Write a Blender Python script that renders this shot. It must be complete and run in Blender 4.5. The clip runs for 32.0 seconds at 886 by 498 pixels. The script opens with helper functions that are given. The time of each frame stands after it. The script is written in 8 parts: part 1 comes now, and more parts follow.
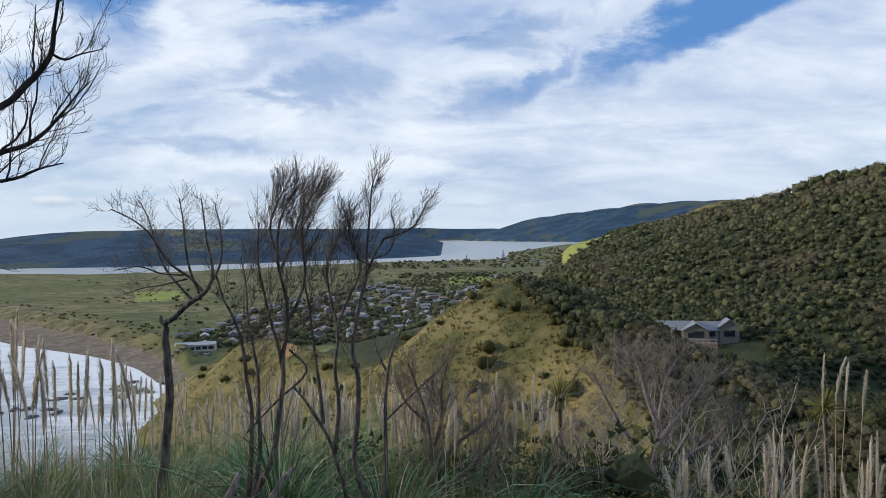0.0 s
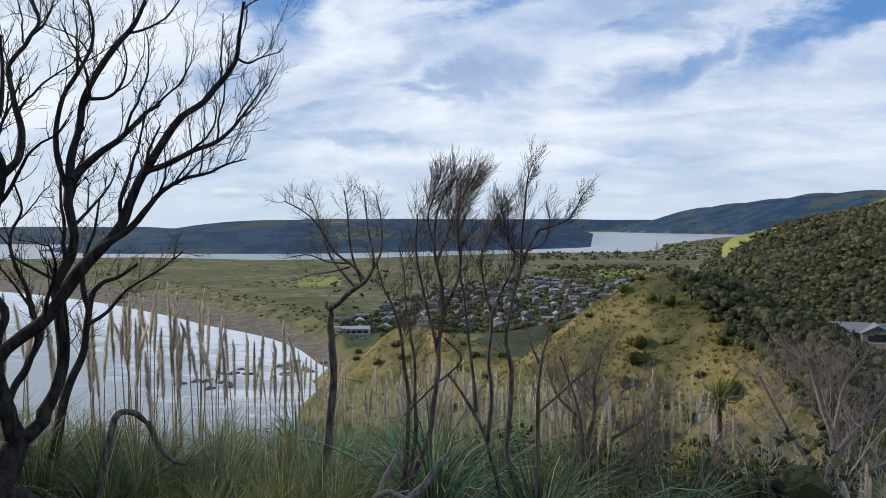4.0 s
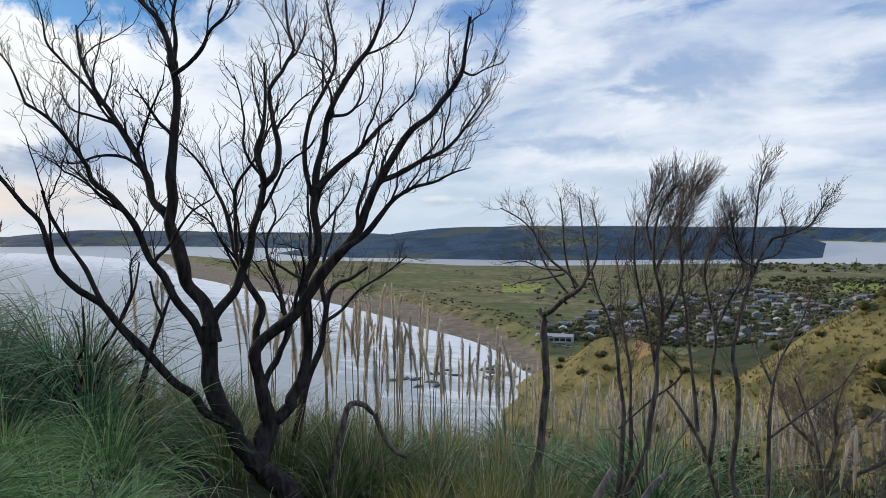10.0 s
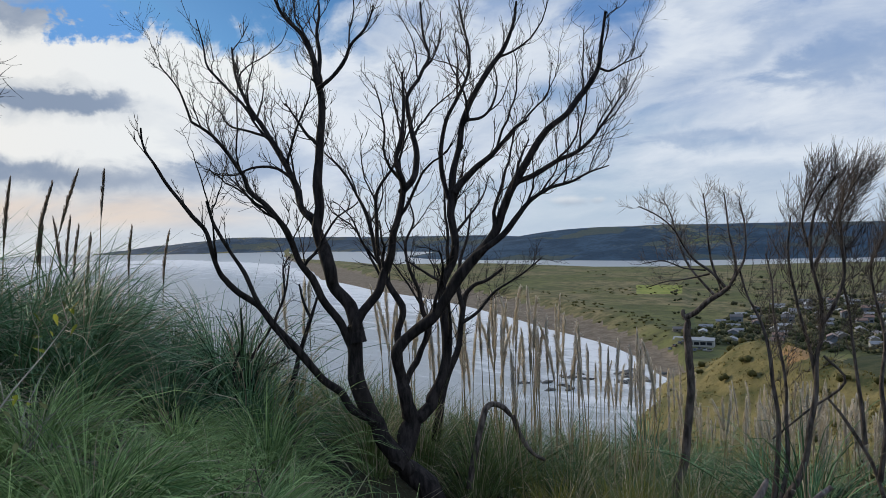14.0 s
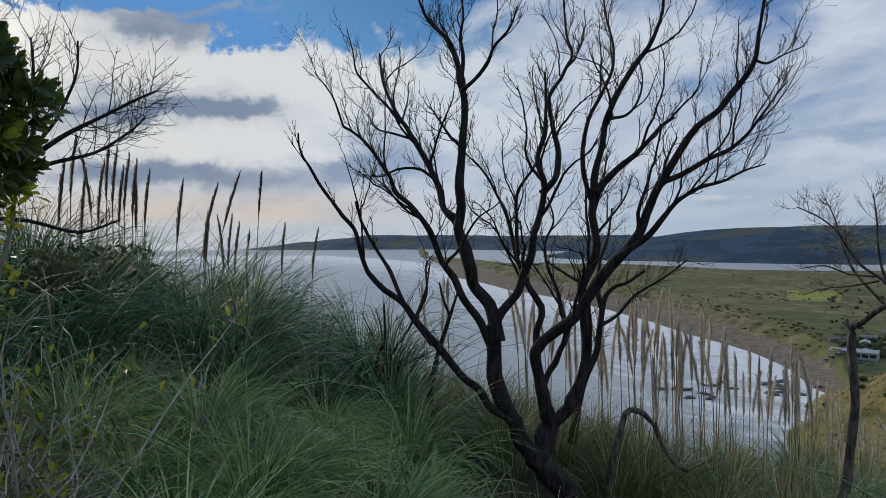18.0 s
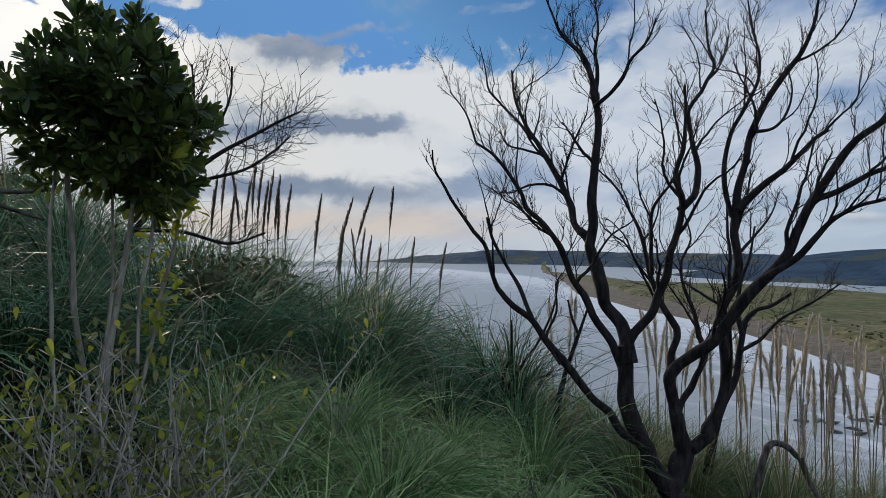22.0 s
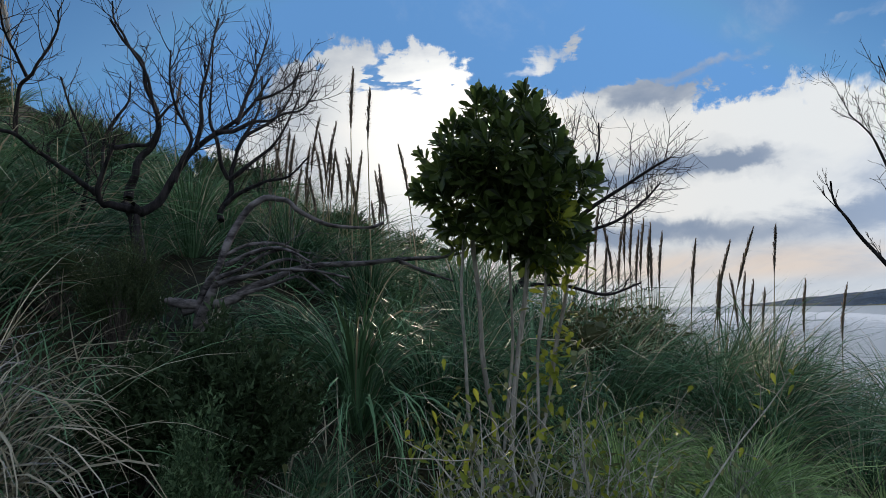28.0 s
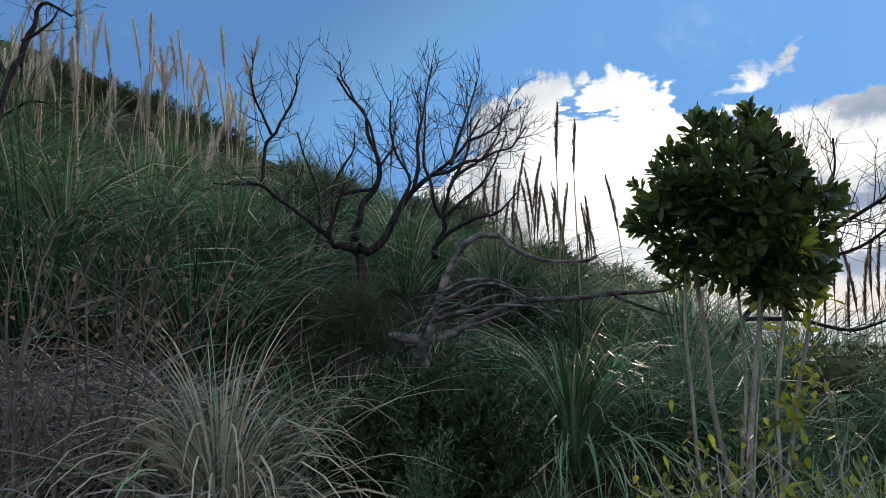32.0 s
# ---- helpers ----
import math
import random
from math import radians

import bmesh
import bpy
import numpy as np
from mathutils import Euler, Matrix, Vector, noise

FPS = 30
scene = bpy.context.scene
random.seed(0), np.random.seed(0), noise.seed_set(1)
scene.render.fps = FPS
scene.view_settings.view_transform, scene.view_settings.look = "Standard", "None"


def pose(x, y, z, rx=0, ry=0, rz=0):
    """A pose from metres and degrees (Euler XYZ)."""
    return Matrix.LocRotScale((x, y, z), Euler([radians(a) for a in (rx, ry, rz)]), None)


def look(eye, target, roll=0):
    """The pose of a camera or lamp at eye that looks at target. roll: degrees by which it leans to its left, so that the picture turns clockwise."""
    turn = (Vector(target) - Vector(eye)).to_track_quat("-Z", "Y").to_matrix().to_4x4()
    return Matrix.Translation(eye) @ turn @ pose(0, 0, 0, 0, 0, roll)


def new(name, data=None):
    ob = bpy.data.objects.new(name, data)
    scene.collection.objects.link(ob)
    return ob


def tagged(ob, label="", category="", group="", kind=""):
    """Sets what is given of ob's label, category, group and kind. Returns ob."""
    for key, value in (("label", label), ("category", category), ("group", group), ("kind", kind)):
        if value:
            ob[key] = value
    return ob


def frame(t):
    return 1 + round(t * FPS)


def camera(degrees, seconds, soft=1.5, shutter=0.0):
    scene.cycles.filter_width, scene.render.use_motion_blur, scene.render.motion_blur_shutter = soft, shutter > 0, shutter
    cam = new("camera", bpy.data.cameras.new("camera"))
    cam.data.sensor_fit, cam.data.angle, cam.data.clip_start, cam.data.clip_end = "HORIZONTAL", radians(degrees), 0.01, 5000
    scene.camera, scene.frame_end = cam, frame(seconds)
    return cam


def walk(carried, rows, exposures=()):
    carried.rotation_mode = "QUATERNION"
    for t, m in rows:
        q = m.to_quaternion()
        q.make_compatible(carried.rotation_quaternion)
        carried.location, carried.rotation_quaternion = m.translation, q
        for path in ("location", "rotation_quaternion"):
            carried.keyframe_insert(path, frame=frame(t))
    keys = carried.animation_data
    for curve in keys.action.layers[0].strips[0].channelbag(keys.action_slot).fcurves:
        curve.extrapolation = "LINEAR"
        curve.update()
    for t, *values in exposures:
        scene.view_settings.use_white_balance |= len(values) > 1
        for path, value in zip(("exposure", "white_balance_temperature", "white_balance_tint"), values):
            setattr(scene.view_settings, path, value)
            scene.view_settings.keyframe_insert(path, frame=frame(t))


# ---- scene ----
cam = camera(64.61, 32.0, soft=0.6)
EYE = 1.6
# seconds; place from the first eye; turn to the left, tilt up, lean
PATH = [
    (0, 0.0037, 0.0002, -0.0001, 0.083, -1.522, 0.894),
    (0.5, -0.0059, 0.0005, 0.0009, 1.721, -1.204, 0.823),
    (1, -0.0134, 0.0008, 0.0017, 2.837, -1.354, 0.571),
    (1.5, -0.0235, 0.0009, 0.0029, 4.400, -2.056, 0.445),
    (2, -0.0328, 0.0034, 0.0067, 6.129, -2.290, 0.520),
    (2.5, -0.0440, 0.0024, 0.0086, 7.675, -1.960, 0.694),
    (3, -0.0505, 0.0032, 0.0099, 9.165, -2.085, 0.861),
    (3.5, -0.0564, 0.0037, 0.0099, 10.701, -2.125, 0.730),
    (5.5, -0.0836, -0.0029, 0.0201, 16.282, -1.804, 0.137),
    (6, -0.0921, -0.0073, 0.0199, 17.644, -1.300, 0.001),
    (6.5, -0.1007, -0.0105, 0.0207, 18.930, -1.301, 0.082),
    (7, -0.1087, -0.0126, 0.0218, 20.425, -1.212, -0.004),
    (7.5, -0.1185, -0.0161, 0.0216, 21.936, -0.908, 0.101),
    (8, -0.1302, -0.0213, 0.0202, 23.269, -1.122, 0.284),
    (8.5, -0.1382, -0.0239, 0.0195, 24.387, -1.381, 0.174),
    (9, -0.1462, -0.0260, 0.0179, 25.771, -0.957, 0.479),
    (9.5, -0.1562, -0.0310, 0.0127, 27.162, -0.923, 0.125),
    (10, -0.1638, -0.0351, 0.0101, 28.733, -1.447, 0.297),
    (10.5, -0.1706, -0.0368, 0.0088, 30.107, -1.360, 0.450),
    (11, -0.1761, -0.0349, 0.0048, 31.228, -1.302, 0.738),
    (11.5, -0.1809, -0.0393, 0.0040, 32.515, -1.517, 0.581),
    (12, -0.1879, -0.0403, 0.0021, 34.005, -1.491, 0.705),
    (12.5, -0.1943, -0.0431, 0.0024, 35.207, -1.209, 0.973),
    (13, -0.2000, -0.0497, 0.0005, 36.333, -1.386, 0.720),
    (13.5, -0.2040, -0.0630, 0.0019, 37.853, -1.559, 0.957),
    (14, -0.2055, -0.0716, 0.0061, 39.250, -1.113, 1.432),
    (14.5, -0.2061, -0.0821, 0.0095, 40.546, -0.798, 0.948),
    (16.5, -0.2140, -0.1054, 0.0119, 45.928, -1.724, 0.996),
    (17, -0.2192, -0.1104, 0.0146, 47.364, -1.928, 0.934),
    (17.5, -0.2266, -0.1156, 0.0162, 48.996, -1.326, 1.097),
    (18, -0.2289, -0.1259, 0.0172, 50.062, -1.000, 0.841),
    (18.5, -0.2342, -0.1335, 0.0172, 51.377, -1.146, 0.813),
    (19, -0.2420, -0.1385, 0.0184, 52.390, -1.059, 0.519),
    (19.5, -0.2536, -0.1418, 0.0205, 53.460, -0.774, 0.610),
    (20, -0.2592, -0.1376, 0.0259, 53.874, -0.927, -0.705),
    (20.5, -0.2572, -0.1435, 0.0270, 55.309, -0.368, -0.408),
    (21, -0.2604, -0.1476, 0.0278, 56.943, 0.114, -0.119),
    (21.5, -0.2618, -0.1561, 0.0266, 58.393, 0.112, -0.047),
    (22, -0.2623, -0.1700, 0.0277, 60.021, 0.258, -0.147),
    (22.5, -0.2719, -0.1755, 0.0335, 61.949, 0.779, -0.257),
    (23, -0.2739, -0.2004, 0.0347, 63.740, 1.338, 0.103),
    (23.5, -0.2806, -0.2152, 0.0399, 66.217, 1.965, 0.821),
    (24, -0.2816, -0.2299, 0.0422, 68.520, 2.586, 1.046),
    (24.5, -0.2844, -0.2414, 0.0450, 70.493, 2.936, 1.284),
    (25, -0.2842, -0.2509, 0.0462, 72.572, 3.036, 0.513),
    (25.5, -0.2870, -0.2631, 0.0492, 75.726, 3.138, 0.330),
    (27.5, -0.2869, -0.2825, 0.0497, 86.144, 4.245, 1.091),
    (28, -0.2880, -0.2889, 0.0510, 88.889, 4.531, 1.733),
    (28.5, -0.2926, -0.2912, 0.0550, 90.439, 4.755, 1.661),
    (29, -0.2924, -0.2922, 0.0517, 92.157, 4.660, 2.180),
    (29.5, -0.2933, -0.2942, 0.0519, 93.951, 4.662, 2.735),
    (30, -0.2925, -0.3060, 0.0523, 95.830, 4.855, 2.138),
    (30.5, -0.2938, -0.3240, 0.0561, 98.328, 5.196, 1.738),
    (31, -0.2943, -0.3379, 0.0576, 101.690, 5.729, 1.730),
    (31.5, -0.2910, -0.3501, 0.0660, 103.697, 6.691, 1.467),
    (32, -0.2995, -0.3542, 0.0684, 105.236, 7.592, 1.265),
]
walk(cam, [(t, pose(x, y, EYE + z, 90 + tilt, lean, turn)) for t, x, y, z, turn, tilt, lean in PATH],
     [(0, 0.05, 6300, 10), (6, 0.05, 6350, 10), (10, 0.02, 6400, 10), (14, -0.2, 6300, 10), (19, -0.52, 6150, 10), (24, -0.40, 6250, 10), (28, -0.27, 6300, 10), (30, -0.13, 6300, 10), (32, 0.12, 6450, 10)])
# ---- sky and sun ----
SUN_AZ, SUN_EL = 88.0, 14.0


def way(az, el):
    """The unit vector towards a bearing (degrees to the left of the first view) and a height (degrees)."""
    a, e = radians(az), radians(el)
    return Vector((-math.sin(a) * math.cos(e), math.cos(a) * math.cos(e), math.sin(e)))


class Nodes:
    """A short hand for node trees."""

    def __init__(self, tree):
        self.tree = tree

    def add(self, kind, **values):
        node = self.tree.nodes.new(kind)
        for key, value in values.items():
            if key in node.inputs:
                self.put(node.inputs[key], value)
        return node

    def put(self, socket, value):
        if isinstance(value, bpy.types.NodeSocket):
            self.tree.links.new(value, socket)
        else:
            socket.default_value = value

    def math(self, op, a, b=0.0, c=0.0, clamp=False):
        node = self.tree.nodes.new("ShaderNodeMath")
        node.operation, node.use_clamp = op, clamp
        for socket, value in zip(node.inputs, (a, b, c)):
            self.put(socket, value)
        return node.outputs[0]

    def vec(self, op, a, b=(0, 0, 0), scale=None):
        node = self.tree.nodes.new("ShaderNodeVectorMath")
        node.operation = op
        self.put(node.inputs[0], a)
        self.put(node.inputs[1], b)
        if scale is not None:
            self.put(node.inputs[3], scale)
        return node.outputs["Value"] if op in ("DOT_PRODUCT", "LENGTH") else node.outputs[0]

    def mix(self, f, a, b, blend="MIX"):
        node = self.tree.nodes.new("ShaderNodeMix")
        node.data_type, node.blend_type = "RGBA", blend
        self.put(node.inputs[0], f)
        self.put(node.inputs[6], a if isinstance(a, bpy.types.NodeSocket) else (*a, 1))
        self.put(node.inputs[7], b if isinstance(b, bpy.types.NodeSocket) else (*b, 1))
        return node.outputs[2]

    def ramp(self, value, low, high, a=0.0, b=1.0):
        node = self.tree.nodes.new("ShaderNodeMapRange")
        node.interpolation_type = "SMOOTHSTEP"
        for socket, v in zip(node.inputs, (value, low, high, a, b)):
            self.put(socket, v)
        return node.outputs[0]

    def noise(self, vector, scale, detail=4.0, rough=0.55, distortion=0.0):
        node = self.tree.nodes.new("ShaderNodeTexNoise")
        for key, v in (("Vector", vector), ("Scale", scale), ("Detail", detail), ("Roughness", rough), ("Distortion", distortion)):
            self.put(node.inputs[key], v)
        return node.outputs[0]


world = bpy.data.worlds.new("sky")
scene.world = world
world.use_nodes = True
world.node_tree.nodes.clear()
g = Nodes(world.node_tree)
ray = g.add("ShaderNodeTexCoord").outputs["Generated"]
part_xyz = g.add("ShaderNodeSeparateXYZ", Vector=ray)
up = part_xyz.outputs[2]
air = world.node_tree.nodes.new("ShaderNodeTexSky")
air.sky_type, air.sun_disc = "NISHITA", False
air.sun_elevation, air.sun_rotation = radians(SUN_EL), radians(-SUN_AZ)
air.air_density, air.dust_density, air.ozone_density = 1.0, 0.6, 2.0
blue = g.vec("MINIMUM", g.vec("MULTIPLY", g.vec("SCALE", air.outputs[0], scale=0.085), (0.55, 0.95, 1.35)), (0.17, 0.40, 0.80))
blue = g.vec("MAXIMUM", blue, (0.115, 0.27, 0.58))
# the clouds, laid out by bearing and height in degrees; noise frays every edge
bearing = g.math("MULTIPLY", g.math("ARCTAN2", g.math("MULTIPLY", part_xyz.outputs[0], -1.0), part_xyz.outputs[1]), 180 / math.pi)
height = g.math("MULTIPLY", g.math("ARCSINE", up), 180 / math.pi)
blue = g.vec("SCALE", blue, scale=g.ramp(bearing, 66, 100, 1.0, 0.88))
lift = g.math("ADD", g.math("MAXIMUM", up, 0.0), 0.30)
flat = g.vec("DIVIDE", ray, g.add("ShaderNodeCombineXYZ", X=lift, Y=lift, Z=1.0).outputs[0])
flat = g.vec("MULTIPLY", flat, (1, 1, 0))
turned = g.add("ShaderNodeMapping", Vector=flat, Rotation=(0, 0, radians(35)), Scale=(0.70, 1.15, 1), Location=(3.1, 1.7, 0)).outputs[0]
big = g.noise(turned, 1.1, 6.0, 0.52, 0.5)
fine = g.noise(turned, 3.6, 7.0, 0.62, 0.4)
dome = g.add("ShaderNodeCombineXYZ", X=bearing, Y=height, Z=0.0).outputs[0]
billow = g.noise(dome, 0.30, 7.0, 0.60, 0.3)
fray = g.noise(g.vec("MULTIPLY", dome, (0.055, 0.16, 0)), 1.0, 6.0, 0.58, 0.6)
sideways = g.math("ADD", g.math("MULTIPLY", g.math("SUBTRACT", fray, 0.5), 26.0), g.math("MULTIPLY", g.math("SUBTRACT", fine, 0.5), 10.0))
upwards = g.math("ADD", g.math("MULTIPLY", g.math("SUBTRACT", billow, 0.5), 3.4), g.math("MULTIPLY", g.math("SUBTRACT", big, 0.5), 5.0))
drifted = g.vec("ADD", dome, g.add("ShaderNodeCombineXYZ", X=sideways, Y=upwards, Z=0.0).outputs[0])


def patches(total, spots, where):
    """Adds soft ellipses: bearing, height, half width, half height, lean, weight."""
    for az, el, wide_, tall_, lean, weight in spots:
        inside = g.add("ShaderNodeMapping", Vector=where, Location=(az, el, 0), Rotation=(0, 0, radians(lean)), Scale=(wide_, tall_, 1))
        inside.vector_type = "TEXTURE"
        total = g.math("ADD", total, g.ramp(g.vec("LENGTH", inside.outputs[0]), 1.25, 0.25, 0.0, weight))
    return total


# the sheet covers the landward sky; towards the sea it ends along a billowing upper edge
rim = g.math("ADD", g.ramp(bearing, 22, 52, 50.0, 15.6), g.ramp(bearing, 80, 90, 0.0, 4.4))
heaped = g.math("ADD", height, g.math("MULTIPLY", g.math("SUBTRACT", billow, 0.5), 7.5))
heaped = g.math("ADD", heaped, g.math("MULTIPLY", g.math("SUBTRACT", fray, 0.5), 6.0))
sheet = g.ramp(g.math("DIVIDE", g.math("SUBTRACT", heaped, rim), g.ramp(bearing, 34, 66, 6.0, 0.9)), 1.0, -1.0)
ends = g.math("ADD", g.math("ADD", bearing, g.math("MULTIPLY", g.math("SUBTRACT", height, 19.5), 0.9)), g.math("MULTIPLY", g.math("SUBTRACT", billow, 0.5), 14.0))
sheet = g.math("MULTIPLY", sheet, g.ramp(ends, 101.0, 99.0))
cover = g.math("ADD", g.math("MULTIPLY", sheet, g.ramp(bearing, 40, 60, 0.33, 0.42)), 0.30)
cover = g.math("ADD", cover, g.math("MULTIPLY", g.math("SUBTRACT", big, 0.5), 0.55))
cover = g.math("ADD", cover, g.math("MULTIPLY", g.math("SUBTRACT", fine, 0.5), 0.38))
cover = g.math("ADD", cover, g.ramp(height, 27, 50, 0.0, 0.14))
GAPS = ((27, 18.0, 6, 4.0, 10, -0.36), (36, 19.0, 5, 3.0, 0, -0.22), (8, 17.8, 5, 2.2, -15, -0.26), (-22, 15.6, 13, 2.5, -20, -0.36), (-7, 11.8, 5, 1.2, -25, -0.16),
        (28, 12.0, 5, 2.6, -20, -0.20), (46, 17.0, 6, 3.0, 0, -0.24), (19, 9.0, 7, 1.4, -10, -0.12), (93, 18.6, 1.4, 2.4, 30, -0.40))
WISPS = ((80.5, 19.6, 6.0, 0.7, -12, 0.19), (75.5, 20.9, 1.6, 0.5, -25, 0.17), (66, 17.6, 5, 0.7, -6, 0.17), (47, 17.4, 5, 1.6, -12, 0.20), (54, 18.8, 4, 0.9, -8, 0.16), (41, 14.5, 4, 1.6, 10, 0.16), (61, 24.0, 5, 1.0, -5, 0.18), (71, 16.6, 4, 0.6, 5, 0.18))
cover = patches(patches(cover, GAPS, drifted), WISPS, drifted)
dense = g.ramp(cover, g.ramp(bearing, 25, 62, 0.24, 0.36), g.ramp(bearing, 25, 62, 0.74, 0.60))
# lit tops and shaded undersides
tone = g.math("ADD", 0.58, g.math("MULTIPLY", g.math("SUBTRACT", g.noise(g.vec("ADD", turned, (0.11, 0.07, 4.0)), 1.6, 6.0, 0.55, 0.4), 0.5), 1.25))
tone = g.math("ADD", tone, g.math("MULTIPLY", g.math("SUBTRACT", fine, 0.5), 0.55))
tone = g.math("ADD", tone, g.math("MULTIPLY", g.math("SUBTRACT", fray, 0.5), g.ramp(bearing, 30, 60, 0.4, 1.5)))
LIT = ((57, 12.2, 11, 3.6, 0, 0.75), (88, 14.0, 12, 6.0, 0, 0.70), (72, 13.4, 9, 1.8, 0, 0.85), (79, 15.0, 8, 2.2, 0, 0.85), (68, 7.4, 10, 1.7, -4, 0.75), (46, 8.5, 8, 2.0, 0, 0.25), (23, 14.6, 5, 2.4, -25, 0.42), (1, 14.0, 6, 2.6, -25, 0.40), (-9, 17.5, 4, 2.0, -15, 0.35), (13, 17.0, 4, 2.0, 0, 0.25), (10, 5.5, 12, 1.3, 3, 0.30))
SHADED = ((67, 10.3, 9, 1.0, -3, -0.75), (72, 4.6, 10, 1.3, 0, -0.55), (56, 5.5, 8, 1.7, 0, -0.40), (8, 11.2, 5, 1.8, -12, -0.50), (-3, 10.2, 5, 1.6, -10, -0.40), (-7, 14.6, 3.5, 1.4, -20, -0.40), (17, 6.8, 7, 1.2, 5, -0.40), (14, 13.0, 5, 1.5, -15, -0.30), (-20, 9.0, 14, 2.2, 4, -0.16))
tone = patches(patches(tone, LIT, drifted), SHADED, drifted)
grey = g.mix(g.ramp(bearing, 50, 68), (0.44, 0.545, 0.72), (0.30, 0.37, 0.49))
white = g.mix(g.ramp(bearing, 48, 72), (0.86, 0.91, 0.97), (0.86, 0.87, 0.86))
cloud = g.mix(g.ramp(tone, 0.12, 0.88), grey, white)
toward = g.vec("DOT_PRODUCT", ray, tuple(way(SUN_AZ, SUN_EL)))
cloud = g.mix(g.math("MULTIPLY", g.ramp(tone, 0.75, 1.3), g.ramp(bearing, 44, 54)), cloud, g.mix(g.ramp(bearing, 60, 80), (0.97, 0.985, 0.975), (1.03, 0.99, 0.92)))
cloud = g.vec("SCALE", cloud, scale=g.ramp(height, 30, 65, 1.0, 1.2))
sky = g.mix(dense, blue, cloud)
# haze over the horizon, a rosy band seaward, a few small heaps
low = g.ramp(height, 6.0, 0.5)
sky = g.mix(g.math("MULTIPLY", low, g.ramp(bearing, 44, 64, 0.72, 0.45)), sky, g.mix(g.math("MULTIPLY", g.ramp(bearing, 30, 52), g.ramp(bearing, 92, 76)), (0.60, 0.70, 0.80), (0.72, 0.76, 0.80)))
HEAPS = ((29.0, 2.5, 1.5, 0.45, 0, 1.0), (26.7, 2.5, 0.8, 0.32, 0, 0.8), (16.7, 2.5, 1.0, 0.5, 0, 1.0), (12.0, 2.3, 1.6, 0.25, 0, 0.5), (34.5, 2.2, 1.6, 0.3, 0, 0.5), (-1.5, 2.0, 2.6, 0.22, 0, 0.5))
heaps = patches(0.0, HEAPS, g.vec("ADD", dome, g.add("ShaderNodeCombineXYZ", X=g.math("MULTIPLY", g.math("SUBTRACT", billow, 0.5), 1.5), Y=g.math("MULTIPLY", g.math("SUBTRACT", billow, 0.5), 0.9), Z=0.0).outputs[0]))
sky = g.mix(g.math("MULTIPLY", heaps, 0.8, clamp=True), sky, g.mix(g.ramp(g.math("SUBTRACT", height, g.math("MULTIPLY", billow, 0.6)), 1.9, 2.5), (0.50, 0.57, 0.67), (0.82, 0.85, 0.88)))
warm = g.math("MULTIPLY", g.ramp(g.math("ABSOLUTE", g.math("SUBTRACT", bearing, 70.0)), 26.0, 3.0), g.math("MULTIPLY", g.ramp(height, 4.2, 2.6), g.ramp(height, 0.6, 2.0)))
sky = g.mix(g.math("MULTIPLY", warm, g.ramp(fray, 0.40, 0.58, 0.25, 0.75)), sky, (0.95, 0.77, 0.62))
halo = g.math("POWER", g.ramp(toward, 0.975, 1.0), 2.0)
sky = g.vec("ADD", sky, g.vec("SCALE", (1.0, 0.93, 0.80), scale=g.math("MULTIPLY", g.math("MULTIPLY", halo, dense), 0.42)))
g.add("ShaderNodeOutputWorld", Surface=g.add("ShaderNodeBackground", Color=sky, Strength=1.0).outputs[0])

sun = new("sun", bpy.data.lights.new("sun", "SUN"))
sun.data.energy, sun.data.angle, sun.data.color = 3.3, radians(3.0), (1.0, 0.84, 0.60)
sun.matrix_world = look(way(SUN_AZ, SUN_EL) * 100, (0, 0, 0))


# ---- materials ----
def material(name, build):
    m = bpy.data.materials.new(name)
    m.use_nodes = True
    m.node_tree.nodes.clear()
    n = Nodes(m.node_tree)
    shader = n.add("ShaderNodeBsdfPrincipled")
    out = n.add("ShaderNodeOutputMaterial", Surface=shader.outputs[0])
    build(n, shader, out)
    return m


def position(n, scale=(1, 1, 1)):
    return n.vec("MULTIPLY", n.add("ShaderNodeNewGeometry").outputs["Position"], scale)


def object_space(n):
    return n.add("ShaderNodeTexCoord").outputs["Object"]


def bump(n, shader, height, strength=0.4, distance=0.01):
    node = n.add("ShaderNodeBump", Height=height, Strength=strength, Distance=distance)
    n.put(shader.inputs["Normal"], node.outputs[0])


def attribute(n, name):
    node = n.add("ShaderNodeAttribute")
    node.attribute_name = name
    return node.outputs["Fac"]


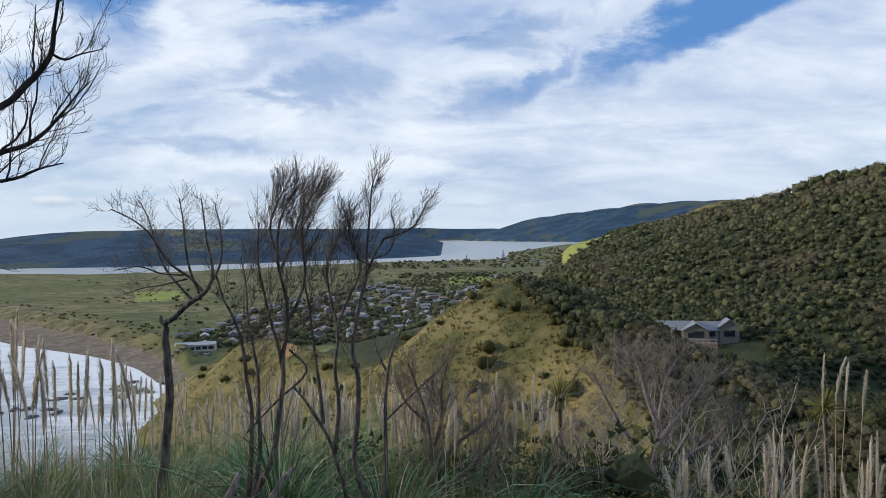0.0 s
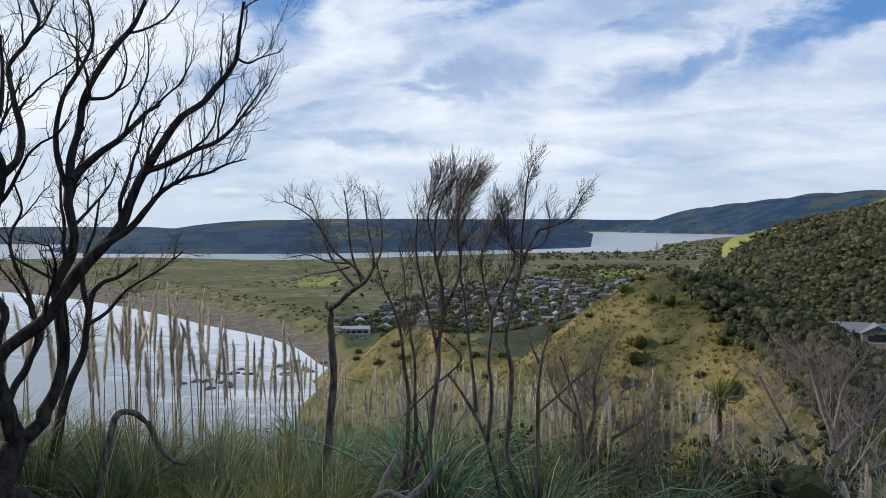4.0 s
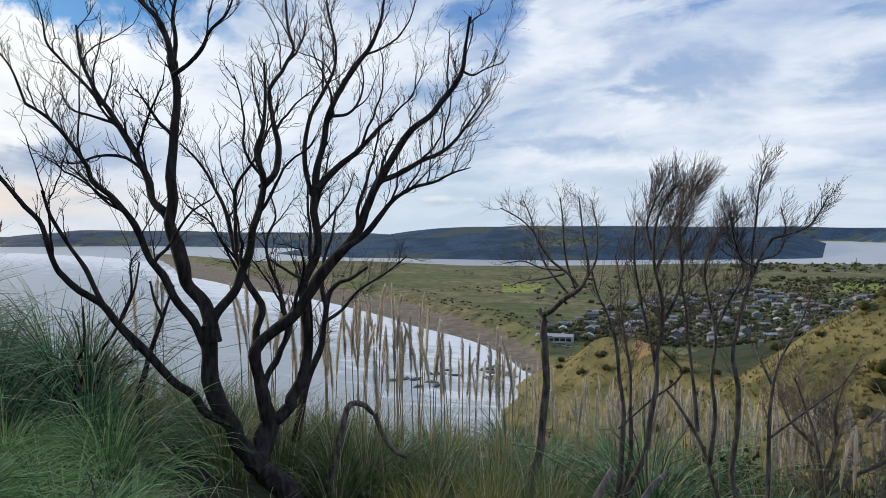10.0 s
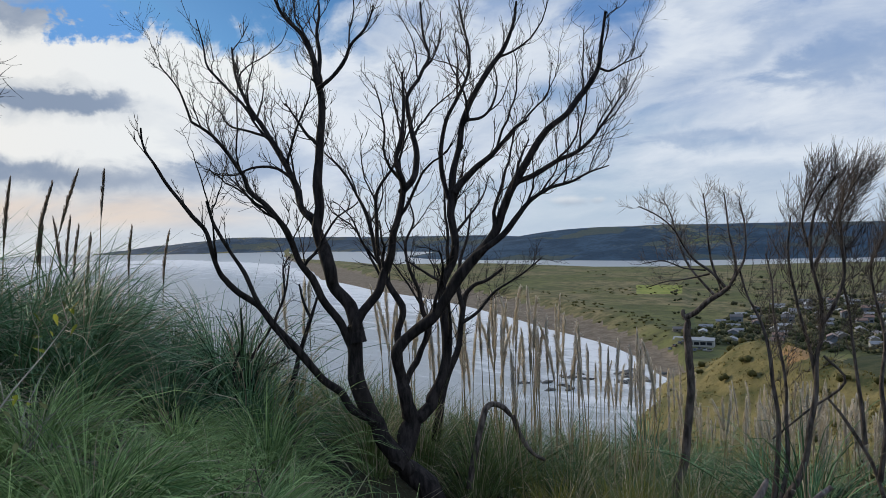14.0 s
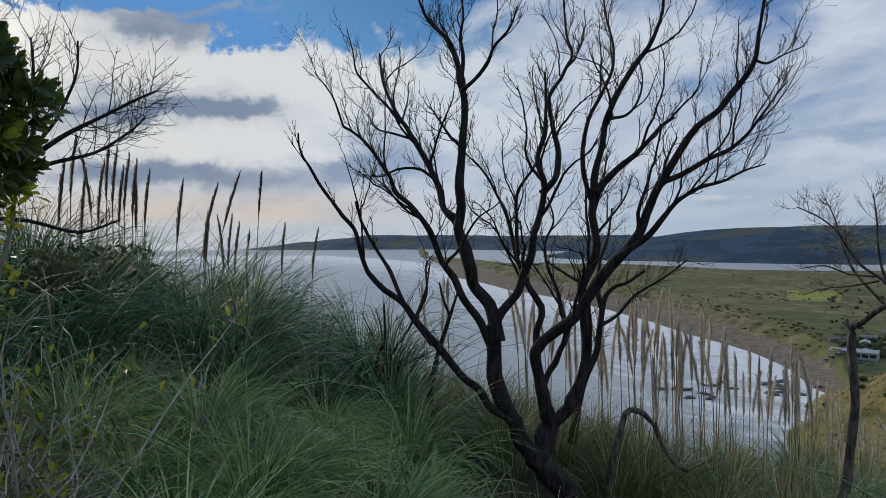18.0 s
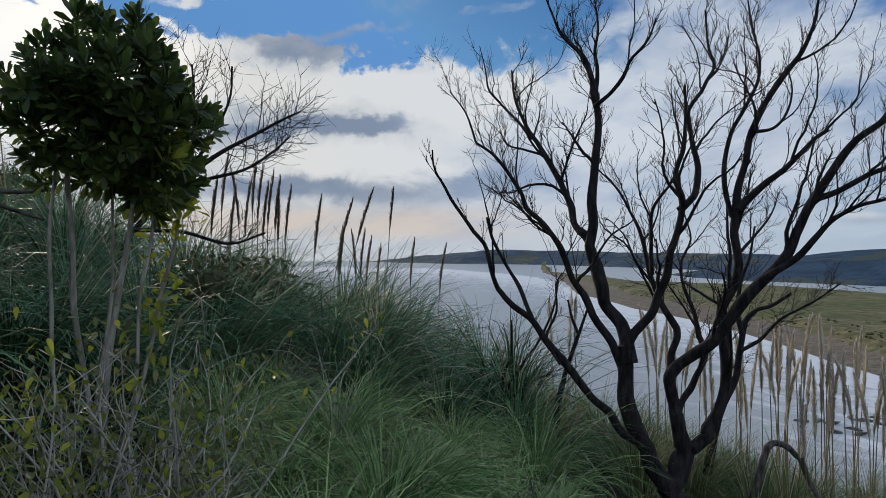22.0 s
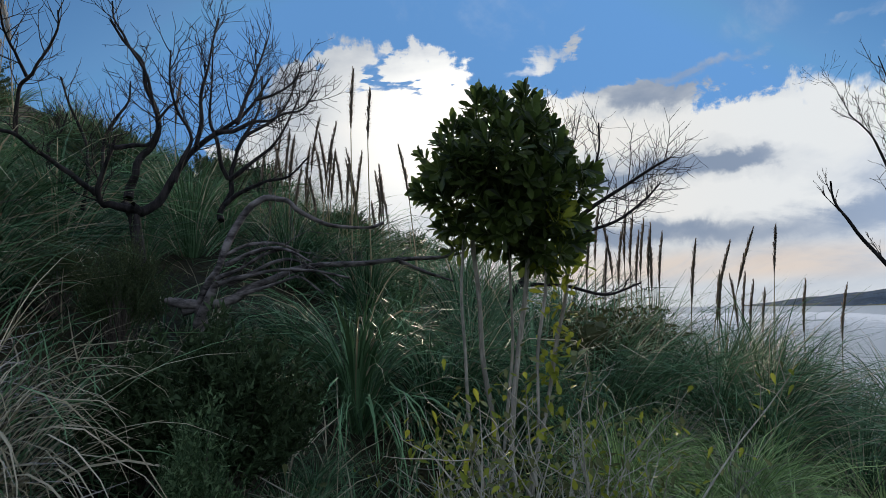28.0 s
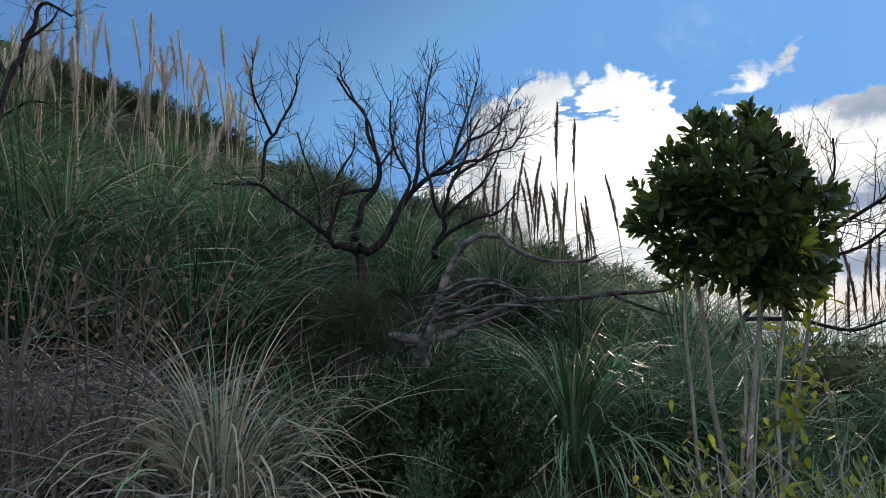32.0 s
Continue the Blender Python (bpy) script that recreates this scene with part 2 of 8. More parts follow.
def ground_build(n, sh, out):
    p = position(n)
    coarse, mid, small = n.noise(p, 0.012, 5), n.noise(p, 0.11, 5, 0.6), n.noise(p, 1.3, 5, 0.65)
    pasture = n.mix(n.ramp(coarse, 0.40, 0.60), (0.155, 0.165, 0.060), (0.27, 0.22, 0.115))
    pasture = n.mix(n.ramp(mid, 0.40, 0.65), pasture, (0.105, 0.105, 0.048))
    pasture = n.mix(n.math('MULTIPLY', n.ramp(n.noise(p, 0.032, 6, 0.7), 0.47, 0.60), 0.65), pasture, (0.085, 0.095, 0.040))
    gold = n.mix(n.ramp(mid, 0.35, 0.62), (0.070, 0.080, 0.030), (0.235, 0.195, 0.082))
    gold = n.mix(n.ramp(small, 0.45, 0.7), gold, (0.15, 0.13, 0.055))
    bush = n.mix(n.ramp(mid, 0.35, 0.65), (0.028, 0.04, 0.018), (0.06, 0.065, 0.03))
    # the haze before the far hills is put into their bluish wood colours
    hazy_far_wood = n.mix(n.ramp(coarse, 0.4, 0.6), (0.021, 0.053, 0.094), (0.043, 0.088, 0.142))
    hazy_far_wood = n.mix(n.ramp(n.noise(p, 0.0045, 4), 0.56, 0.60), hazy_far_wood, n.mix(n.ramp(mid, 0.4, 0.6), (0.055, 0.082, 0.082), (0.10, 0.118, 0.10)))
    hazy_far_wood = n.mix(n.math('MULTIPLY', n.ramp(mid, 0.48, 0.6), 0.4), hazy_far_wood, (0.012, 0.026, 0.034))
    sand = n.mix(n.ramp(mid, 0.35, 0.65), (0.17, 0.135, 0.10), (0.25, 0.205, 0.155))
    sand = n.mix(n.math('MULTIPLY', n.ramp(n.noise(n.vec('MULTIPLY', p, (0.35, 0.35, 0.05)), 1.0, 5, 0.7), 0.48, 0.62), 0.6), sand, (0.085, 0.075, 0.05))
    soil = n.mix(n.ramp(small, 0.35, 0.65), (0.018, 0.018, 0.011), (0.05, 0.045, 0.025))
    meadow = n.mix(n.ramp(mid, 0.3, 0.7), (0.20, 0.24, 0.055), (0.33, 0.34, 0.09))
    clay = n.mix(n.ramp(small, 0.35, 0.65), (0.33, 0.19, 0.085), (0.42, 0.27, 0.13))
    c = pasture
    for name, paint in (("gold", gold), ("bush", bush), ("wood", hazy_far_wood), ("sand", sand), ("soil", soil), ("meadow", meadow), ("clay", clay)):
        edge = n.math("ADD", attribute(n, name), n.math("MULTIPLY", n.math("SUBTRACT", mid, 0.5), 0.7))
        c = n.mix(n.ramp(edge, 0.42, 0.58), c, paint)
    n.put(sh.inputs["Base Color"], c)
    sh.inputs["Roughness"].default_value = 0.95
    sh.inputs["Specular IOR Level"].default_value = 0.15
    bump(n, sh, n.math("ADD", mid, n.math("MULTIPLY", small, 0.2)), 0.9, 1.2)


def water_build(n, sh, out):
    p = position(n)
    foam_near = attribute(n, "surf")
    streak = n.noise(n.vec("MULTIPLY", p, (0.018, 0.05, 0)), 1.0, 6, 0.62, 1.2)
    lines = n.noise(n.vec("MULTIPLY", p, (0.05, 0.12, 0)), 1.0, 6, 0.7, 0.8)
    foam = n.ramp(n.math("ADD", n.math("MULTIPLY", foam_near, 0.34), n.math("ADD", n.math("MULTIPLY", streak, 0.5), n.math("MULTIPLY", lines, 0.5))), 0.60, 0.80)
    # sky glare and glitter on the sea are put into its pale base colour
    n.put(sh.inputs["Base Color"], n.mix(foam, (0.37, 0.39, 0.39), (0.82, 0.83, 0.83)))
    n.put(sh.inputs["Roughness"], n.math("ADD", n.math("MULTIPLY", foam, 0.5), 0.30))
    sh.inputs["IOR"].default_value = 1.333
    bump(n, sh, n.math("ADD", n.noise(n.vec("MULTIPLY", p, (0.10, 0.25, 0)), 1.0, 5, 0.65), foam), 0.25, 1.2)


GROUND = material("ground_cover", ground_build)
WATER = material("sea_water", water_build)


def leafy(name, dark, light, rough_=0.55, through_=0.3, gloss=0.07):
    """Leaf or blade: varied from piece to piece, a little light comes through."""
    def build(n, sh, out):
        rnd = n.add("ShaderNodeNewGeometry").outputs["Random Per Island"]
        grain = n.noise(position(n), 9.0, 3)
        plant = n.add("ShaderNodeObjectInfo").outputs["Random"]
        tone = n.math("ADD", n.math("MULTIPLY", n.math("POWER", rnd, 2.0), 0.95), n.math("MULTIPLY", grain, 0.25))
        c = n.mix(n.math("ADD", tone, n.math("MULTIPLY", n.math("SUBTRACT", plant, 0.5), 0.3), clamp=True), dark, light)
        c = n.mix(n.math("MULTIPLY", plant, 0.18), c, (light[0] * 1.05, light[1] * 0.85, light[2] * 0.55))
        n.put(sh.inputs["Base Color"], c)
        sh.inputs["Roughness"].default_value = rough_
        sh.inputs["Specular IOR Level"].default_value = gloss
        lit = n.add("ShaderNodeBsdfTranslucent", Color=c)
        both = n.add("ShaderNodeMixShader")
        n.put(both.inputs[0], through_)
        n.put(both.inputs[1], sh.outputs[0])
        n.put(both.inputs[2], lit.outputs[0])
        n.put(out.inputs[0], both.outputs[0])
    return material(name, build)


def bark(name, dark, light, scale=30.0, grain=(1, 1, 0.25)):
    def build(n, sh, out):
        p = object_space(n)
        streak = n.noise(n.vec("MULTIPLY", p, grain), scale, 5, 0.65)
        patch = n.noise(p, 3.5, 3)
        c = n.mix(n.ramp(streak, 0.35, 0.7), dark, light)
        c = n.mix(n.math("MULTIPLY", n.ramp(patch, 0.5, 0.75), 0.5), c, light)
        n.put(sh.inputs["Base Color"], c)
        sh.inputs["Roughness"].default_value = 0.88
        sh.inputs["Specular IOR Level"].default_value = 0.2
        bump(n, sh, streak, 0.8, 0.012)
    return material(name, build)


CHARRED = bark("charred_bark", (0.011, 0.010, 0.011), (0.05, 0.043, 0.043))
GREY_BARK = bark("grey_bark", (0.045, 0.038, 0.035), (0.185, 0.16, 0.148))
PALE_WOOD = bark("weathered_wood", (0.14, 0.12, 0.115), (0.33, 0.29, 0.28))
SHRUB_BARK = bark("smooth_shrub_bark", (0.22, 0.205, 0.175), (0.46, 0.43, 0.375))
TWIG_GREY = bark("dry_twig", (0.09, 0.075, 0.065), (0.22, 0.185, 0.165))
PAMPAS = leafy("pampas_blade", (0.017, 0.048, 0.022), (0.21, 0.39, 0.21), 0.52, 0.18, 0.15)
DRY_BLADE = leafy("bleached_blade", (0.24, 0.22, 0.15), (0.66, 0.62, 0.49), 0.6, 0.3)
LITTER = leafy("grey_litter", (0.20, 0.19, 0.185), (0.46, 0.43, 0.42), 0.8, 0.15)
FALLEN_WOOD = bark("silvered_wood", (0.022, 0.020, 0.021), (0.26, 0.235, 0.235), 24.0, (0.4, 0.8, 1.0))
STRAW = leafy("straw_blade", (0.32, 0.27, 0.19), (0.70, 0.63, 0.49), 0.6, 0.3)
SOFT_GRASS = leafy("soft_grass", (0.045, 0.125, 0.030), (0.50, 0.68, 0.30), 0.52, 0.22, 0.15)
LIME_GRASS = leafy("sedge_blade", (0.10, 0.125, 0.03), (0.30, 0.29, 0.09), 0.45, 0.4)
REED = leafy("rank_blade", (0.035, 0.07, 0.022), (0.21, 0.28, 0.11), 0.5, 0.22, 0.2)
PLUME = leafy("plume_down", (0.62, 0.575, 0.51), (0.88, 0.84, 0.76), 0.9, 0.42)
GREY_PLUME = leafy("weathered_plume", (0.48, 0.45, 0.41), (0.76, 0.72, 0.66), 0.9, 0.35)
# plumes against the bright sky: their backlit shade is put into the colour
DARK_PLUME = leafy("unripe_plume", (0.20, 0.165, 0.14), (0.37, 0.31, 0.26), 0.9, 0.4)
STALK = leafy("flower_stalk", (0.30, 0.26, 0.16), (0.54, 0.46, 0.31), 0.6, 0.15)
KARO_LEAF = leafy("glossy_leaf", (0.026, 0.045, 0.014), (0.105, 0.155, 0.040), 0.32, 0.4, 0.4)
YOUNG_LEAF = leafy("young_leaf", (0.16, 0.22, 0.035), (0.38, 0.42, 0.07), 0.4, 0.45)
HEATH = leafy("heath_needles", (0.008, 0.018, 0.009), (0.085, 0.135, 0.068), 0.6, 0.1)
PALE_HEATH = leafy("pale_heath_leaf", (0.045, 0.085, 0.04), (0.20, 0.30, 0.15), 0.5, 0.25)
OLIVE_HEATH = leafy("olive_needles", (0.035, 0.055, 0.028), (0.13, 0.165, 0.085), 0.6, 0.25)
BUSH_LEAF = leafy("bush_leaf", (0.030, 0.042, 0.020), (0.12, 0.135, 0.068), 0.6, 0.25)


# ---- the lie of the land ----
SEA = EYE - 65.0


def wave_noise(x, y, seed=0):
    """Smooth value noise between -1 and 1 for arrays."""
    i, j = np.floor(x), np.floor(y)
    u, v = x - i, y - j
    u, v = u * u * (3 - 2 * u), v * v * (3 - 2 * v)

    def at(a, b):
        h = np.sin(a * 127.1 + b * 311.7 + seed * 74.7) * 43758.5453
        return 2 * (h - np.floor(h)) - 1

    return (at(i, j) * (1 - u) + at(i + 1, j) * u) * (1 - v) + (at(i, j + 1) * (1 - u) + at(i + 1, j + 1) * u) * v


def rough(x, y, scale, octaves=4, seed=0):
    total, amp = 0, 1
    for k in range(octaves):
        total = total + amp * wave_noise(x / scale * 2 ** k, y / scale * 2 ** k, seed + k)
        amp *= 0.5
    return total


def crest(x, y, line, slope, soft=1.0):
    """Height of a hill whose crest runs through (bearing, distance, height over the eye) points and falls away sideways."""
    best = np.full(x.shape, -500.0)
    pts = [(*(way(a, 0) * d).xy, h) for a, d, h in line]
    for (ax, ay, ah), (bx, by, bh) in zip(pts, pts[1:]):
        dx, dy = bx - ax, by - ay
        t = np.clip(((x - ax) * dx + (y - ay) * dy) / (dx * dx + dy * dy), 0, 1)
        away = np.hypot(x - ax - t * dx, y - ay - t * dy)
        best = np.maximum(best, ah + t * (bh - ah) - slope * (np.hypot(away, soft) - soft))
    return best


BEACH = ((-180, 18.0, 20.0, 22.5, 23.9, 26.5, 31.1, 35.7, 40.3, 44.8, 49.3, 51.9, 53, 180), (200, 200, 300, 330, 370, 415, 479, 586, 714, 842, 1125, 2281, 9e4, 9e4))
TOE = ((20.4, 21.7, 24.3, 28.8, 35.7, 44.8, 50.1, 52), (329, 369, 421, 504, 705, 1035, 1759, 2600))
LAGOON = ((-180, -12, -9.8, -7.5, -5.5, -4.8, -0.6, 4, 8.6, 15.2, 21.5, 27.2, 32.5, 35.6, 44.8, 51.4, 60, 180),
          (9e4, 3300, 2890, 2355, 1983, 1560, 1500, 1490, 1440, 1352, 1303, 1330, 1480, 1574, 1673, 2400, 9e4, 9e4))
SPUR = ((21.5, 300, -64), (20.3, 288, -57), (17, 262, -44), (15.4, 247, -36.5), (13.2, 235, -35.2), (10.7, 217, -36.5), (7.1, 197, -38.5), (4.6, 182, -37), (1.8, 168, -27), (-0.6, 160, -20.0), (-2, 156, -16.0), (-5.2, 148, -10.6), (-9.7, 138, -12.7), (-14.1, 124, -17.2), (-20.4, 105, -19.8), (-34, 78, -20))
FOREST_EDGE = ((-180, -40, -32.2, -27.8, -25.6, -22.5, -18.5, -14.2, -10.2, -8), (400, 420, 430, 480, 520, 560, 640, 760, 900, 980))
FOREST_TOP = ((-180, -40, -32.2, -27.8, -25.6, -22.5, -18.5, -14.2, -10.2, -8.6, -7), (30, 36, 29.5, 25.5, 19, 15.6, 6.8, -2.3, -20, -50, -75))
HOUSE_SHELF = ((-9, 330, -34), (-15, 215, -34), (-19.8, 193, -31.5), (-27, 180, -31))
FAR_HILLS = ((-60, 3300, 200), (-30, 3500, 150), (-22.5, 3700, 136), (-16.4, 3900, 142), (-11.5, 4100, 112), (-7.6, 4300, 74), (-5.5, 4400, 30), (-3.9, 4500, -4), (-2.8, 4600, -58))
HEADLAND = ((31, 2500, -12), (29.8, 2280, 6.5), (27.8, 2220, 13), (20, 2100, 15), (12, 2150, 13), (6, 2500, 9), (2.5, 3100, -18), (0.5, 3650, -50))
MEADOW_RIDGE = ((-11.2, 1050, -58), (-12.6, 1000, -14), (-14.3, 960, -3), (-17.4, 900, 9), (-19.8, 850, 15), (-22.2, 800, 28), (-24.5, 780, 26))
WEST_HILLS = ((31, 2700, -16), (36, 3150, 0), (45, 3800, 0), (51, 4200, 12), (56, 4300, 14), (61, 4500, -18), (65, 4700, -56))
BLUE_HILLS = ((-9, 4700, 20), (-4, 4750, 22), (2, 4750, 36), (8, 4750, 30), (16, 4800, 20))


def land(x, y):
    """Ground height at arrays x, y, with the covers that grow there."""
    d = np.hypot(x, y)
    az = np.degrees(np.arctan2(-x, y))
    # the slope underfoot
    rise = -0.5 * x - 0.866 * y
    down = np.maximum(-rise - 7, 0)
    brow = np.maximum(d * np.cos(np.radians(az - 55)) - 7.0, 0)
    near = 0.335 * rise
    near = near - np.where(down < 25, 0.005 * down ** 2, 3.1 + 0.25 * (down - 25))
    near = near - np.where(brow < 14, 0.028 * brow ** 2, 5.5 + 0.78 * (brow - 14))
    near = np.minimum(near, 40 + 0.1 * d) + 0.05 * rough(x, y, 1.7, 3, 5) + 0.25 * rough(x, y, 6, 2, 9) * np.clip(d / 12 - 0.3, 0, 1)
    hump = np.clip((az - 92) / 20, 0, 1)
    near = near + hump * hump * (3 - 2 * hump) * (0.25 * np.clip((d - 1.3) / 1.7, 0, 1) + 0.1 * np.clip((d - 3) / 1.5, 0, 1))
    shoulder = np.clip((az - 87) / 9, 0, 1) * np.clip((121 - az) / 11, 0, 1)
    near = near + shoulder * 0.036 * np.clip(d - 5, 0, 13)
    near = near + np.clip((az - 112) / 26, 0, 1) * 0.105 * np.clip(d - 3.8, 0, 30)
    near = near - EYE
    # the coast
    sea_edge, lagoon = np.interp(az, *BEACH), np.interp(az, *LAGOON)
    toe = np.interp(az, *TOE)
    inland = np.minimum(d - sea_edge, 400)
    bank = np.clip((d - toe) / (0.11 * toe + 6), 0, 1)
    flat = -65 + np.clip(inland * 0.03, -6, 1.6) + np.where((az > 20) & (az < 53), 6.5 * bank * bank * (3 - 2 * bank) - 3.2 * np.clip((d - toe * 1.12) / 120, 0, 1), 3.4)
    flat = flat + np.clip((d - toe) / 40, 0, 1) * (0.9 * rough(x, y, 60, 4, 2))
    flat = np.where(az < 20.0, -61.5 + 0.5 * rough(x, y, 80, 3, 3), flat)
    flat = np.minimum(flat, -65 + np.clip((lagoon - d) * 0.02, -6, 9))
    flat = np.where((az > 52) | (az < -95), -71, flat)
    bumps = rough(x, y, 28, 4, 1)
    gully = rough(x, y, 85, 3, 7)
    spur = crest(x, y, SPUR, 0.85, 5) + 1.3 * bumps + 0.8 * rough(x, y, 11, 2, 17)
    foot = np.interp(az, (-40, -20, -12, -9, -5), (-30, -35, -40, -60, -75))
    brink, ridge = np.interp(az, *FOREST_EDGE), np.interp(az, *FOREST_TOP)
    climb = (d - 170) / (brink - 170)
    hill = np.where(d < brink, foot + (ridge - foot) * climb - np.maximum(170 - d, 0) * 0.25, ridge - 0.3 * (d - brink))
    hill = hill + (3.0 * gully + 1.0 * bumps) * np.clip(d / 150 - 0.6, 0, 1) * np.clip((brink - d) / 120, 0.1, 1)
    hill = np.where((az > 5) | (az < -120), -90, hill)
    shelf = crest(x, y, HOUSE_SHELF, 0.28, 22) + 0.4 * bumps
    far = crest(x, y, FAR_HILLS, 0.34, 50)
    far = far - 8 + 7 * rough(x, y, 420, 4, 4) * np.clip((far + 65) / 60, 0, 1)
    head = np.minimum(crest(x, y, HEADLAND, 0.16, 40) + 1.5 * rough(x, y, 300, 3, 6), -70 + 0.42 * np.radians(az + 0.1) * d)
    back = np.minimum(crest(x, y, MEADOW_RIDGE, 0.6, 30), -66 + 0.9 * np.radians(-9.7 - az) * d) + 0.8 * bumps
    west = np.maximum(crest(x, y, WEST_HILLS, 0.20, 60) + 3 * rough(x, y, 500, 4, 8), crest(x, y, BLUE_HILLS, 0.5, 60) + 4 * rough(x, y, 600, 3, 3))
    stack = np.stack([near, flat, spur, hill, shelf, far, head, west, back])
    h, top = stack.max(0), stack.argmax(0)
    slant = np.degrees(np.arctan2(h, d))
    scrub = (az < -6.1 + 0.8 * rough(x, y, 20, 3, 11)) & (slant > -5.9 + 0.65 * (az + 7) + 1.0 * rough(x, y, 16, 3, 13)) | (az < -15.5 + 3 * rough(x, y, 26, 3, 14))
    cover = {
        "gold": ((top == 2) & ~scrub | (top == 8) & (az < -16) | (top == 1) & (np.abs(az - 3.2) < 2.6) & (np.abs(d - 800) < 42)) * 1.0,
        "bush": (((top == 2) & scrub) | (top == 3) & ~((d > 690) & (d < 1000) & (az > -13.2) & (az < -9.5)) | (top == 4)) * 1.0,
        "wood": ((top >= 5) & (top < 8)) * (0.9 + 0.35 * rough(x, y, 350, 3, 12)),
        "sand": ((top == 1) & (d < toe * 1.03 + 0.4 * (h + 60)) & (az > 20)) * 1.0,
        "soil": (top == 0) * 1.0,
        "meadow": ((top == 8) & (az >= -16) | (top == 3) & (d > 690) & (d < 1000) & (az > -13.2) & (az < -9.5) | (top == 1) & ((np.abs(az + 1.9) < 1.7) & (np.abs(d - 890) < 90) | (np.abs(az - 22.4) < 1.7) & (np.abs(d - 745) < 55))) * 1.0,
        "clay": (np.hypot((az - 12.8) / 0.9, (h + 37.0) / 1.6) < 1) * (top == 2) * 1.0,
    }
    return h + EYE, cover


def ground_at(x, y):
    h, _ = land(np.array([float(x)]), np.array([float(y)]))
    return float(h[0])


def mesh_from(name, verts, faces, mat, smooth=True):
    data = bpy.data.meshes.new(name)
    data.from_pydata([tuple(v) for v in verts] if not isinstance(verts, np.ndarray) else verts.tolist(), [], faces if isinstance(faces, list) else faces.tolist())
    for m in mat if isinstance(mat, (list, tuple)) else [mat]:
        data.materials.append(m)
    if smooth:
        data.shade_smooth()
    return data


def grid_faces(rows, cols, closed=True):
    r, c = np.meshgrid(np.arange(rows - 1), np.arange(cols if closed else cols - 1), indexing="ij")
    c2 = (c + 1) % cols
    return np.stack([r * cols + c, (r + 1) * cols + c, (r + 1) * cols + c2, r * cols + c2], -1).reshape(-1, 4)


def build_ground():
    az = np.concatenate([np.arange(-42, 140, 0.38), np.arange(140, 318, 4.0)])
    dist = np.concatenate([[0.01, 0.3], 0.6 * (4950 / 0.6) ** (np.arange(310) / 309.0)])
    a, d = np.meshgrid(np.radians(az), dist)
    x, y = -np.sin(a) * d, np.cos(a) * d
    z, cover = land(x, y)
    z = np.maximum(z, SEA - 8)
    verts = np.stack([x, y, z], -1).reshape(-1, 3)
    ob = new("ground", mesh_from("ground", verts, grid_faces(len(dist), len(az))[:, ::-1], GROUND))
    for key, values in cover.items():
        ob.data.attributes.new(key, "FLOAT", "POINT").data.foreach_set("value", np.clip(values, 0, 1.3).astype(np.float32).ravel())
    return tagged(ob, "grassy coastal hillside, scrubby spurs, dunes and flat farmland", "ground", kind="structure")


def build_sea():
    az = np.arange(-40, 130, 0.6)
    dist = 60 * (4960 / 60) ** (np.arange(130) / 129.0)
    a, d = np.meshgrid(np.radians(az), dist)
    verts = np.stack([-np.sin(a) * d, np.cos(a) * d, np.full(a.shape, SEA)], -1).reshape(-1, 3)
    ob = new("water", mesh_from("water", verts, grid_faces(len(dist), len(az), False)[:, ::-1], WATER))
    edge = np.interp(np.degrees(a), (20, 22.5, 23.9, 26.5, 31.1, 35.7, 40.3, 44.8, 49.3, 51.9, 60, 90), (300, 330, 370, 415, 479, 586, 714, 842, 1125, 1700, 2600, 3500))
    off = (edge - d) / edge
    surf = np.where((np.degrees(a) > 19) & (off > -0.05), np.clip(1 - np.abs(off) / 0.75, 0, 1), 0)
    ob.data.attributes.new("surf", "FLOAT", "POINT").data.foreach_set("value", surf.astype(np.float32).ravel())
    return tagged(ob, "silvery sea with white surf and a calm estuary", "water", kind="structure")


build_ground()
build_sea()


# ---- building kit ----
def thing(name, place, label, category, turn=0.0, group=""):
    ob = new(name)
    ob.empty_display_size = 0.2
    ob.matrix_world = pose(*place, 0, 0, turn)
    return tagged(ob, label, category, group)


def part(name, data, parent, label="", m=None):
    ob = new(name, data)
    ob.parent = parent
    if m is not None:
        ob.matrix_basis = m
    return tagged(ob, label) if label else ob


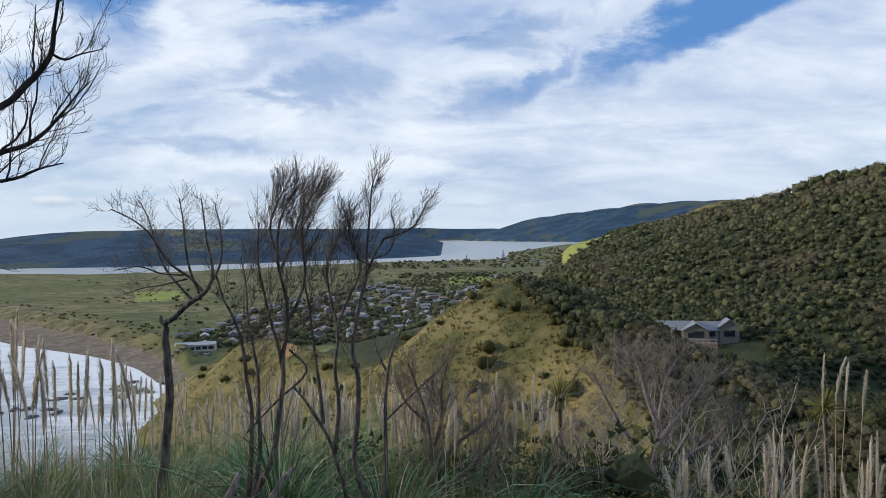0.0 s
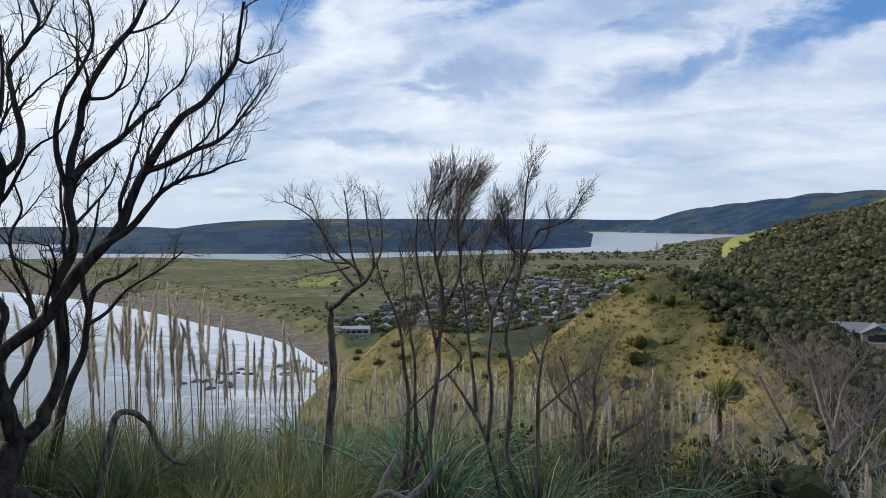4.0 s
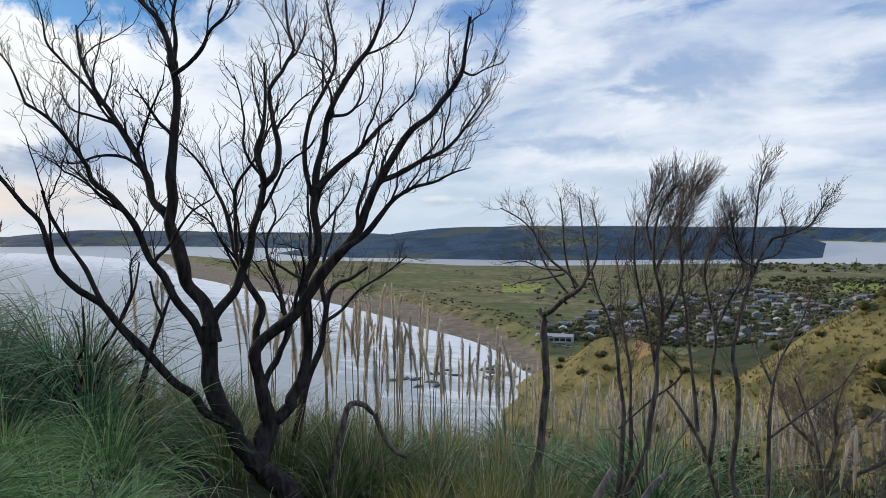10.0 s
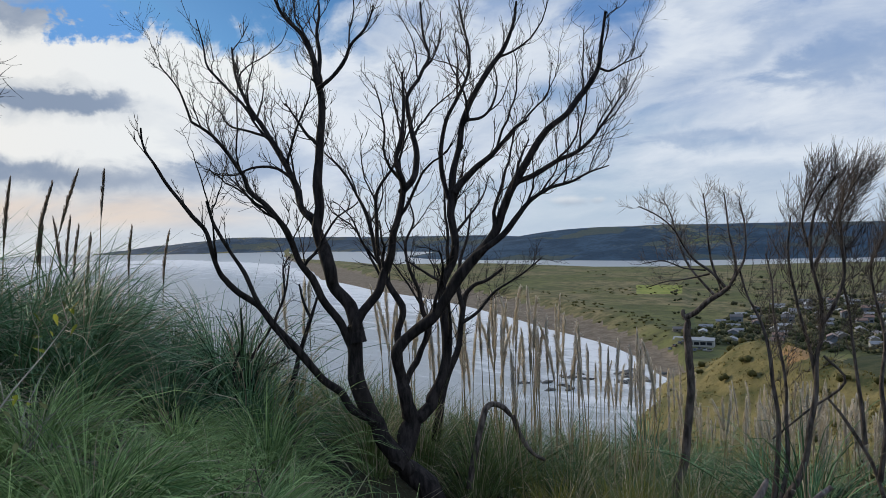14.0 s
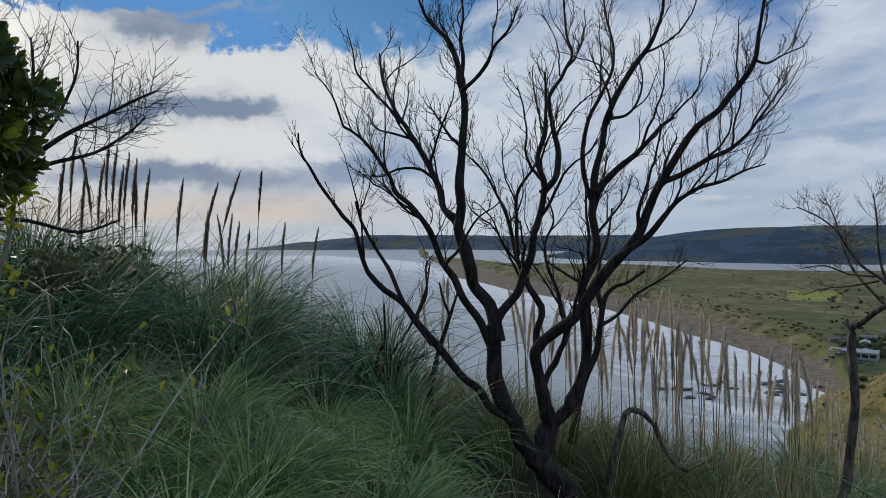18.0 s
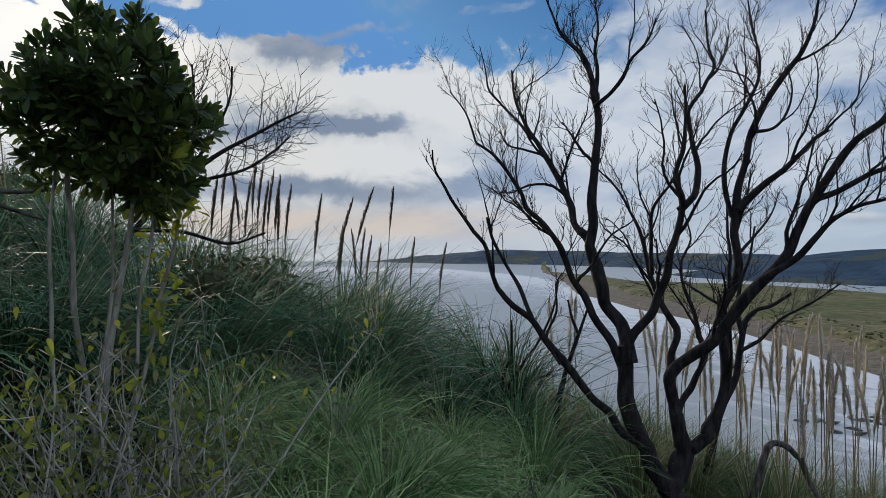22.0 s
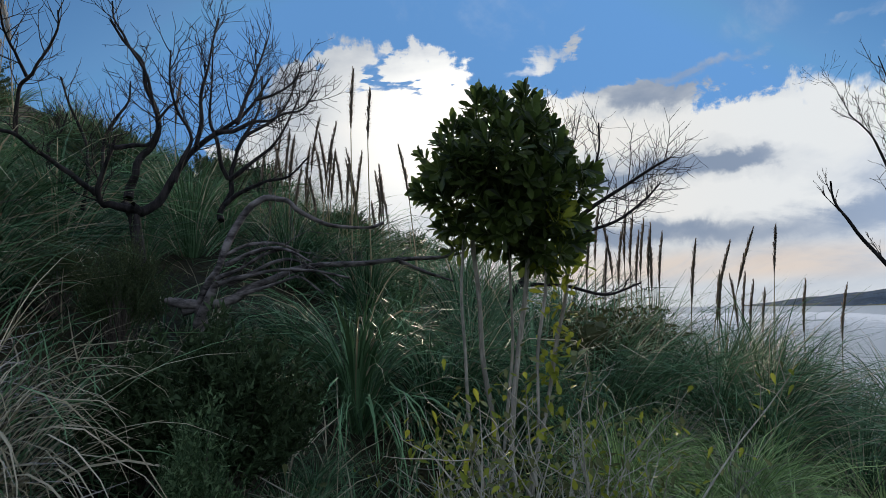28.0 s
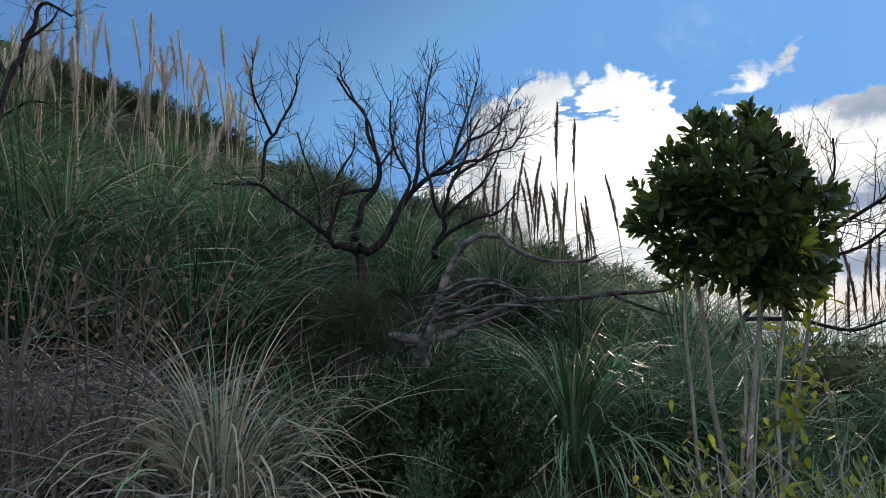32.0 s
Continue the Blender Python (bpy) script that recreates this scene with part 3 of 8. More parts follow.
class Shape:
    """Gathers vertices and faces for one mesh."""

    def __init__(self):
        self.verts, self.faces, self.mats, self.count = [], [], [], 0

    def add(self, verts, faces, mat=0):
        self.verts.append(np.asarray(verts, float).reshape(-1, 3))
        self.faces.extend([tuple(i + self.count for i in f) for f in faces])
        self.mats.extend([mat] * len(faces))
        self.count += len(self.verts[-1])

    def tube(self, pts, radii, sides=6, mat=0, cap=True):
        pts, radii = np.asarray(pts, float), np.asarray(radii, float)
        way_ = np.gradient(pts, axis=0)
        way_ /= np.linalg.norm(way_, axis=1)[:, None] + 1e-9
        side = np.cross(way_[0], (0.31, 0.9, 0.23))
        side /= np.linalg.norm(side)
        rings, angles = [], np.arange(sides) * 2 * math.pi / sides
        for p, w, r in zip(pts, way_, radii):
            side = side - w * side.dot(w)
            side /= np.linalg.norm(side) + 1e-9
            other = np.cross(w, side)
            rings.append(p + r * (np.cos(angles)[:, None] * side + np.sin(angles)[:, None] * other))
        faces = grid_faces(len(pts), sides).tolist()
        if cap:
            faces.append(list(range((len(pts) - 1) * sides, len(pts) * sides)))
        self.add(np.concatenate(rings), faces, mat)

    def box(self, x0, y0, z0, x1, y1, z1, mat=0):
        v = [(x, y, z) for z in (z0, z1) for y in (y0, y1) for x in (x0, x1)]
        self.add(v, [(0, 2, 3, 1), (4, 5, 7, 6), (0, 1, 5, 4), (1, 3, 7, 5), (3, 2, 6, 7), (2, 0, 4, 6)], mat)

    def mesh(self, name, mats, smooth=True):
        data = mesh_from(name, np.concatenate(self.verts), self.faces, mats, smooth)
        if any(self.mats):
            data.polygons.foreach_set("material_index", self.mats)
        return data


def curve_through(pts, per=4):
    """Catmull-Rom points through a coarse line."""
    p = np.asarray(pts, float)
    p = np.vstack([2 * p[0] - p[1], p, 2 * p[-1] - p[-2]])
    out = []
    for i in range(1, len(p) - 2):
        for t in np.arange(per) / per:
            a, b, c, d = p[i - 1:i + 3]
            out.append(0.5 * (2 * b + (c - a) * t + (2 * a - 5 * b + 4 * c - d) * t ** 2 + (3 * b - a - 3 * c + d) * t ** 3))
    out.append(p[-2])
    return np.array(out)


def wander(start, heading, length, steps, kink, lift, rng, sweep=(0, 0, 0)):
    """A crooked shoot; the wind may have swept it to one side."""
    p, w = np.array(start, float), np.array(heading, float)
    pts, step = [p], length / steps
    for _ in range(steps):
        w = w + rng.normal(0, kink, 3) + np.array((0, 0, lift)) + sweep
        w /= np.linalg.norm(w)
        p = p + w * step
        pts.append(p)
    return np.array(pts)


def sprout(shape, pts, r, rng, count, length, depth, lift=0.10, spread=0.8, kink=0.16, first=0.25, sides=3, flat=1.0, thin=1.0, sweep=np.zeros(3), split=0.45):
    """Twigs along a limb, and twigs on them."""
    n = len(pts)
    for k in range(count):
        t = first + (1 - first) * (k + rng.random()) / count
        i = min(int(t * (n - 1)), n - 2)
        a = pts[i] + (pts[i + 1] - pts[i]) * rng.random()
        along = pts[i + 1] - pts[i]
        along = along / (np.linalg.norm(along) + 1e-9)
        out = rng.normal(0, 1, 3) * np.array((1, flat, 0.8))
        out -= along * out.dot(along)
        out /= np.linalg.norm(out) + 1e-9
        head = along * (1 - spread * 0.4) + out * spread * (0.6 + 0.6 * rng.random()) + 2.5 * sweep
        head /= np.linalg.norm(head)
        size = length * (0.45 + 0.75 * rng.random()) * (1.15 - 0.5 * t)
        steps = 6 if depth else 4
        twig = wander(a, head, size, steps, kink, lift, rng, sweep)
        rr = min(r * 0.6, (0.0024 + 0.0105 * size) * thin)
        shape.tube(twig, np.linspace(rr, max(rr * 0.28, 0.0011), steps + 1), sides if rr < 0.01 else 5, cap=False)
        if depth:
            sprout(shape, twig, rr, rng, max(3, int(count * split)), length * 0.5, depth - 1, lift, spread, kink, 0.2, sides, flat, thin, sweep, split)


class BareTree:
    """A leafless tree: limbs given in metres (right, up, away) in the plane that faces the path, twigs grown on them."""

    def __init__(self, name, place, turn, mat, label, category="tree", seed=1, group="", sweep=(0, 0, 0), thin=0.62):
        self.root = thing(name, place, label, category, turn, group)
        self.mat, self.rng, self.twigs = mat, np.random.default_rng(seed), Shape()
        self.trunks, self.sweep, self.thin = 0, np.array(sweep, float), thin

    def limb(self, pts, r0, r1, twigs=8, length=0.45, depth=1, lift=0.08, first=0.3, spread=0.8, name=None, kink=0.16, knob=0.045, subs=0):
        burnt = self.root.name[:5] == "burnt"
        if burnt:
            r0, r1 = r0 * 1.08, r1 * (1.08 if r1 > 0.04 else 0.75)
        p = curve_through([(x, v, z) for x, z, v in pts], 4)
        n = len(p)
        coarse = np.linspace(0, 1, max(3, n // 3))
        fine_ = np.linspace(0, 1, n)
        wob = np.column_stack([np.interp(fine_, coarse, self.rng.normal(0, 1, len(coarse))) for _ in range(3)]) * np.linspace(r0, r1, n)[:, None] * (0.6 if self.mat is FALLEN_WOOD else 0.45 if burnt else 0.75 if self.thin == 0.75 else 0.3)
        p = p + wob
        radii = (r0 + (r1 - r0) * np.linspace(0, 1, n) ** (1.05 if burnt else 0.8)) * (1 + np.interp(fine_, coarse, self.rng.normal(0, knob * (3.2 if self.mat is FALLEN_WOOD else 1.6), len(coarse))))
        if burnt and r1 > 0.04:
            radii[-4:] *= (0.9, 0.7, 0.5, 0.25)
        elif r1 > 0.02 and not burnt:
            radii[-1] *= 0.45
            radii[-2] *= 0.85
        s = Shape()
        s.tube(p, radii, 9 if r0 > 0.05 else 7 if r0 > 0.02 else 5)
        if name is None:
            name = "trunk" if self.trunks == 0 else "limb"
        self.trunks += 1
        part(name, s.mesh(name, self.mat), self.root)
        if twigs:
            many = 0.6 if self.mat is FALLEN_WOOD else 0.85 if burnt else 0.95 if self.thin == 0.75 else 1.45
            sprout(self.twigs, p, (r1 * 1.6 + r0 * 0.2) * 0.7, self.rng, int(twigs * many), length * (0.85 if burnt else 0.95), depth, lift * 0.7 + 0.05, spread * (1.0 if burnt else 1.1), kink * 0.75, first, thin=self.thin, sweep=self.sweep, split=0.22 if self.thin == 0.75 else 0.45)
        for k in range(int(subs * 1.8)):
            i = int((0.3 + 0.6 * (k + self.rng.random()) / int(subs * 1.8)) * (n - 2))
            along = p[i + 1] - p[i]
            along = along / np.linalg.norm(along)
            out = self.rng.normal(0, 1, 3) * np.array((1, 0.8, 0.3))
            head = along * 0.8 + 0.55 * out / np.linalg.norm(out) + np.array((0, 0, 0.15))
            q = wander(p[i], head / np.linalg.norm(head), 0.40 + 0.45 * self.rng.random(), 10, 0.17, 0.10, self.rng)
            r = min(radii[i] * 0.55, 0.016)
            s = Shape()
            s.tube(q, np.linspace(r, r * 0.3, len(q)), 6)
            part("branch", s.mesh("branch", self.mat), self.root)
            sprout(self.twigs, q, r * 0.5, self.rng, 8, 0.28, 1, 0.12, 0.7, 0.14, 0.15, thin=self.thin)
        return p

    def finish(self):
        if self.twigs.count:
            part("crown", self.twigs.mesh("crown", self.mat), self.root)
        return self.root


def blade_strip(shape, root, turn, length, width, lean, droop, rng, segs=5, mat=0):
    """One arching grass blade."""
    t = np.linspace(0, 1, segs + 1)
    ang = lean + droop * t ** 1.4
    step = length / segs
    r = np.concatenate([[0], np.cumsum(np.sin(ang[:-1]) * step)])
    z = np.concatenate([[0], np.cumsum(np.cos(ang[:-1]) * step)])
    side_drift = rng.normal(0, 0.10) * t ** 2 * length
    c, s = math.cos(turn), math.sin(turn)
    x, y = root[0] + r * c - side_drift * s, root[1] + r * s + side_drift * c
    w = width * (1 - t ** 2.2) * 0.5 + 0.0006
    twist = rng.normal(0, 0.5)
    tx, ty = -s * math.cos(twist), c * math.cos(twist)
    tz = math.sin(twist)
    a = np.stack([x - tx * w, y - ty * w, root[2] + z - tz * w], 1)
    b = np.stack([x + tx * w, y + ty * w, root[2] + z + tz * w], 1)
    n = segs + 1
    shape.add(np.concatenate([a, b]), [(i, i + 1, n + i + 1, n + i) for i in range(segs)], mat)


def tussock_mesh(name, mat, seed, count=260, length=(0.7, 1.3), width=0.009, root=0.16, lean=(0.05, 0.75), droop=(0.5, 1.7), segs=5, dead=0.12, locks=20):
    """The live leaves and the withered ones of a tussock, as two meshes."""
    rng = np.random.default_rng(seed)
    live, dry = Shape(), Shape()
    bunch = [(rng.random() * 2 * math.pi, rng.random() ** 1.3, rng.random(), 0.75 + 0.25 * rng.random()) for _ in range(locks)]
    for k in range(count):
        turn, open_, bend, long_ = bunch[k % locks]
        open_ = np.clip(open_ + rng.normal(0, 0.09), 0, 1)
        bend = bend + rng.normal(0, 0.16)
        a, r = turn + rng.normal(0, 0.16), root * (0.25 + 0.75 * open_) * (0.6 + 0.5 * rng.random())
        s = dry if rng.random() < dead else live
        blade_strip(s, (r * math.cos(a), r * math.sin(a), -0.03), a + rng.normal(0, 0.10), (length[0] + (length[1] - length[0]) * rng.random()) * long_, width * (0.7 + 0.6 * rng.random()),
                    lean[0] + (lean[1] - lean[0]) * open_, droop[0] + (droop[1] - droop[0]) * bend, rng, segs)
    return [("foliage", live.mesh("foliage", mat[0]))] + ([("dead_skirt", dry.mesh("dead_skirt", mat[1]))] if dry.count else [])


# ---- plants: seed meshes shared by their copies ----
def plume_mesh(name, mat, seed, length=0.55, hairs=150, fat=0.055, lean=0.25):
    """A pampas plume: fine drooping hairs round a rachis."""
    rng = np.random.default_rng(seed)
    s = Shape()
    s.tube([(0, 0, 0), (0.01, 0, length * 0.5), (0.03 + lean * 0.1, 0, length)], [0.004, 0.003, 0.001], 4)
    for k in range(hairs):
        t = (k + rng.random()) / hairs
        z = length * t * 0.93
        a = rng.normal(0, 1.15)
        body = math.sin(math.pi * min(1, 0.06 + 0.93 * t)) ** 0.6
        reach = fat * body * (0.55 + 0.8 * rng.random()) + 0.004
        rise_ = 0.10 + 0.07 * rng.random()
        c, d = math.cos(a), math.sin(a)
        drift = lean * 0.05 * t
        x0 = 0.05 * t * t + drift * t
        w = 0.0029 + 0.0012 * rng.random()
        p = np.array([(x0, 0, z), (x0 + c * reach * 0.6 + drift, d * reach * 0.6, z + rise_ * 0.6), (x0 + c * reach * 1.5 + drift * 2, d * reach * 1.4, z + rise_ * 0.62)])
        q = np.array((-d * w, c * w, 0))
        s.add(np.vstack([p[0] - q, p[0] + q, p[1] - q, p[1] + q, p[2]]), [(0, 1, 3, 2), (2, 3, 4)])
    return s.mesh(name, mat)


def stalk_mesh(name, mat, seed):
    """A stalk one metre long."""
    rng = np.random.default_rng(seed)
    b = rng.normal(0, 0.012, 2)
    s = Shape()
    s.tube([(0, 0, -0.1), (b[0], b[1], 0.35), (b[0] * 1.6, b[1] * 0.4, 0.7), (0, 0, 1)], [0.0075, 0.007, 0.006, 0.0045], 5)
    for k in range(2):
        a = rng.random() * 6.28
        blade_strip(s, (0, 0, 0.2 + 0.3 * k), a, 0.22 + 0.1 * rng.random(), 0.010, 0.12, 0.5, rng, 3)
    return s.mesh(name, mat)


PLUMES = [plume_mesh("plume", PLUME, k, 0.50 + 0.06 * (k % 3), 210, 0.030 + 0.008 * (k % 2), 0.5 * (k - 1.5)) for k in range(4)]
GREYED = [plume_mesh("plume", GREY_PLUME, 14 + k, 0.52, 190, 0.032 + 0.008 * k, 0.5 * (k - 1)) for k in range(3)]
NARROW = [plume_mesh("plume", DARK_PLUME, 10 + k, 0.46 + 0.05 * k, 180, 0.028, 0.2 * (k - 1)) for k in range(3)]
STALKS = [stalk_mesh("flower_stalk", STALK, k) for k in range(3)]
BIG_TUFT = [tussock_mesh("leaves", [PAMPAS, STRAW], 20 + k, 340, (0.8, 1.5), 0.0085, 0.17, (0.05, 0.95), (0.9, 2.5), 5, 0.10, 30) for k in range(4)]
FAR_TUFT = [tussock_mesh("leaves", [PAMPAS, STRAW], 30 + k, 110, (0.8, 1.5), 0.022, 0.2, (0.05, 0.9), (0.5, 1.7), 4, 0.25) for k in range(3)]
SOFT_TUFT = [tussock_mesh("leaves", [SOFT_GRASS, STRAW], 40 + k, 720, (0.42, 0.85), 0.0044, 0.15, (0.0, 0.60), (1.2, 3.0), 6, 0.05, 72) for k in range(3)]
DRY_TUFT = [tussock_mesh("leaves", [DRY_BLADE, PAMPAS], 50 + k, 400, (0.5, 1.1), 0.0066, 0.14, (0.0, 0.85), (1.1, 3.3), 8, 0.16, 70) for k in range(2)]
DROOP_TUFT = [tussock_mesh("leaves", [PAMPAS, STRAW], 75 + k, 460, (0.7, 1.3), 0.0085, 0.16, (0.05, 1.0), (1.5, 2.9), 7, 0.06, 30) for k in range(2)]
DEAD_TUFT = [tussock_mesh("leaves", [LITTER, STRAW], 85 + k, 300, (0.5, 1.1), 0.0075, 0.2, (0.2, 1.15), (0.6, 2.2), 5, 0.35, 40) for k in range(2)]
REED_TUFT = [tussock_mesh("leaves", [REED, STRAW], 65 + k, 260, (0.6, 1.15), 0.0065, 0.24, (0.0, 0.60), (0.4, 1.9), 5, 0.18, 44) for k in range(3)]
SEDGE_TUFT = [tussock_mesh("leaves", [LIME_GRASS, STRAW], 60 + k, 300, (0.5, 0.95), 0.006, 0.12, (0.0, 0.55), (0.2, 1.0), 5, 0.12) for k in range(2)]


def spot(az, d):
    p = way(az, 0) * d
    return p.x, p.y


def late(az, d):
    """Bearing and distance from the first eye of a spot seen from where the walk ends."""
    p = way(az, 0) * d + Vector((-0.29, -0.31, 0))
    return math.degrees(math.atan2(-p.x, p.y)), math.hypot(p.x, p.y)


def tussock(kind, az, d, size, label, group, rng, name="grass_tussock", category="grass"):
    x, y = spot(az, d)
    root = thing(name, (x, y, ground_at(x, y)), label, category, rng.random() * 360, group)
    root.scale = (size, size, size * (0.85 + 0.3 * rng.random()))
    for name_, data in kind[int(rng.integers(len(kind)))]:
        part(name_, data, root)
    return root


def pampas(tops, kind, label, group, seed, size=0.75, tuft=True):
    """A pampas clump: bearing, height and distance of each plume's tip as seen from the first eye, with its lean."""
    rng = np.random.default_rng(seed)
    az0 = sum(t[0] for t in tops) / len(tops)
    d0 = sum(t[2] for t in tops) / len(tops)
    x, y = spot(az0, d0)
    z = ground_at(x, y)
    root = thing("pampas_grass", (x, y, z), label, "pampas grass", 0, group)
    if tuft:
        m = pose(0, 0, 0, 0, 0, rng.random() * 360) @ Matrix.Scale(size, 4)
        for name_, data in (BIG_TUFT if d0 < 11 else FAR_TUFT)[int(rng.integers(3))]:
            part(name_, data, root, m=m)
    for az, el, d, lean in tops:
        px, py = spot(az, d)
        top = EYE + d * math.tan(radians(el))
        gz = ground_at(px, py) - 0.02
        tall = max(top - gz, 0.7)
        head = kind[int(rng.integers(len(kind)))]
        plume_len = min(0.66 if kind is PLUMES else 0.58, tall * 0.4)
        stem_len = tall - plume_len * 0.98
        right = radians(az)
        foot_x, foot_y = px - math.cos(right) * lean * tall - x, py - math.sin(right) * lean * tall - y
        stem_way = Vector((px - x - foot_x, py - y - foot_y, tall)).normalized()
        turn = stem_way.to_track_quat("Z", "Y").to_matrix().to_4x4()
        stalk = part("flower_stalk", STALKS[int(rng.integers(3))], root, m=Matrix.Translation((foot_x, foot_y, gz - z)) @ turn @ Matrix.Diagonal((1, 1, stem_len, 1)))
        k = plume_len / 0.55
        part("plume", head, stalk, m=Matrix.Diagonal((1, 1, 1 / stem_len, 1)) @ Matrix.Translation((0, 0, stem_len)) @ pose(0, 0, 0, 0, 0, az + 180 + rng.normal(0, 35)) @ Matrix.Diagonal((1, 1, k, 1)))
    return root


# leaf forms
def leaf_points(length, width, fold=0.25):
    """An obovate leaf along x: eight vertices."""
    return np.array([(0, 0, 0), (0.3, 0.24, fold * 0.24), (0.68, 0.5, fold * 0.5), (0.92, 0.28, fold * 0.2), (1, 0, -0.04), (0.92, -0.28, fold * 0.2), (0.68, -0.5, fold * 0.5), (0.3, -0.24, fold * 0.24), (0.55, 0, -0.03)]) * (length, width, width)


LEAF_FACES = [(0, 1, 8), (1, 2, 8), (2, 3, 8), (3, 4, 8), (4, 5, 8), (5, 6, 8), (6, 7, 8), (7, 0, 8)]


def leaf_add(shape, place, heading, size, width, rng, mat=0):
    h = Vector(heading).normalized()
    q = h.to_track_quat("X", "Z").to_matrix().to_4x4() @ pose(0, 0, 0, rng.normal(0, 25), 0, 0)
    pts = leaf_points(size, width)
    m = np.array(q)[:3, :3]
    shape.add(pts @ m.T + np.array(place), LEAF_FACES, mat)


def rosette_mesh(seed, mat):
    """A whorl of leathery leaves at a shoot's end."""
    rng = np.random.default_rng(seed)
    s = Shape()
    s.tube([(0, 0, -0.10), (0, 0, 0)], [0.004, 0.003], 4)
    for k in range(13):
        a, up_ = k * 2.4, 0.15 + 1.1 * (k / 12) ** 1.3
        leaf_add(s, (0, 0, -0.05 + 0.05 * k / 12), (math.cos(a) * math.cos(up_), math.sin(a) * math.cos(up_), math.sin(up_)), 0.075 + 0.03 * rng.random(), 0.030 + 0.010 * rng.random(), rng)
    return s.mesh("rosette", mat)


# ---- bare trees ----
oak = BareTree('burnt_tree', (-3.59, 3.85, EYE + -2.09), 47.4, CHARRED, 'large leafless burnt tree with many blackened forking limbs', seed=11, thin=1.1)
oak.limb([(0.02, -0.04, 0.00), (-0.02, 0.06, 0.00), (-0.07, 0.21, 0.00), (-0.14, 0.36, 0.00), (-0.20, 0.46, 0.00)], 0.098, 0.0700, 0)
oak.limb([(-0.20, 0.45, 0.00), (-0.32, 0.61, -0.02), (-0.41, 0.79, -0.04), (-0.46, 0.98, -0.06), (-0.50, 1.19, -0.08), (-0.52, 1.36, -0.10), (-0.54, 1.50, -0.12)], 0.064, 0.0470, 0)
oak.limb([(-0.52, 1.36, -0.12), (-0.54, 1.49, -0.11), (-0.62, 1.67, -0.09), (-0.69, 1.85, -0.08), (-0.74, 2.02, -0.06), (-0.75, 2.22, -0.05), (-0.76, 2.43, -0.03), (-0.76, 2.64, -0.02), (-0.73, 2.84, -0.00), (-0.72, 3.05, 0.01), (-0.74, 3.24, 0.03), (-0.77, 3.39, 0.04), (-0.83, 3.55, 0.06), (-0.95, 3.69, 0.07), (-1.04, 3.84, 0.09), (-1.11, 4.03, 0.10)], 0.049, 0.0101, 12, 0.42, subs=3, depth=2, spread=0.5, first=0.45, kink=0.2, lift=0.13)
oak.limb([(-0.73, 3.16, -0.05), (-0.63, 3.24, -0.10), (-0.54, 3.35, -0.15), (-0.49, 3.46, -0.20), (-0.39, 3.56, -0.25), (-0.34, 3.68, -0.30)], 0.017, 0.0067, 8, 0.37, subs=1, depth=2, spread=0.5, kink=0.2, lift=0.13)
oak.limb([(-0.74, 3.28, 0.10), (-0.72, 3.45, 0.12), (-0.75, 3.62, 0.15), (-0.72, 3.80, 0.18), (-0.75, 4.02, 0.20)], 0.017, 0.0067, 8, 0.37, subs=1, depth=2, spread=0.5, kink=0.2, lift=0.13)
oak.limb([(-0.51, 1.27, -0.05), (-0.59, 1.42, -0.10), (-0.69, 1.59, -0.14), (-0.80, 1.77, -0.19), (-0.90, 1.94, -0.23), (-0.95, 2.08, -0.28), (-0.99, 2.19, -0.32), (-1.08, 2.33, -0.37), (-1.18, 2.42, -0.42), (-1.23, 2.52, -0.46), (-1.30, 2.64, -0.51), (-1.40, 2.77, -0.55), (-1.51, 2.84, -0.60)], 0.030, 0.0101, 14, 0.38, subs=3, depth=2, spread=0.5, lift=0.12, kink=0.2)
oak.limb([(-1.51, 2.84, -0.60), (-1.53, 2.92, -0.62), (-1.56, 3.02, -0.65), (-1.61, 3.10, -0.67), (-1.66, 3.16, -0.70)], 0.008, 0.0040, 6, 0.26, subs=1, depth=2, spread=0.5, kink=0.2, lift=0.13)
oak.limb([(-0.77, 2.23, 0.00), (-0.84, 2.27, 0.06), (-0.91, 2.36, 0.11), (-0.95, 2.53, 0.17), (-1.01, 2.70, 0.22), (-1.12, 2.87, 0.28), (-1.22, 3.01, 0.33), (-1.30, 3.18, 0.39), (-1.37, 3.36, 0.44), (-1.41, 3.60, 0.50)], 0.030, 0.0101, 14, 0.42, subs=3, depth=2, spread=0.5, kink=0.2, lift=0.13)
oak.limb([(-1.22, 3.00, 0.30), (-1.32, 3.13, 0.36), (-1.47, 3.29, 0.42), (-1.59, 3.44, 0.48), (-1.63, 3.62, 0.54), (-1.69, 3.84, 0.60)], 0.013, 0.0050, 8, 0.37, subs=1, depth=2, spread=0.5, kink=0.2, lift=0.13)
oak.limb([(-1.12, 2.87, 0.30), (-1.28, 2.91, 0.23), (-1.40, 2.94, 0.17), (-1.45, 3.04, 0.10)], 0.010, 0.0050, 5, 0.32, subs=1, depth=2, spread=0.5, kink=0.2, lift=0.13)
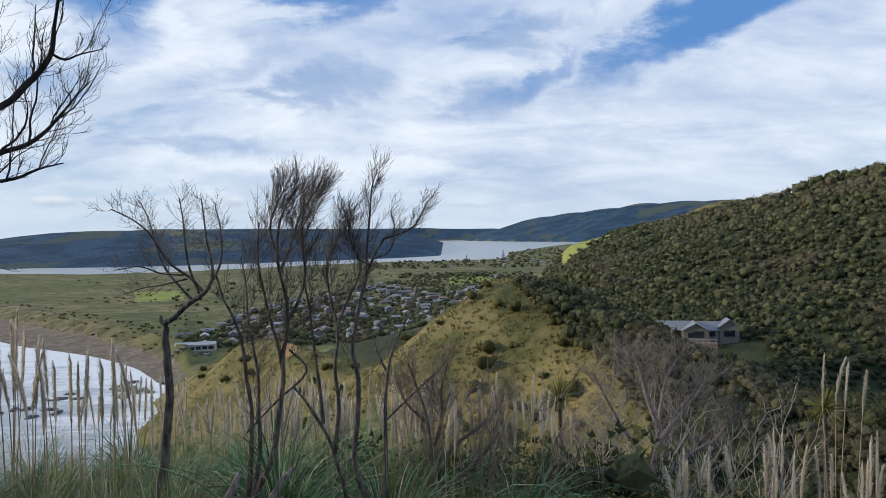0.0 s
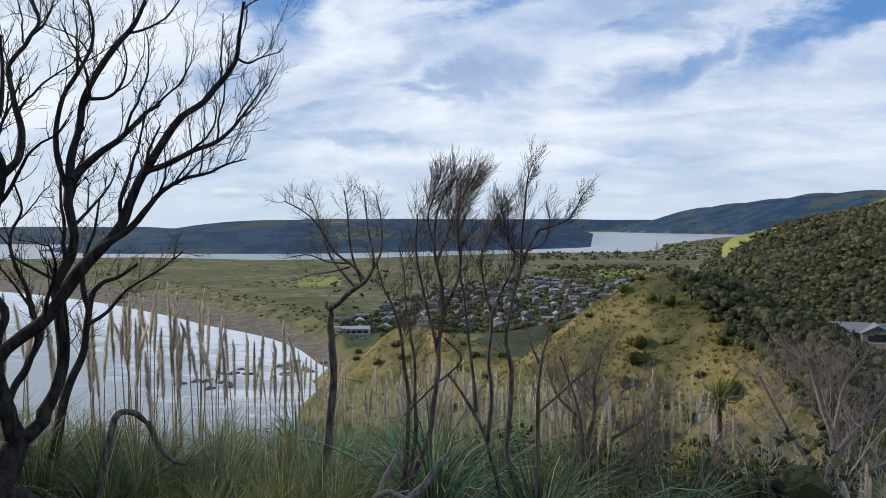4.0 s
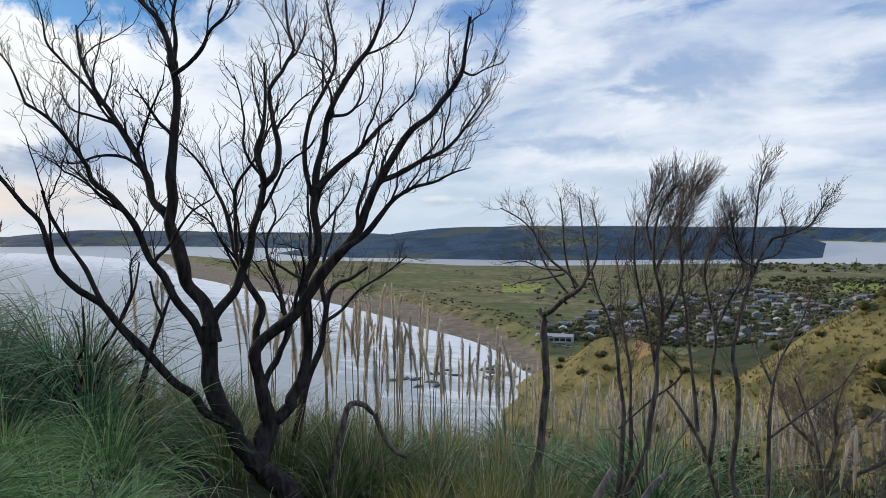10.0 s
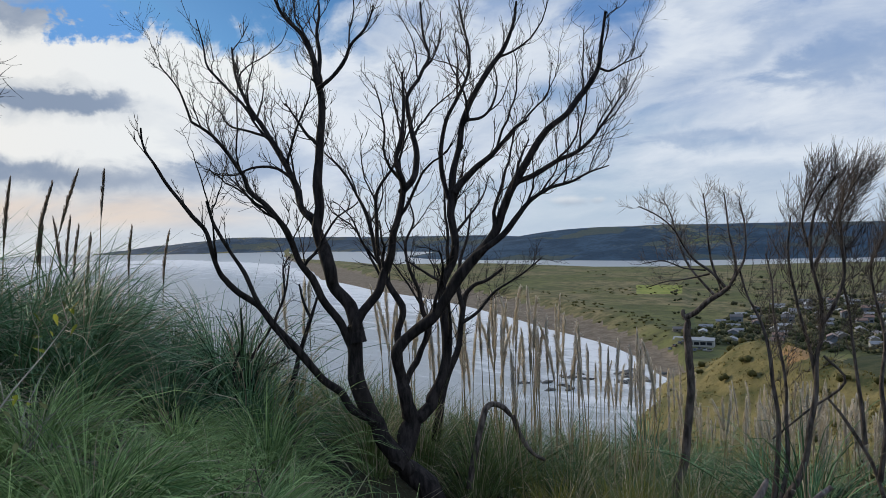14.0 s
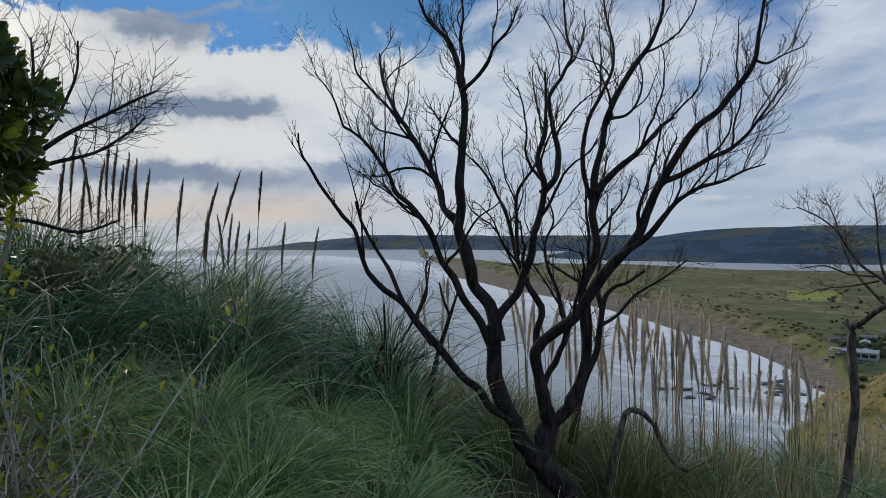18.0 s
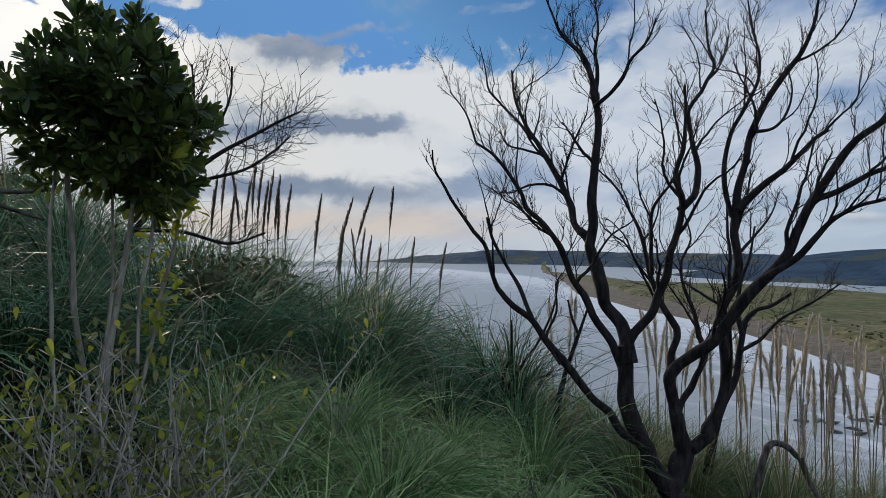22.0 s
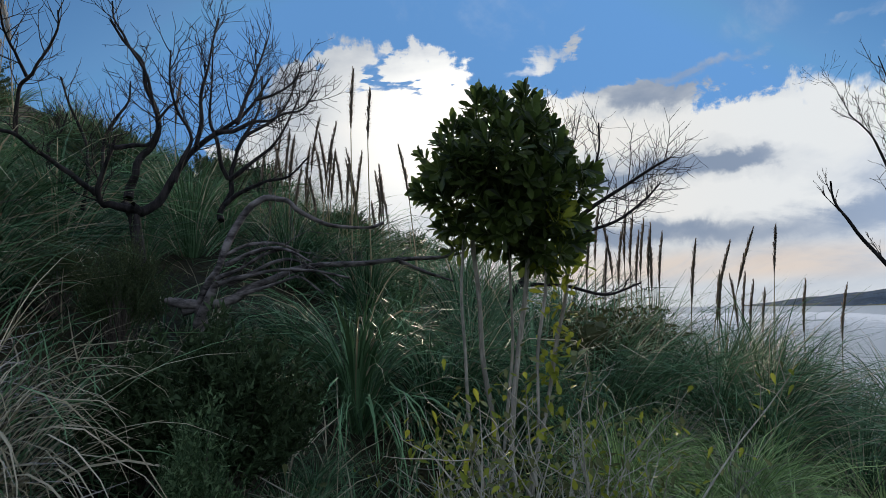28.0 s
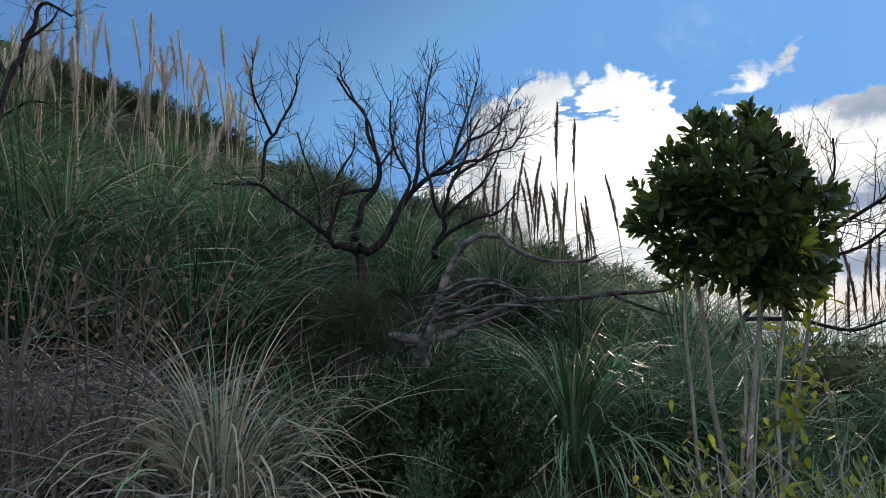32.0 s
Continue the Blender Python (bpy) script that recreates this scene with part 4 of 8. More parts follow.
oak.limb([(-0.42, 0.78, -0.05), (-0.57, 0.89, -0.09), (-0.70, 1.04, -0.14), (-0.82, 1.19, -0.18), (-0.94, 1.35, -0.22), (-1.05, 1.48, -0.27), (-1.14, 1.61, -0.31), (-1.25, 1.73, -0.36), (-1.37, 1.83, -0.40), (-1.42, 1.95, -0.44), (-1.45, 2.10, -0.49), (-1.50, 2.23, -0.53), (-1.59, 2.35, -0.57), (-1.67, 2.47, -0.62), (-1.73, 2.59, -0.66), (-1.77, 2.68, -0.71), (-1.77, 2.78, -0.75)], 0.030, 0.0067, 5, 0.26, subs=1, depth=2, spread=0.5, first=0.6, kink=0.2, lift=0.13)
oak.limb([(-1.13, 1.63, -0.40), (-1.19, 1.78, -0.42), (-1.25, 1.91, -0.43), (-1.32, 2.03, -0.45), (-1.39, 2.16, -0.47), (-1.43, 2.25, -0.48), (-1.45, 2.35, -0.50)], 0.017, 0.0101, 3, 0.23, subs=1, depth=2, spread=0.5, first=0.2, kink=0.2, lift=0.13)
oak.limb([(-0.97, 1.35, -0.30), (-1.07, 1.53, -0.30), (-1.00, 1.71, -0.30), (-1.00, 1.89, -0.30), (-0.96, 1.98, -0.30)], 0.010, 0.0050, 5, 0.23, subs=1, depth=2, spread=0.5, kink=0.2, lift=0.13)
oak.limb([(-0.20, 0.43, 0.00), (-0.17, 0.57, 0.03), (-0.15, 0.71, 0.05), (-0.15, 0.83, 0.08), (-0.18, 0.96, 0.10)], 0.060, 0.0470, 0)
oak.limb([(-0.14, 0.72, 0.10), (-0.15, 0.84, 0.07), (-0.19, 0.99, 0.04), (-0.21, 1.17, 0.01), (-0.17, 1.30, -0.02), (-0.07, 1.41, -0.05), (0.05, 1.50, -0.08), (0.15, 1.64, -0.11), (0.25, 1.80, -0.14), (0.39, 1.98, -0.17), (0.49, 2.12, -0.20), (0.56, 2.28, -0.23), (0.62, 2.45, -0.26), (0.72, 2.61, -0.29), (0.81, 2.75, -0.32), (0.94, 2.88, -0.35), (1.07, 3.03, -0.38), (1.16, 3.14, -0.41), (1.20, 3.26, -0.44), (1.21, 3.42, -0.47), (1.24, 3.61, -0.50)], 0.049, 0.0134, 12, 0.42, subs=3, depth=2, spread=0.5, first=0.5, kink=0.2, lift=0.13)
oak.limb([(1.21, 3.25, -0.40), (1.29, 3.22, -0.43), (1.37, 3.26, -0.47), (1.50, 3.31, -0.50)], 0.010, 0.0040, 6, 0.26, subs=1, depth=2, spread=0.5, kink=0.2, lift=0.13)
oak.limb([(0.36, 1.96, -0.20), (0.53, 2.09, -0.26), (0.63, 2.22, -0.31), (0.71, 2.33, -0.37), (0.81, 2.39, -0.43), (0.96, 2.44, -0.49), (1.08, 2.50, -0.54), (1.20, 2.54, -0.60)], 0.023, 0.0050, 10, 0.32, subs=3, depth=2, spread=0.5, kink=0.2, lift=0.13)
oak.limb([(0.61, 2.45, -0.30), (0.76, 2.51, -0.27), (0.95, 2.62, -0.24), (1.10, 2.68, -0.21), (1.23, 2.78, -0.19), (1.34, 2.91, -0.16), (1.47, 3.07, -0.13), (1.56, 3.17, -0.10)], 0.020, 0.0050, 12, 0.37, subs=3, depth=2, spread=0.5, kink=0.2, lift=0.13)
oak.limb([(-0.20, 1.17, 0.10), (-0.20, 1.36, 0.15), (-0.17, 1.50, 0.20), (-0.21, 1.65, 0.25), (-0.28, 1.79, 0.30), (-0.34, 1.96, 0.35), (-0.38, 2.15, 0.40), (-0.43, 2.34, 0.45), (-0.52, 2.53, 0.50), (-0.61, 2.67, 0.55), (-0.72, 2.78, 0.60)], 0.027, 0.0084, 12, 0.37, subs=3, depth=2, spread=0.5, kink=0.2, lift=0.13)
oak.limb([(-0.18, 0.85, 0.10), (-0.15, 0.96, 0.16), (-0.11, 1.06, 0.22), (-0.02, 1.18, 0.28), (0.05, 1.33, 0.34), (0.02, 1.50, 0.40), (-0.02, 1.70, 0.46), (-0.07, 1.88, 0.52), (-0.08, 2.06, 0.58), (-0.01, 2.23, 0.64), (-0.05, 2.42, 0.70)], 0.027, 0.0084, 10, 0.37, subs=3, depth=2, spread=0.5, kink=0.2, lift=0.13)
oak.limb([(-0.52, 1.34, -0.10), (-0.50, 1.49, -0.12), (-0.41, 1.65, -0.14), (-0.32, 1.81, -0.15), (-0.26, 1.99, -0.17), (-0.21, 2.17, -0.19), (-0.18, 2.37, -0.21), (-0.18, 2.49, -0.23), (-0.21, 2.64, -0.25), (-0.16, 2.82, -0.26), (-0.15, 3.03, -0.28), (-0.16, 3.24, -0.30)], 0.037, 0.0101, 10, 0.42, subs=3, depth=2, spread=0.5, kink=0.2, lift=0.13)
oak.limb([(-0.18, 2.41, -0.20), (-0.09, 2.53, -0.15), (-0.05, 2.70, -0.10), (-0.09, 2.91, -0.05), (-0.09, 3.12, 0.00), (-0.00, 3.30, 0.05), (0.08, 3.43, 0.10), (0.05, 3.61, 0.15), (0.04, 3.88, 0.20)], 0.023, 0.0084, 12, 0.42, subs=3, depth=2, spread=0.5, kink=0.2, lift=0.13)
oak.limb([(-0.34, 1.95, 0.30), (-0.33, 2.14, 0.27), (-0.34, 2.35, 0.23), (-0.28, 2.52, 0.20), (-0.18, 2.67, 0.17), (-0.12, 2.83, 0.13), (-0.10, 2.97, 0.10)], 0.017, 0.0067, 8, 0.37, subs=1, depth=2, spread=0.5, kink=0.2, lift=0.13)
oak.limb([(-0.16, 0.50, 0.05), (-0.14, 0.62, 0.06), (-0.11, 0.73, 0.08), (-0.04, 0.82, 0.09), (0.05, 0.90, 0.10), (0.13, 1.06, 0.12), (0.16, 1.27, 0.13), (0.15, 1.51, 0.14), (0.16, 1.72, 0.16), (0.22, 1.91, 0.17), (0.23, 2.17, 0.18), (0.22, 2.41, 0.19), (0.25, 2.58, 0.21), (0.32, 2.77, 0.22), (0.36, 2.99, 0.23), (0.46, 3.20, 0.25), (0.59, 3.40, 0.26), (0.71, 3.57, 0.27), (0.78, 3.75, 0.29), (0.82, 3.94, 0.30)], 0.050, 0.0134, 12, 0.42, subs=3, depth=2, spread=0.5, first=0.5, kink=0.2, lift=0.13)
oak.limb([(0.22, 2.38, 0.20), (0.18, 2.58, 0.25), (0.18, 2.76, 0.30), (0.24, 2.99, 0.35), (0.35, 3.19, 0.40), (0.45, 3.40, 0.45), (0.47, 3.59, 0.50), (0.43, 3.81, 0.55), (0.40, 4.05, 0.60)], 0.020, 0.0084, 12, 0.42, subs=3, depth=2, spread=0.5, kink=0.2, lift=0.13)
oak.limb([(0.25, 2.43, 0.20), (0.37, 2.54, 0.16), (0.49, 2.65, 0.12), (0.61, 2.77, 0.08), (0.71, 2.87, 0.04), (0.79, 2.95, 0.00)], 0.027, 0.0168, 8, 0.42, subs=1, depth=2, spread=0.5, kink=0.2, lift=0.13)
oak.limb([(0.79, 2.95, 0.00), (0.86, 3.04, 0.00), (0.97, 3.14, 0.00), (0.99, 3.31, 0.00)], 0.010, 0.0040, 6, 0.32, subs=1, depth=2, spread=0.5, kink=0.2, lift=0.13)
oak.limb([(0.15, 1.74, 0.10), (0.07, 1.78, 0.20), (-0.01, 1.84, 0.30), (-0.11, 1.91, 0.40)], 0.013, 0.0067, 4, 0.26, subs=1, depth=2, spread=0.5, kink=0.2, lift=0.13)
oak.limb([(0.38, 3.00, 0.30), (0.52, 3.03, 0.35), (0.63, 3.14, 0.40), (0.68, 3.33, 0.45), (0.66, 3.52, 0.50)], 0.013, 0.0050, 8, 0.37, subs=1, depth=2, spread=0.5, kink=0.2, lift=0.13)
oak.limb([(0.26, 2.08, 0.30), (0.37, 2.21, 0.40), (0.50, 2.33, 0.50), (0.59, 2.45, 0.60), (0.64, 2.59, 0.70)], 0.013, 0.0050, 8, 0.37, subs=1, depth=2, spread=0.5, kink=0.2, lift=0.13)
oak.finish()

behind = BareTree('dead_sapling', (-4.46, 4.95, EYE + -1.81), 47.4, CHARRED, 'slim blackened leafless sapling among tall grass', seed=12)
behind.limb([(-0.00, -0.11, 0.00), (0.04, 0.21, 0.02), (0.13, 0.50, 0.06), (0.23, 0.70, 0.09), (0.30, 0.94, 0.13), (0.35, 1.21, 0.17), (0.43, 1.31, 0.21), (0.57, 1.36, 0.26), (0.75, 1.47, 0.30)], 0.048, 0.0133, 12, 0.4)
behind.limb([(0.30, 1.12, 0.00), (0.26, 1.33, 0.06), (0.31, 1.59, 0.13), (0.39, 1.80, 0.21), (0.45, 2.08, 0.30)], 0.027, 0.0080, 12, 0.4)
behind.limb([(0.28, 0.98, 0.00), (0.44, 1.08, 0.04), (0.62, 1.26, 0.09), (0.90, 1.42, 0.14), (1.13, 1.57, 0.20)], 0.019, 0.0064, 14, 0.35)
behind.finish()

slim = BareTree('dead_sapling', (-4.90, 3.64, EYE + -1.44), 47.4, CHARRED, 'thin crooked leafless sapling blackened by fire', seed=13)
slim.limb([(-0.01, -0.10, 0.00), (0.00, 0.19, 0.01), (0.04, 0.43, 0.03), (0.12, 0.67, 0.05), (0.19, 0.87, 0.08), (0.24, 1.02, 0.10)], 0.029, 0.0097, 8, 0.3)
slim.limb([(0.16, 0.78, 0.00), (0.10, 0.92, 0.04), (0.07, 1.06, 0.10)], 0.015, 0.0073, 4, 0.2)
slim.finish()

slim2 = BareTree('dead_shrub', (-5.34, 3.39, EYE + -1.42), 47.4, CHARRED, 'tangle of thin dead blackened branches in grass', seed=14)
slim2.limb([(-0.05, -0.05, 0.00), (0.03, 0.25, 0.01), (0.15, 0.44, 0.03), (0.28, 0.64, 0.05), (0.41, 0.94, 0.08), (0.46, 1.19, 0.10)], 0.020, 0.0075, 9, 0.3)
slim2.limb([(0.00, 0.00, -0.00), (-0.01, 0.36, -0.03), (0.07, 0.56, -0.06), (0.07, 0.86, -0.10)], 0.020, 0.0075, 9, 0.3)
slim2.limb([(0.05, 0.15, -0.00), (0.21, 0.31, -0.04), (0.41, 0.41, -0.10)], 0.015, 0.0075, 9, 0.3)
slim2.limb([(-0.05, 0.05, -0.00), (-0.19, 0.21, -0.04), (-0.27, 0.37, -0.10)], 0.015, 0.0075, 9, 0.3)
slim2.finish()

arch = BareTree('bent_dead_branch', (-3.89, 4.76, EYE + -2.11), 47.4, GREY_BARK, 'bent grey dead branch arching out of the grass', seed=15)
arch.limb([(-0.02, -0.10, 0.00), (0.04, 0.19, 0.03), (0.12, 0.47, 0.07), (0.19, 0.59, 0.11), (0.30, 0.57, 0.15), (0.43, 0.46, 0.20)], 0.030, 0.0246, 0)
arch.limb([(0.43, 0.46, 0.20), (0.49, 0.31, 0.18), (0.52, 0.22, 0.15), (0.60, 0.13, 0.12), (0.69, 0.07, 0.10)], 0.027, 0.0148, 3, 0.2)
arch.finish()

lone = BareTree('dead_tree', (-2.93, 6.82, EYE + -2.93), 9.2, GREY_BARK, 'single-stemmed leafless tree with a spreading twiggy crown', seed=21)
lone.limb([(-0.02, -0.18, 0.00), (0.02, 0.11, 0.00), (0.09, 0.45, 0.00), (0.15, 0.80, 0.00), (0.20, 1.15, 0.00), (0.22, 1.45, 0.00), (0.20, 1.74, 0.00), (0.17, 1.92, 0.00), (0.19, 2.05, 0.00)], 0.0488, 0.0353, 0)
lone.limb([(0.19, 2.05, -0.00), (0.28, 2.13, -0.02), (0.41, 2.24, -0.04), (0.53, 2.32, -0.07), (0.61, 2.39, -0.10)], 0.0311, 0.0243, 4, 0.25, first=0.5)
lone.limb([(0.59, 2.38, 0.00), (0.64, 2.52, 0.03), (0.62, 2.69, 0.07), (0.57, 2.90, 0.11), (0.55, 3.11, 0.15), (0.52, 3.30, 0.20)], 0.0178, 0.0062, 12, 0.28)
lone.limb([(0.56, 2.35, -0.00), (0.44, 2.50, -0.05), (0.30, 2.62, -0.11), (0.20, 2.77, -0.17), (0.12, 2.94, -0.25), (-0.02, 3.08, -0.32), (-0.17, 3.17, -0.40)], 0.0200, 0.0053, 14, 0.3)
lone.limb([(0.45, 2.28, 0.00), (0.30, 2.44, 0.06), (0.17, 2.61, 0.13), (0.06, 2.85, 0.22), (-0.02, 3.09, 0.31), (-0.12, 3.27, 0.40)], 0.0178, 0.0053, 14, 0.3)
lone.limb([(0.52, 2.33, -0.00), (0.44, 2.59, -0.06), (0.42, 2.82, -0.13), (0.42, 3.05, -0.21), (0.41, 3.27, -0.30)], 0.0155, 0.0053, 12, 0.3)
lone.limb([(0.60, 2.41, 0.00), (0.71, 2.61, 0.02), (0.74, 2.81, 0.04), (0.72, 3.02, 0.07), (0.67, 3.22, 0.10)], 0.0155, 0.0053, 12, 0.3)
lone.limb([(0.37, 2.53, -0.00), (0.18, 2.56, -0.08), (0.01, 2.63, -0.18), (-0.16, 2.61, -0.30)], 0.0111, 0.0044, 10, 0.25)
lone.limb([(0.41, 2.50, 0.00), (0.18, 2.44, 0.05), (-0.04, 2.41, 0.12), (-0.24, 2.34, 0.20)], 0.0111, 0.0044, 9, 0.22)
lone.limb([(0.19, 2.03, 0.00), (0.15, 2.09, 0.00), (0.14, 2.13, 0.00)], 0.0266, 0.0221, 0)
lone.finish()

brush = BareTree('dead_tree', (-1.95, 6.74, EYE + -2.79), 9.2, GREY_BARK, 'many-stemmed leafless tea tree with fine brushy tops', seed=22, sweep=(0.05, 0, 0.05), thin=0.64)
brush.limb([(-0.03, -0.17, 0.00), (0.00, 0.11, 0.02), (0.04, 0.50, 0.04), (0.05, 0.96, 0.06), (0.02, 1.36, 0.09), (-0.03, 1.70, 0.11), (-0.10, 1.94, 0.14), (-0.20, 2.15, 0.17), (-0.27, 2.38, 0.20)], 0.0333, 0.0084, 16, 0.4, lift=0.13)
brush.limb([(-0.00, -0.06, -0.00), (0.13, 0.35, -0.01), (0.25, 0.63, -0.01), (0.32, 0.95, -0.02), (0.37, 1.32, -0.03), (0.38, 1.66, -0.04), (0.43, 1.88, -0.05), (0.42, 2.17, -0.06), (0.36, 2.45, -0.07), (0.35, 2.72, -0.08), (0.41, 3.00, -0.09), (0.54, 3.22, -0.10)], 0.0377, 0.0084, 24, 0.45, lift=0.16, first=0.4)
brush.limb([(0.06, 0.17, 0.00), (0.12, 0.62, 0.05), (0.11, 1.00, 0.11), (0.11, 1.34, 0.18), (0.06, 1.67, 0.26), (0.01, 1.96, 0.33), (-0.01, 2.25, 0.42), (-0.07, 2.54, 0.50)], 0.0252, 0.0063, 18, 0.42, lift=0.14)
brush.limb([(0.37, 1.43, -0.00), (0.31, 1.75, -0.06), (0.24, 2.06, -0.13), (0.20, 2.35, -0.22), (0.18, 2.62, -0.31), (0.21, 2.89, -0.40)], 0.0207, 0.0063, 18, 0.42, lift=0.14)
brush.limb([(0.41, 1.88, 0.00), (0.52, 2.10, 0.01), (0.59, 2.38, 0.03), (0.58, 2.66, 0.04), (0.57, 2.89, 0.06), (0.66, 3.11, 0.08), (0.76, 3.28, 0.10)], 0.0207, 0.0063, 26, 0.45, lift=0.16, first=0.35)
brush.limb([(0.35, 2.39, 0.00), (0.45, 2.66, 0.11), (0.55, 2.95, 0.25), (0.67, 3.19, 0.40)], 0.0170, 0.0058, 24, 0.42, lift=0.16, first=0.3)
brush.limb([(0.33, 2.61, -0.00), (0.28, 2.84, -0.05), (0.35, 3.06, -0.12), (0.44, 3.21, -0.20)], 0.0148, 0.0058, 22, 0.4, lift=0.16, first=0.3)
brush.limb([(0.43, 1.65, 0.00), (0.59, 1.42, 0.03), (0.30, 1.13, 0.06), (0.00, 0.83, 0.10)], 0.0126, 0.0084, 2, 0.2)
brush.finish()

brush2 = BareTree('dead_tree', (-0.99, 7.14, EYE + -2.96), 9.2, GREY_BARK, 'leafless tea tree with slender leaning stems', seed=23, sweep=(0.05, 0, 0.05), thin=0.64)
brush2.limb([(-0.00, -0.18, 0.00), (-0.03, 0.12, 0.01), (-0.09, 0.41, 0.03), (-0.17, 0.70, 0.04), (-0.30, 1.00, 0.06), (-0.45, 1.23, 0.08), (-0.57, 1.38, 0.10)], 0.0259, 0.0129, 5, 0.3)
brush2.limb([(-0.15, 0.69, 0.00), (-0.11, 1.18, 0.02), (-0.14, 1.53, 0.04), (-0.11, 1.94, 0.07), (-0.18, 2.30, 0.10), (-0.21, 2.59, 0.13), (-0.12, 2.82, 0.17), (-0.03, 3.06, 0.20)], 0.0259, 0.0064, 26, 0.42, lift=0.1, first=0.45)
brush2.limb([(-0.27, 1.01, -0.00), (-0.31, 1.43, -0.03), (-0.34, 1.79, -0.07), (-0.38, 2.20, -0.11), (-0.43, 2.49, -0.15), (-0.40, 2.78, -0.20)], 0.0215, 0.0064, 18, 0.4, lift=0.12, first=0.4)
brush2.limb([(-0.11, 2.01, 0.00), (0.02, 2.30, 0.05), (0.14, 2.53, 0.12), (0.12, 2.76, 0.20)], 0.0170, 0.0064, 20, 0.4, lift=0.05, first=0.3)
brush2.finish()

brush3 = BareTree('dead_tree', (-0.75, 6.97, EYE + -2.91), 9.2, GREY_BARK, 'tall leafless tea tree with dark slender stems', seed=24, sweep=(0.05, 0, 0.05), thin=0.64)
brush3.limb([(-0.02, -0.14, 0.00), (-0.04, 0.14, 0.01), (-0.12, 0.40, 0.01), (-0.18, 0.63, 0.02), (-0.14, 1.00, 0.03), (-0.13, 1.43, 0.04), (-0.17, 1.78, 0.05), (-0.12, 2.06, 0.07), (-0.05, 2.34, 0.08), (0.04, 2.63, 0.09), (0.16, 2.84, 0.10)], 0.0377, 0.0125, 12, 0.35, first=0.5)
brush3.limb([(0.15, 2.84, 0.00), (0.29, 2.87, 0.04), (0.46, 2.95, 0.09), (0.56, 3.09, 0.14), (0.63, 3.22, 0.20)], 0.0148, 0.0050, 14, 0.3, lift=0.12)
brush3.limb([(-0.02, 2.46, -0.00), (-0.01, 2.77, -0.02), (0.02, 3.05, -0.04), (0.04, 3.33, -0.07), (0.10, 3.52, -0.10)], 0.0185, 0.0050, 18, 0.32, lift=0.16)
brush3.limb([(0.02, 2.58, -0.00), (-0.11, 2.66, -0.05), (-0.18, 2.86, -0.12), (-0.21, 3.05, -0.20)], 0.0148, 0.0050, 20, 0.38, lift=0.08)
brush3.limb([(0.04, 2.63, 0.00), (0.21, 2.71, 0.08), (0.28, 2.91, 0.18), (0.26, 3.12, 0.30)], 0.0126, 0.0050, 12, 0.3)
brush3.limb([(0.04, -0.15, 0.00), (0.11, 0.19, 0.03), (0.14, 0.58, 0.08), (0.14, 0.92, 0.12), (0.16, 1.25, 0.17), (0.21, 1.59, 0.23), (0.34, 1.88, 0.28), (0.46, 2.11, 0.34), (0.53, 2.31, 0.40)], 0.0296, 0.0063, 14, 0.35, first=0.4)
brush3.limb([(0.15, 1.52, 0.00), (0.06, 1.73, 0.13), (0.03, 1.94, 0.30)], 0.0148, 0.0050, 8, 0.3)
brush3.limb([(0.15, 1.01, 0.00), (0.39, 1.21, 0.08), (0.73, 1.48, 0.18), (0.90, 1.69, 0.30)], 0.0126, 0.0050, 8, 0.3)
brush3.finish()

russet = BareTree('dead_shrub', (-0.24, 9.00, EYE + -3.72), 9.2, TWIG_GREY, 'spreading leafless shrub with a haze of pinkish-brown twigs', seed=25)
russet.limb([(-0.02, -0.18, 0.00), (0.05, 0.25, 0.02), (0.11, 0.53, 0.05), (0.19, 0.82, 0.09), (0.31, 1.10, 0.12), (0.46, 1.39, 0.16), (0.70, 1.67, 0.20)], 0.051, 0.0109, 22, 0.5, depth=1)
russet.limb([(0.06, 0.41, -0.00), (0.03, 0.93, -0.04), (-0.05, 1.38, -0.09), (-0.16, 1.76, -0.14), (-0.27, 2.06, -0.20)], 0.036, 0.0109, 22, 0.5)
russet.limb([(0.12, 0.63, 0.00), (0.37, 0.89, 0.08), (0.69, 1.08, 0.17), (0.97, 1.27, 0.28), (1.12, 1.47, 0.40)], 0.033, 0.0109, 22, 0.5)
russet.limb([(0.05, 0.33, -0.00), (0.34, 0.47, -0.08), (0.68, 0.83, -0.18), (0.87, 1.14, -0.30)], 0.033, 0.0109, 20, 0.45)
russet.limb([(0.10, 0.92, 0.00), (0.18, 1.28, 0.03), (0.19, 1.64, 0.06), (0.28, 2.00, 0.10)], 0.033, 0.0109, 22, 0.5)
russet.limb([(-0.00, 1.21, 0.00), (-0.28, 1.50, 0.04), (-0.39, 1.78, 0.10)], 0.025, 0.0109, 16, 0.45)
russet.finish()

